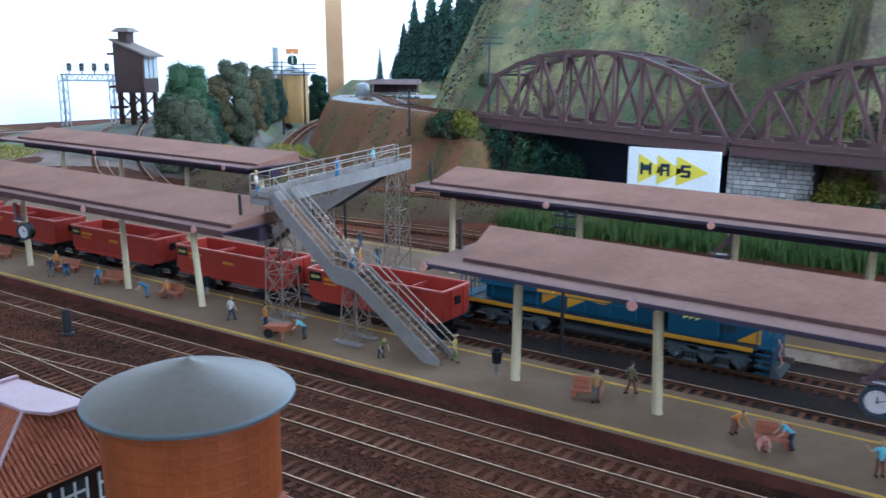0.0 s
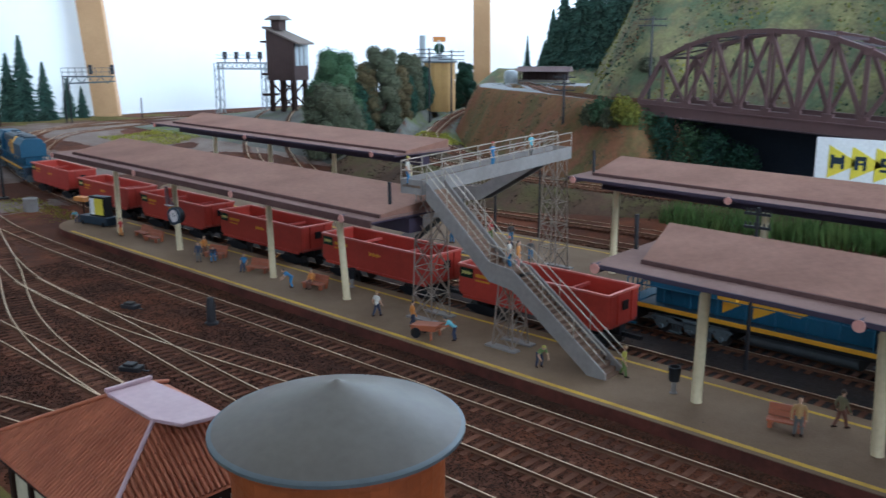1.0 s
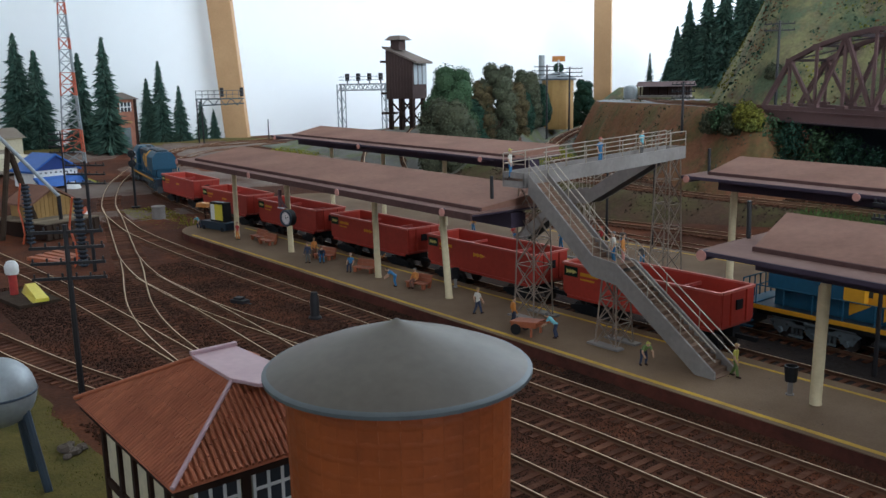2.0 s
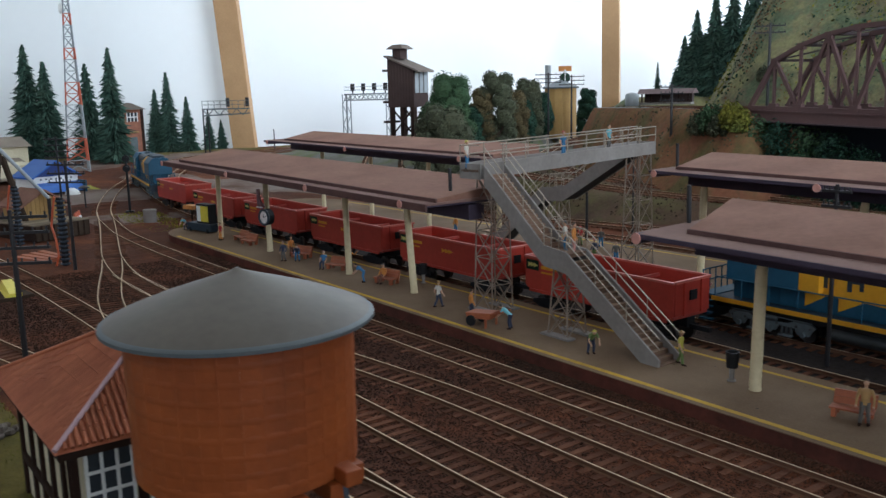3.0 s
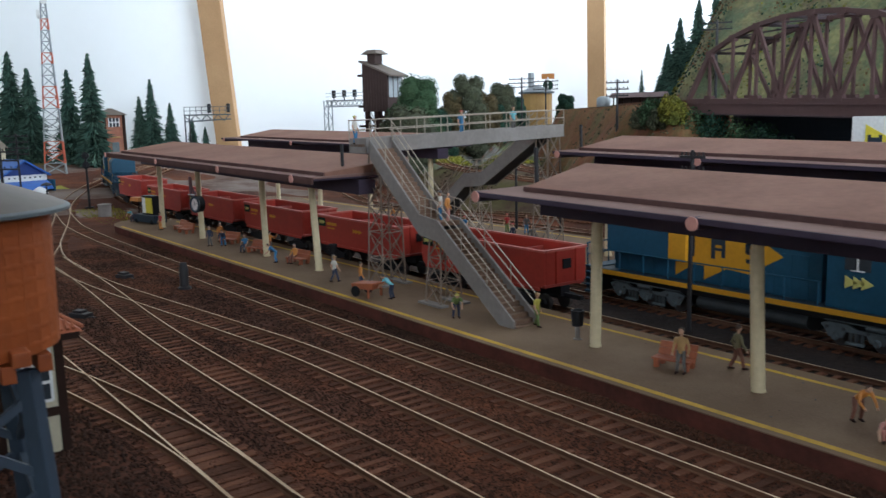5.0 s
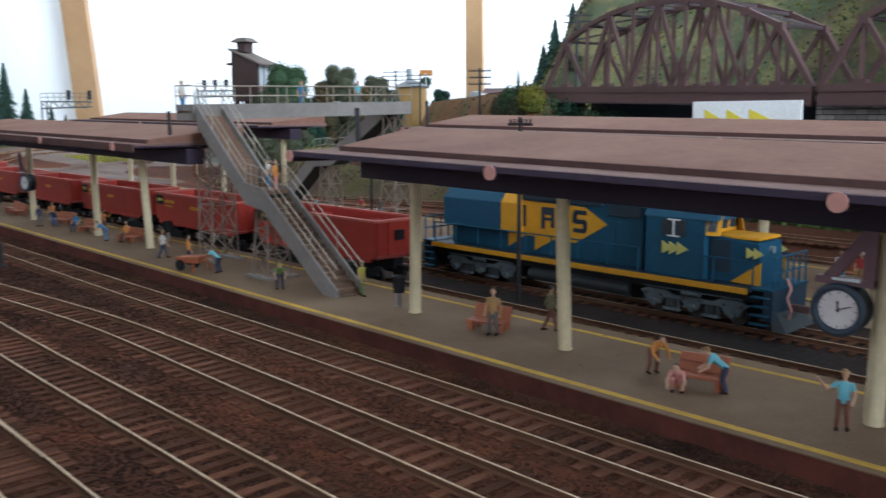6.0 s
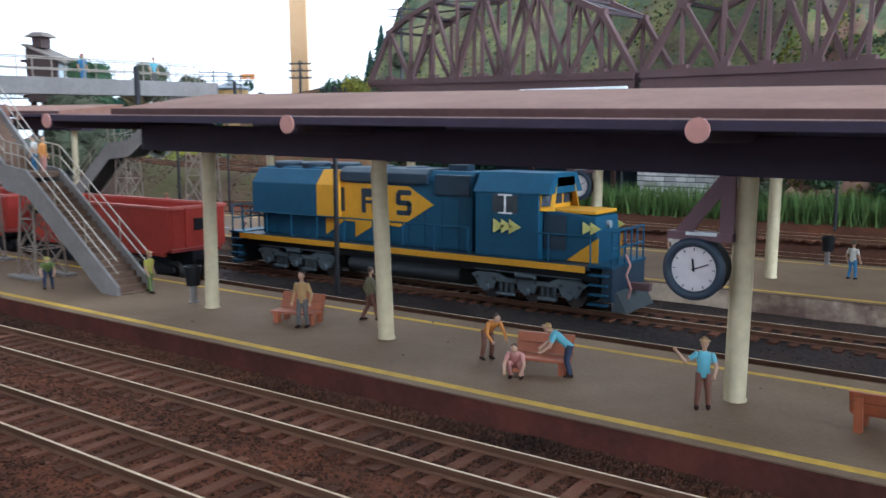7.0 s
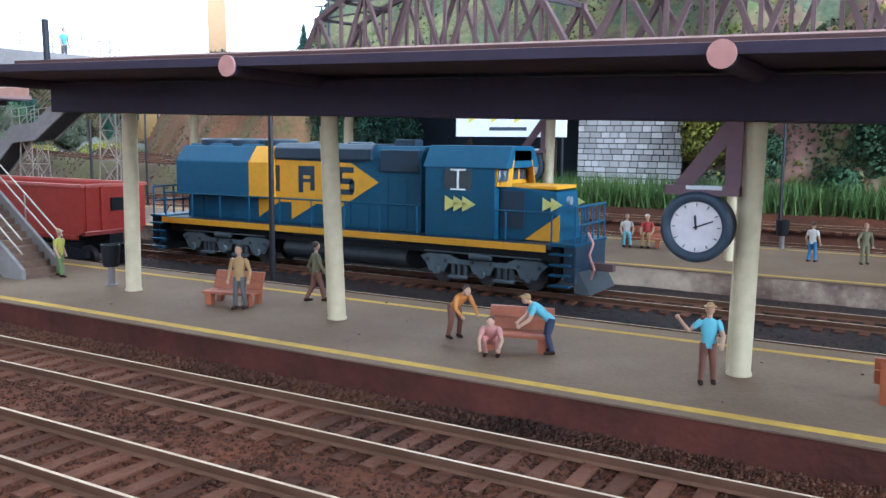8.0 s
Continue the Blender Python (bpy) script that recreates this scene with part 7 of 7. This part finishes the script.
def gantry(x0, y0, x1, y1, h, label, heads, z=None):
    root = thing("signal_gantry", label, "signal gantry", group="signal gantries")
    z = rise(x0, y0) if z is None else z
    a, c = Vector((x0, y0, z)), Vector((x1, y1, z))
    up, d = Vector((0, 0, 1)), (c - a).normalized()
    s = Vector((-d.y, d.x, 0)) * 0.7
    for p in (a, c):
        for o in (s, -s):
            for e in (d * 0.6, d * -0.6):
                part("leg", Build().tube(p + o + e, p + o + e + up * h, 0.13, n=5), M["steel_pale"], root)
        for k in range(5):
            part("lattice_bar", Build().tube(p + s + d * (0.6 if k % 2 else -0.6) + up * h * k / 5, p + s + d * (-0.6 if k % 2 else 0.6) + up * h * (k + 1) / 5, 0.09, n=4), M["steel_pale"], root)
            part("lattice_bar", Build().tube(p - s + d * (0.6 if k % 2 else -0.6) + up * h * k / 5, p - s + d * (-0.6 if k % 2 else 0.6) + up * h * (k + 1) / 5, 0.09, n=4), M["steel_pale"], root)
    n = 10
    for o in (s, -s):
        for dz in (0, 1.3):
            part("chord", Build().tube(a + o + up * (h - dz), c + o + up * (h - dz), 0.13, n=5), M["steel_pale"], root)
        for k in range(n):
            p, q = a.lerp(c, k / n) + o, a.lerp(c, (k + 1) / n) + o
            part("web_bar", Build().tube(p + up * (h - (1.3 if k % 2 else 0)), q + up * (h - (0 if k % 2 else 1.3)), 0.09, n=4), M["steel_pale"], root)
    for hgt in (0.9, 1.6):
        part("guard_rail", Build().tube(a - s + up * (h + hgt), c - s + up * (h + hgt), 0.07, n=4), M["steel_pale"], root)
    for k in range(heads):
        p = a.lerp(c, (k + 0.6) / heads) + up * h
        hd = part("signal_head", Build().box(p.x - 0.36, p.x + 0.36, p.y - 0.36, p.y + 0.36, p.z + 0.7, p.z + 2.3), M["black_iron"], root, bevel=0.1)
        part("signal_stem", Build().tube(p, p + up * 0.8, 0.14, n=6), M["black_iron"], hd)


gantry(-147.5, 67.6, -136.5, 72.0, 11.2, "pale steel lattice signal gantry with four black signal heads", 4)


def cantilever(x, y, h):
    root = thing("cantilever_signal", "grey cantilever signal bridge with two black heads", "signal", x, y, rise(x, y), 50)
    for s in (-0.5, 0.5):
        part("leg", Build().tube((s, 0, 0), (s, 0, h), 0.16, n=6), M["black_iron"], root)
        part("chord", Build().tube((-0.5, s, h), (9.5, s, h), 0.14, n=5), M["truck_grey"], root)
        part("chord", Build().tube((-0.5, s, h - 1.4), (9.5, s, h - 1.0), 0.14, n=5), M["truck_grey"], root)
    for k in range(8):
        part("web_bar", Build().tube((-0.5 + k * 1.25, -0.5, h - (1.4 if k % 2 else 0)), (0.75 + k * 1.25, -0.5, h - (0 if k % 2 else 1.3)), 0.1, n=4), M["truck_grey"], root)
        part("guard_post", Build().tube((-0.4 + k * 1.3, -0.5, h), (-0.4 + k * 1.3, -0.5, h + 1.7), 0.07, n=4), M["truck_grey"], root)
    for g in (0.9, 1.7):
        part("guard_rail", Build().tube((-0.4, -0.5, h + g), (9.4, -0.5, h + g), 0.08, n=4), M["truck_grey"], root)
    for xx in (5.0, 9.2):
        part("signal_head", Build().box(xx - 0.36, xx + 0.36, -0.3, 0.3, h + 0.4, h + 2.3), M["black_iron"], root, bevel=0.1)


cantilever(-157, 38.2, 9.4)


def brick_tower(x, y):
    root = thing("brick_signal_tower", "narrow red brick signal tower with a hipped roof", "building", x, y, rise(x, y), 95)
    root.scale = (0.8, 0.8, 1)
    part("wall", Build().box(-2.5, 2.5, -2.2, 2.2, 0, 9.6), M["brick_tower"], root)
    for sx in (-2.5, 2.5):
        part("corner_post", Build().box(sx - 0.35, sx + 0.35, -2.45, -1.9, 0, 9.6), M["timber_dark"], root)
    part("corner_post", Build().box(2.2, 2.8, 1.8, 2.4, 0, 9.6), M["timber_dark"], root)
    w = part("window", Build().box(-1.4, 1.4, -2.28, -2.2, 7.2, 9.0), M["window_dark"], root)
    for k in range(4):
        part("mullion", Build().box(-1.4 + k * 0.9 - 0.1, -1.4 + k * 0.9 + 0.1, -2.34, -2.26, 7.2, 9.0), M["white_paint"], w)
    part("glazing_bar", Build().box(-1.4, 1.4, -2.34, -2.27, 8.0, 8.2), M["white_paint"], w)
    part("door", Build().box(-0.9, 0.9, -2.28, -2.2, 0, 4.0), M["truck_grey"], root, "grey blue door")
    part("door_canopy", Build().box(-1.2, 1.2, -2.9, -2.2, 4.9, 5.2), M["ochre_wood"], root)
    part("roof", Build().hexa([(-3.4, -3.1, 9.6), (3.4, -3.1, 9.6), (3.4, 3.1, 9.6), (-3.4, 3.1, 9.6)], [(-0.5, -0.3, 11.0), (0.5, -0.3, 11.0), (0.5, 0.3, 11.0), (-0.5, 0.3, 11.0)]), M["shed_roof"], root, "brown hipped roof")


brick_tower(-160, 23)


def radio_mast(x, y):
    root = thing("radio_mast", "tall red and white lattice radio mast", "mast", x, y, rise(x, y), 20)
    root.scale = (0.78, 0.78, 1)
    n, h = 16, 31.0
    at = lambda k, i: ((3.0 - 2.4 * k / n) * math.cos(2.094 * i), (3.0 - 2.4 * k / n) * math.sin(2.094 * i), h * k / n)
    for k in range(n):
        m = M["mast_red"] if k in (1, 2, 6, 7, 10, 13) else M["steel_pale"]
        for i in range(3):
            part("leg", Build().tube(at(k, i), at(k + 1, i), 0.17, n=6), m, root)
            part("brace", Build().tube(at(k, i), at(k + 1, i + 1), 0.07, n=4), m, root)
            part("brace", Build().tube(at(k, i + 1), at(k + 1, i), 0.07, n=4), m, root)
            part("strut", Build().tube(at(k + 1, i), at(k + 1, i + 1), 0.07, n=4), m, root)
    part("dish", Build().tube((-0.6, -0.4, 28.0), (-1.3, -0.8, 28.0), 0.5, 0.9, 14), M["white_paint"], root, smooth=40)
    part("dish", Build().tube((0.5, -0.3, 30.3), (1.0, -0.7, 30.3), 0.4, 0.8, 14), M["white_paint"], root, smooth=40)


radio_mast(-139, 7.6)

house = thing("tank_house", "ochre timber tank house with a low green roof", "building", -104.5, 92, 9.6, -40)
part("wall", Build().lathe(0, 0, [(3.2, -4), (3.2, 5.9), (3.0, 5.9)], 14), M["ochre_wood"], house)
part("roof", Build().lathe(0, 0, [(3.7, 5.7), (3.7, 6.0), (1.2, 7.1), (0.2, 7.4)], 14), M["tank_rim"], house)
depot = thing("depot_building", "low brown depot with an open front behind the embankment", "building", -81.0, 96.0, 11.9, 24)
depot.scale = (0.7, 0.7, 0.75)
part("wall", Build().box(-6.2, 6.2, 0.5, 3, 0, 2.6), M["brown_shed"], depot)
part("roof", Build().prism([(-7.2, -3.4, 2.6), (-7.2, 3.6, 2.6), (-7.2, 1.2, 3.8), (-7.2, -0.8, 3.8)], (14.4, 0, 0)), M["girder"], depot, "dark brown low roof")
for k in range(6):
    part("post", Build().box(-6.1 + k * 2.4, -5.8 + k * 2.4, -3.0, -2.7, 0, 2.6), M["timber_dark"], depot)
part("platform_edge", Build().box(-6.8, 6.8, -3.3, 0.5, 0, 0.5), M["concrete"], depot)
single("silo_tank", Build().lathe(0, 0, [(1.2, 0), (1.25, 0.1), (1.25, 1.9), (1.0, 2.3), (0.3, 2.5)], 18), M["steel_pale"], "small pale grey domed tank beside the depot", "tank", smooth=40, x=-84.6, y=90.4, z=11.7)
mark = thing("road_sign", "orange topped round green road sign on a pale post", "sign", -133, 122, rise(-133, 122), 46)
part("post", Build().tube((0, 0, 0), (0, 0, 17.4), 0.35, n=8), M["white_paint"], mark)
part("header", Build().box(-1.6, 1.6, -0.25, 0.25, 17.0, 18.3), M["cloth_orange"], mark, bevel=0.1)
part("disc", Build().tube((0, -0.3, 15.4), (0, 0.3, 15.4), 1.3, n=18), M["leaf_dark"], mark)
part("side_post", Build().tube((-4.2, 0, 0), (-4.2, 0, 18.6), 0.75, n=8), M["steel_pale"], mark)

# ---- goods yard on the left ----
shed = thing("tent_shed", "small shed with a dark blue gable and a blue awning", "shed", -115, -3.7, rise(-115, -3.7) - 0.5, 15)
shed.scale = (1, 0.84, 1)
part("wall", Build().box(-2.5, 3, -3.9, 3.9, 0, 3.0), M["white_paint"], shed)
for s in (-1, 1):
    part("roof_slope", Build().prism([(-3, s * 4.4, 2.7), (-3, 0, 5.0), (-3, 0, 5.25), (-3, s * 4.4, 2.95)], (6.4, 0, 0)), M["tarp_blue"], shed, "blue tarpaulin slope")
part("gable_panel", Build().prism([(3.0, -3.6, 3.0), (3.0, 3.6, 3.0), (3.0, 0, 4.9)], (0.12, 0, 0)), M["tarp_navy"], shed, "dark blue gable panel")
for k in range(7):
    part("vent", Build().box(3.0, 3.06, -2.9 + k * 0.9, -2.6 + k * 0.9, 2.5, 2.7), M["window_dark"], shed)
part("awning", Build().prism([(3.0, -4.2, 2.1), (4.2, -4.2, 1.75), (5.0, -4.2, 0.9), (5.0, -4.2, 0.75), (3.0, -4.2, 1.9)], (0, 8.0, 0)), M["tarp_blue"], shed, "bright blue bowed awning", bevel=0.06)
part("side_panel", Build().box(3.0, 5.1, 3.8, 4.1, 0, 2.2), M["loco_blue"], shed, "teal side panel")
part("sack", Build().lathe(5.9, 0.8, [(1.2, 0), (1.3, 0.3), (1.0, 0.9), (0.3, 1.3)], 14), M["white_paint"], shed, "white covered heap", smooth=60)
hut = thing("goods_hut", "small yellow plank goods hut with a red brown roof", "shed", -82.1, -12.3, 1.92, 105)
part("wall", Build().prism([(-2.4, -2.2, 0), (2.4, -2.2, 0), (2.4, -2.2, 1.5), (0, -2.2, 2.9), (-2.4, -2.2, 1.5)], (0, 4.4, 0)), M["ochre_wood"], hut)
for k in range(10):
    xa = -2.38 + k * 0.477
    top = 1.5 + 1.35 * (1 - abs(xa + 0.22) / 2.4)
    part("plank", Build().box(xa, xa + 0.41, -2.28, -2.2, 0, top), M["ochre_wood"], hut)
for s in (-1, 1):
    part("roof_slope", Build().prism([(0, -2.7, 3.0), (s * 2.9, -2.7, 1.3), (s * 2.9, -2.7, 1.5), (0, -2.7, 3.25)], (0, 5.4, 0)), M["canopy_roof"], hut)
dock = thing("loading_dock", "dark timber loading dock with pale deck boards", "dock", -80.5, -12.6, 0.2, 20)
part("body", Build().box(-4.2, 5.2, -3.4, 3.0, 0, 1.6), M["timber_dark"], dock, bevel=0.05)
for k in range(6):
    part("dock_board", Build().box(-4.2 + k * 1.58, -4.2 + k * 1.58 + 1.45, -3.45, 3.05, 1.6, 1.72), M["dock_wood"], dock)
for k in range(9):
    part("dock_pile", Build().box(5.2, 5.3, -3.3 + k * 0.7, -2.8 + k * 0.7, 0, 1.58), M["bark"], dock)
lamp = thing("yard_lamp", "short black yard lamp post with a flat shade", "lamp", -96, -3.3, rise(-96, -3.3))
part("post", Build().tube((0, 0, 0), (0, 0, 2.7), 0.09, n=8), M["black_iron"], lamp, smooth=40)
part("shade", Build().lathe(0, 0, [(0.75, 2.6), (0.7, 2.75), (0.3, 2.95), (0.1, 3.0)], 14), M["black_iron"], lamp, smooth=40)
for k, (x, y) in enumerate(((-59.2, -14.8), (-74.5, -15.5))):
    t = thing("ladder_column", "dark ribbed column with an orange cord", "column", x, y, 0, 30, group="ribbed columns")
    part("core", Build().box(-0.5, 0.5, -0.3, 0.3, 0, 6.6), M["black_plastic"], t)
    t.scale = (0.45, 0.6, 0.93)
    for j in range(15):
        part("rib", Build().box(-0.75, 0.75, -0.45, 0.45, 0.2 + j * 0.43, 0.36 + j * 0.43), M["steel_blue"], t)
    part("cord", Build().path([(-0.6, -0.5, 6.7), (-1.3, -0.6, 5.2), (-1.9, -0.6, 3.9), (-0.9, -0.7, 2.6), (-0.6, -0.7, 1.2), (-1.4, -0.7, 0.1)], 0.17, 7), M["orange_cord"], t, smooth=60)
for k in range(4):
    single("sleeper_beam", Build().box(-2.4, 2.4, -0.3, 0.3, 0, 0.4), M["bench_wood"], "reddish timber beam stacked by the yard", "timber", group="timber beams", bevel=0.04, x=-65 + k * 0.5, y=-14.6 - k * 0.75, z=0.02, rz=12 + k * 3)
gate = thing("crossing_barrier", "white crossing barrier with red band on a timber base", "barrier", -49.5, -21.6, 0, 8)
part("base", Build().box(-3.2, 2.4, -1.6, 1.4, 0, 0.35), M["bark"], gate, bevel=0.05)
part("board", Build().hexa([(-1.8, 0.2, 0.35), (2.3, -0.6, 0.35), (2.5, 0.5, 0.35), (-1.6, 1.2, 0.35)], [(-1.8, 0.5, 0.95), (2.3, -0.3, 0.6), (2.5, 0.5, 0.6), (-1.6, 1.2, 0.95)]), M["sign_yellow"], gate)
part("stand", Build().tube((-1.6, -0.4, 0.3), (-1.6, -0.4, 2.0), 0.3, n=10), M["cloth_red"], gate, smooth=40)
part("lamp", Build().lathe(-1.6, -0.4, [(0.42, 1.9), (0.5, 2.1), (0.5, 2.6), (0.3, 2.9)], 14), M["white_paint"], gate, smooth=40)
for k in range(3):
    t = thing("safety_cone", "orange and white striped safety cone", "cone", -86.5 + k * 1.2, -6.6 - k * 0.5, 0.4, group="safety cones")
    part("body", Build().lathe(0, 0, [(0.5, 0), (0.5, 0.08), (0.36, 0.1), (0.12, 1.3)], 12), M["orange_cord"], t, smooth=40)
    part("stripe", Build().lathe(0, 0, [(0.31, 0.45), (0.32, 0.47), (0.26, 0.75), (0.24, 0.76)], 12), M["white_paint"], t)
low = thing("goods_store", "long cream store with a tan roof and a lower lean-to", "shed", -144, -9.5, rise(-144, -9.5), 6)
zw = 7.3 - rise(-144, -9.5)
part("wall", Build().box(-6, 4, -11, 8.6, 0, zw), M["plaster_cream"], low)
part("roof", Build().prism([(-6.6, -11.6, zw), (4.6, -11.6, zw), (-1, -11.6, zw + 1.6)], (0, 20.8, 0)), M["tan_roof"], low)
part("lean_to_roof", Build().prism([(4, -6.5, 5.3 - 7.3 + zw), (18, -6.5, 2.7 - 7.3 + zw), (18, -6.5, 2.9 - 7.3 + zw), (4, -6.5, 5.5 - 7.3 + zw)], (0, 13.5, 0)), M["tan_roof"], low)
part("lean_to_wall", Build().box(4.1, 17, -6, 6.5, 0, 2.2), M["plaster_cream"], low)
boom = thing("loading_boom", "slanting silver loading boom pipe on timber legs", "boom", -78, -20, 0, 0)
part("pipe", Build().tube((1.0, 8.2, 4.4), (-2, 0.3, 15.1), 0.2, n=8), M["steel_pale"], boom, smooth=40)
part("support", Build().tube((-1.2, 6.6, 0), (-1.8, 4.6, 9.0), 0.32, n=8), M["bark"], boom)
part("support", Build().tube((-0.2, 2.6, 0), (-1.6, 4.4, 9.6), 0.28, n=8), M["bark"], boom)
part("support", Build().tube((1.0, 8.2, 0), (1.0, 8.2, 4.4), 0.2, n=8), M["black_iron"], boom)
single("green_mat", field(-118, -109, 20, -0.5, 3.2, 10, lambda x, y: rise(x, y) + 0.12), M["grass_yellow"], "bright yellow green turf patch by the yard", "grass", kind="structure")
b = field(-160, -70, 130, -14, 60, 110, lambda x, y: ground_height(x, y) + 0.08 - 0.14 * (ramp(-92, -72, x) if y > -6 else 1) - 0.12 * ramp(0.05, -0.2, noise.noise((x * 0.07, y * 0.07, 5))))
single("yard_gravel", b, M["gravel"], "dusty grey brown gravel round the back curve", "ground", kind="structure", smooth=70)
b = field(-185, -138, 40, -60, 62, 70, lambda x, y: rise(x, y) + 0.12 + 0.35 * noise.noise((x * 0.15, y * 0.15, 2)), lambda x, y: x < -160 + 0.12 * abs(y - 20) or y < 3)
single("turf", b, M["grass_mat"], "brownish green turf under the conifers", "grass", kind="structure", smooth=60)
b = field(-148, -100, 40, 62, 104, 36, lambda x, y: rise(x, y) + 0.1 + 0.4 * noise.noise((x * 0.15, y * 0.15, 2)))
single("turf", b, M["grass_mat"], "brownish green turf under the leafy trees", "grass", kind="structure", smooth=60)

# ---- loose ballast ----
def chips(count, x0, x1, y0, y1, seed, size, mat="stone_chip"):
    rng = random.Random(seed)
    b = Build()
    for _ in range(count):
        x, y = rng.uniform(x0, x1), rng.uniform(y0, y1)
        k = size * rng.uniform(0.5, 1.3)
        z = ground_height(x, y) + k * 0.05
        q = lambda: k * rng.uniform(0.6, 1.1)
        b.add([(x + q(), y, z), (x, y + q(), z + 0.3 * k), (x - q(), y, z), (x, y - q(), z + 0.3 * k), (x + 0.2 * k, y, z + q()), (x, y, z - k)],
              [(0, 1, 4), (1, 2, 4), (2, 3, 4), (3, 0, 4), (1, 0, 5), (2, 1, 5), (3, 2, 5), (0, 3, 5)])
    return single("ballast_stones", b, M[mat], "loose dark ballast stones between the tracks", "ballast", kind="stuff")


chips(64000, -10, 30, -20, -3.5, 31, 0.052)
chips(40000, -55, -10, -24, -3.5, 32, 0.075)
chips(9000, -12, 28, -4.6, -3.5, 34, 0.065)
chips(9000, -22, 12, -25.8, -20, 35, 0.1)
chips(26000, -24, 30, 3.6, 14.7, 33, 0.06, "stone_grey")


rng = random.Random(41)
b = Build()
for _ in range(70):
    x, y = rng.uniform(-60, 40), rng.uniform(-2.6, 3.0)
    k = rng.uniform(0.03, 0.075)
    p = [(x + k * rng.uniform(-1, 1), y + k * rng.uniform(-1, 1), 0.9 + k * rng.uniform(0, 0.8)) for _ in range(5)]
    b.add(p, [(0, 1, 2), (0, 2, 3), (0, 3, 1), (1, 2, 4), (2, 3, 4), (3, 1, 4)])
single("platform_grit", b, M["black_iron"], "small dark bits of grit scattered on the platform", "grit", kind="stuff")
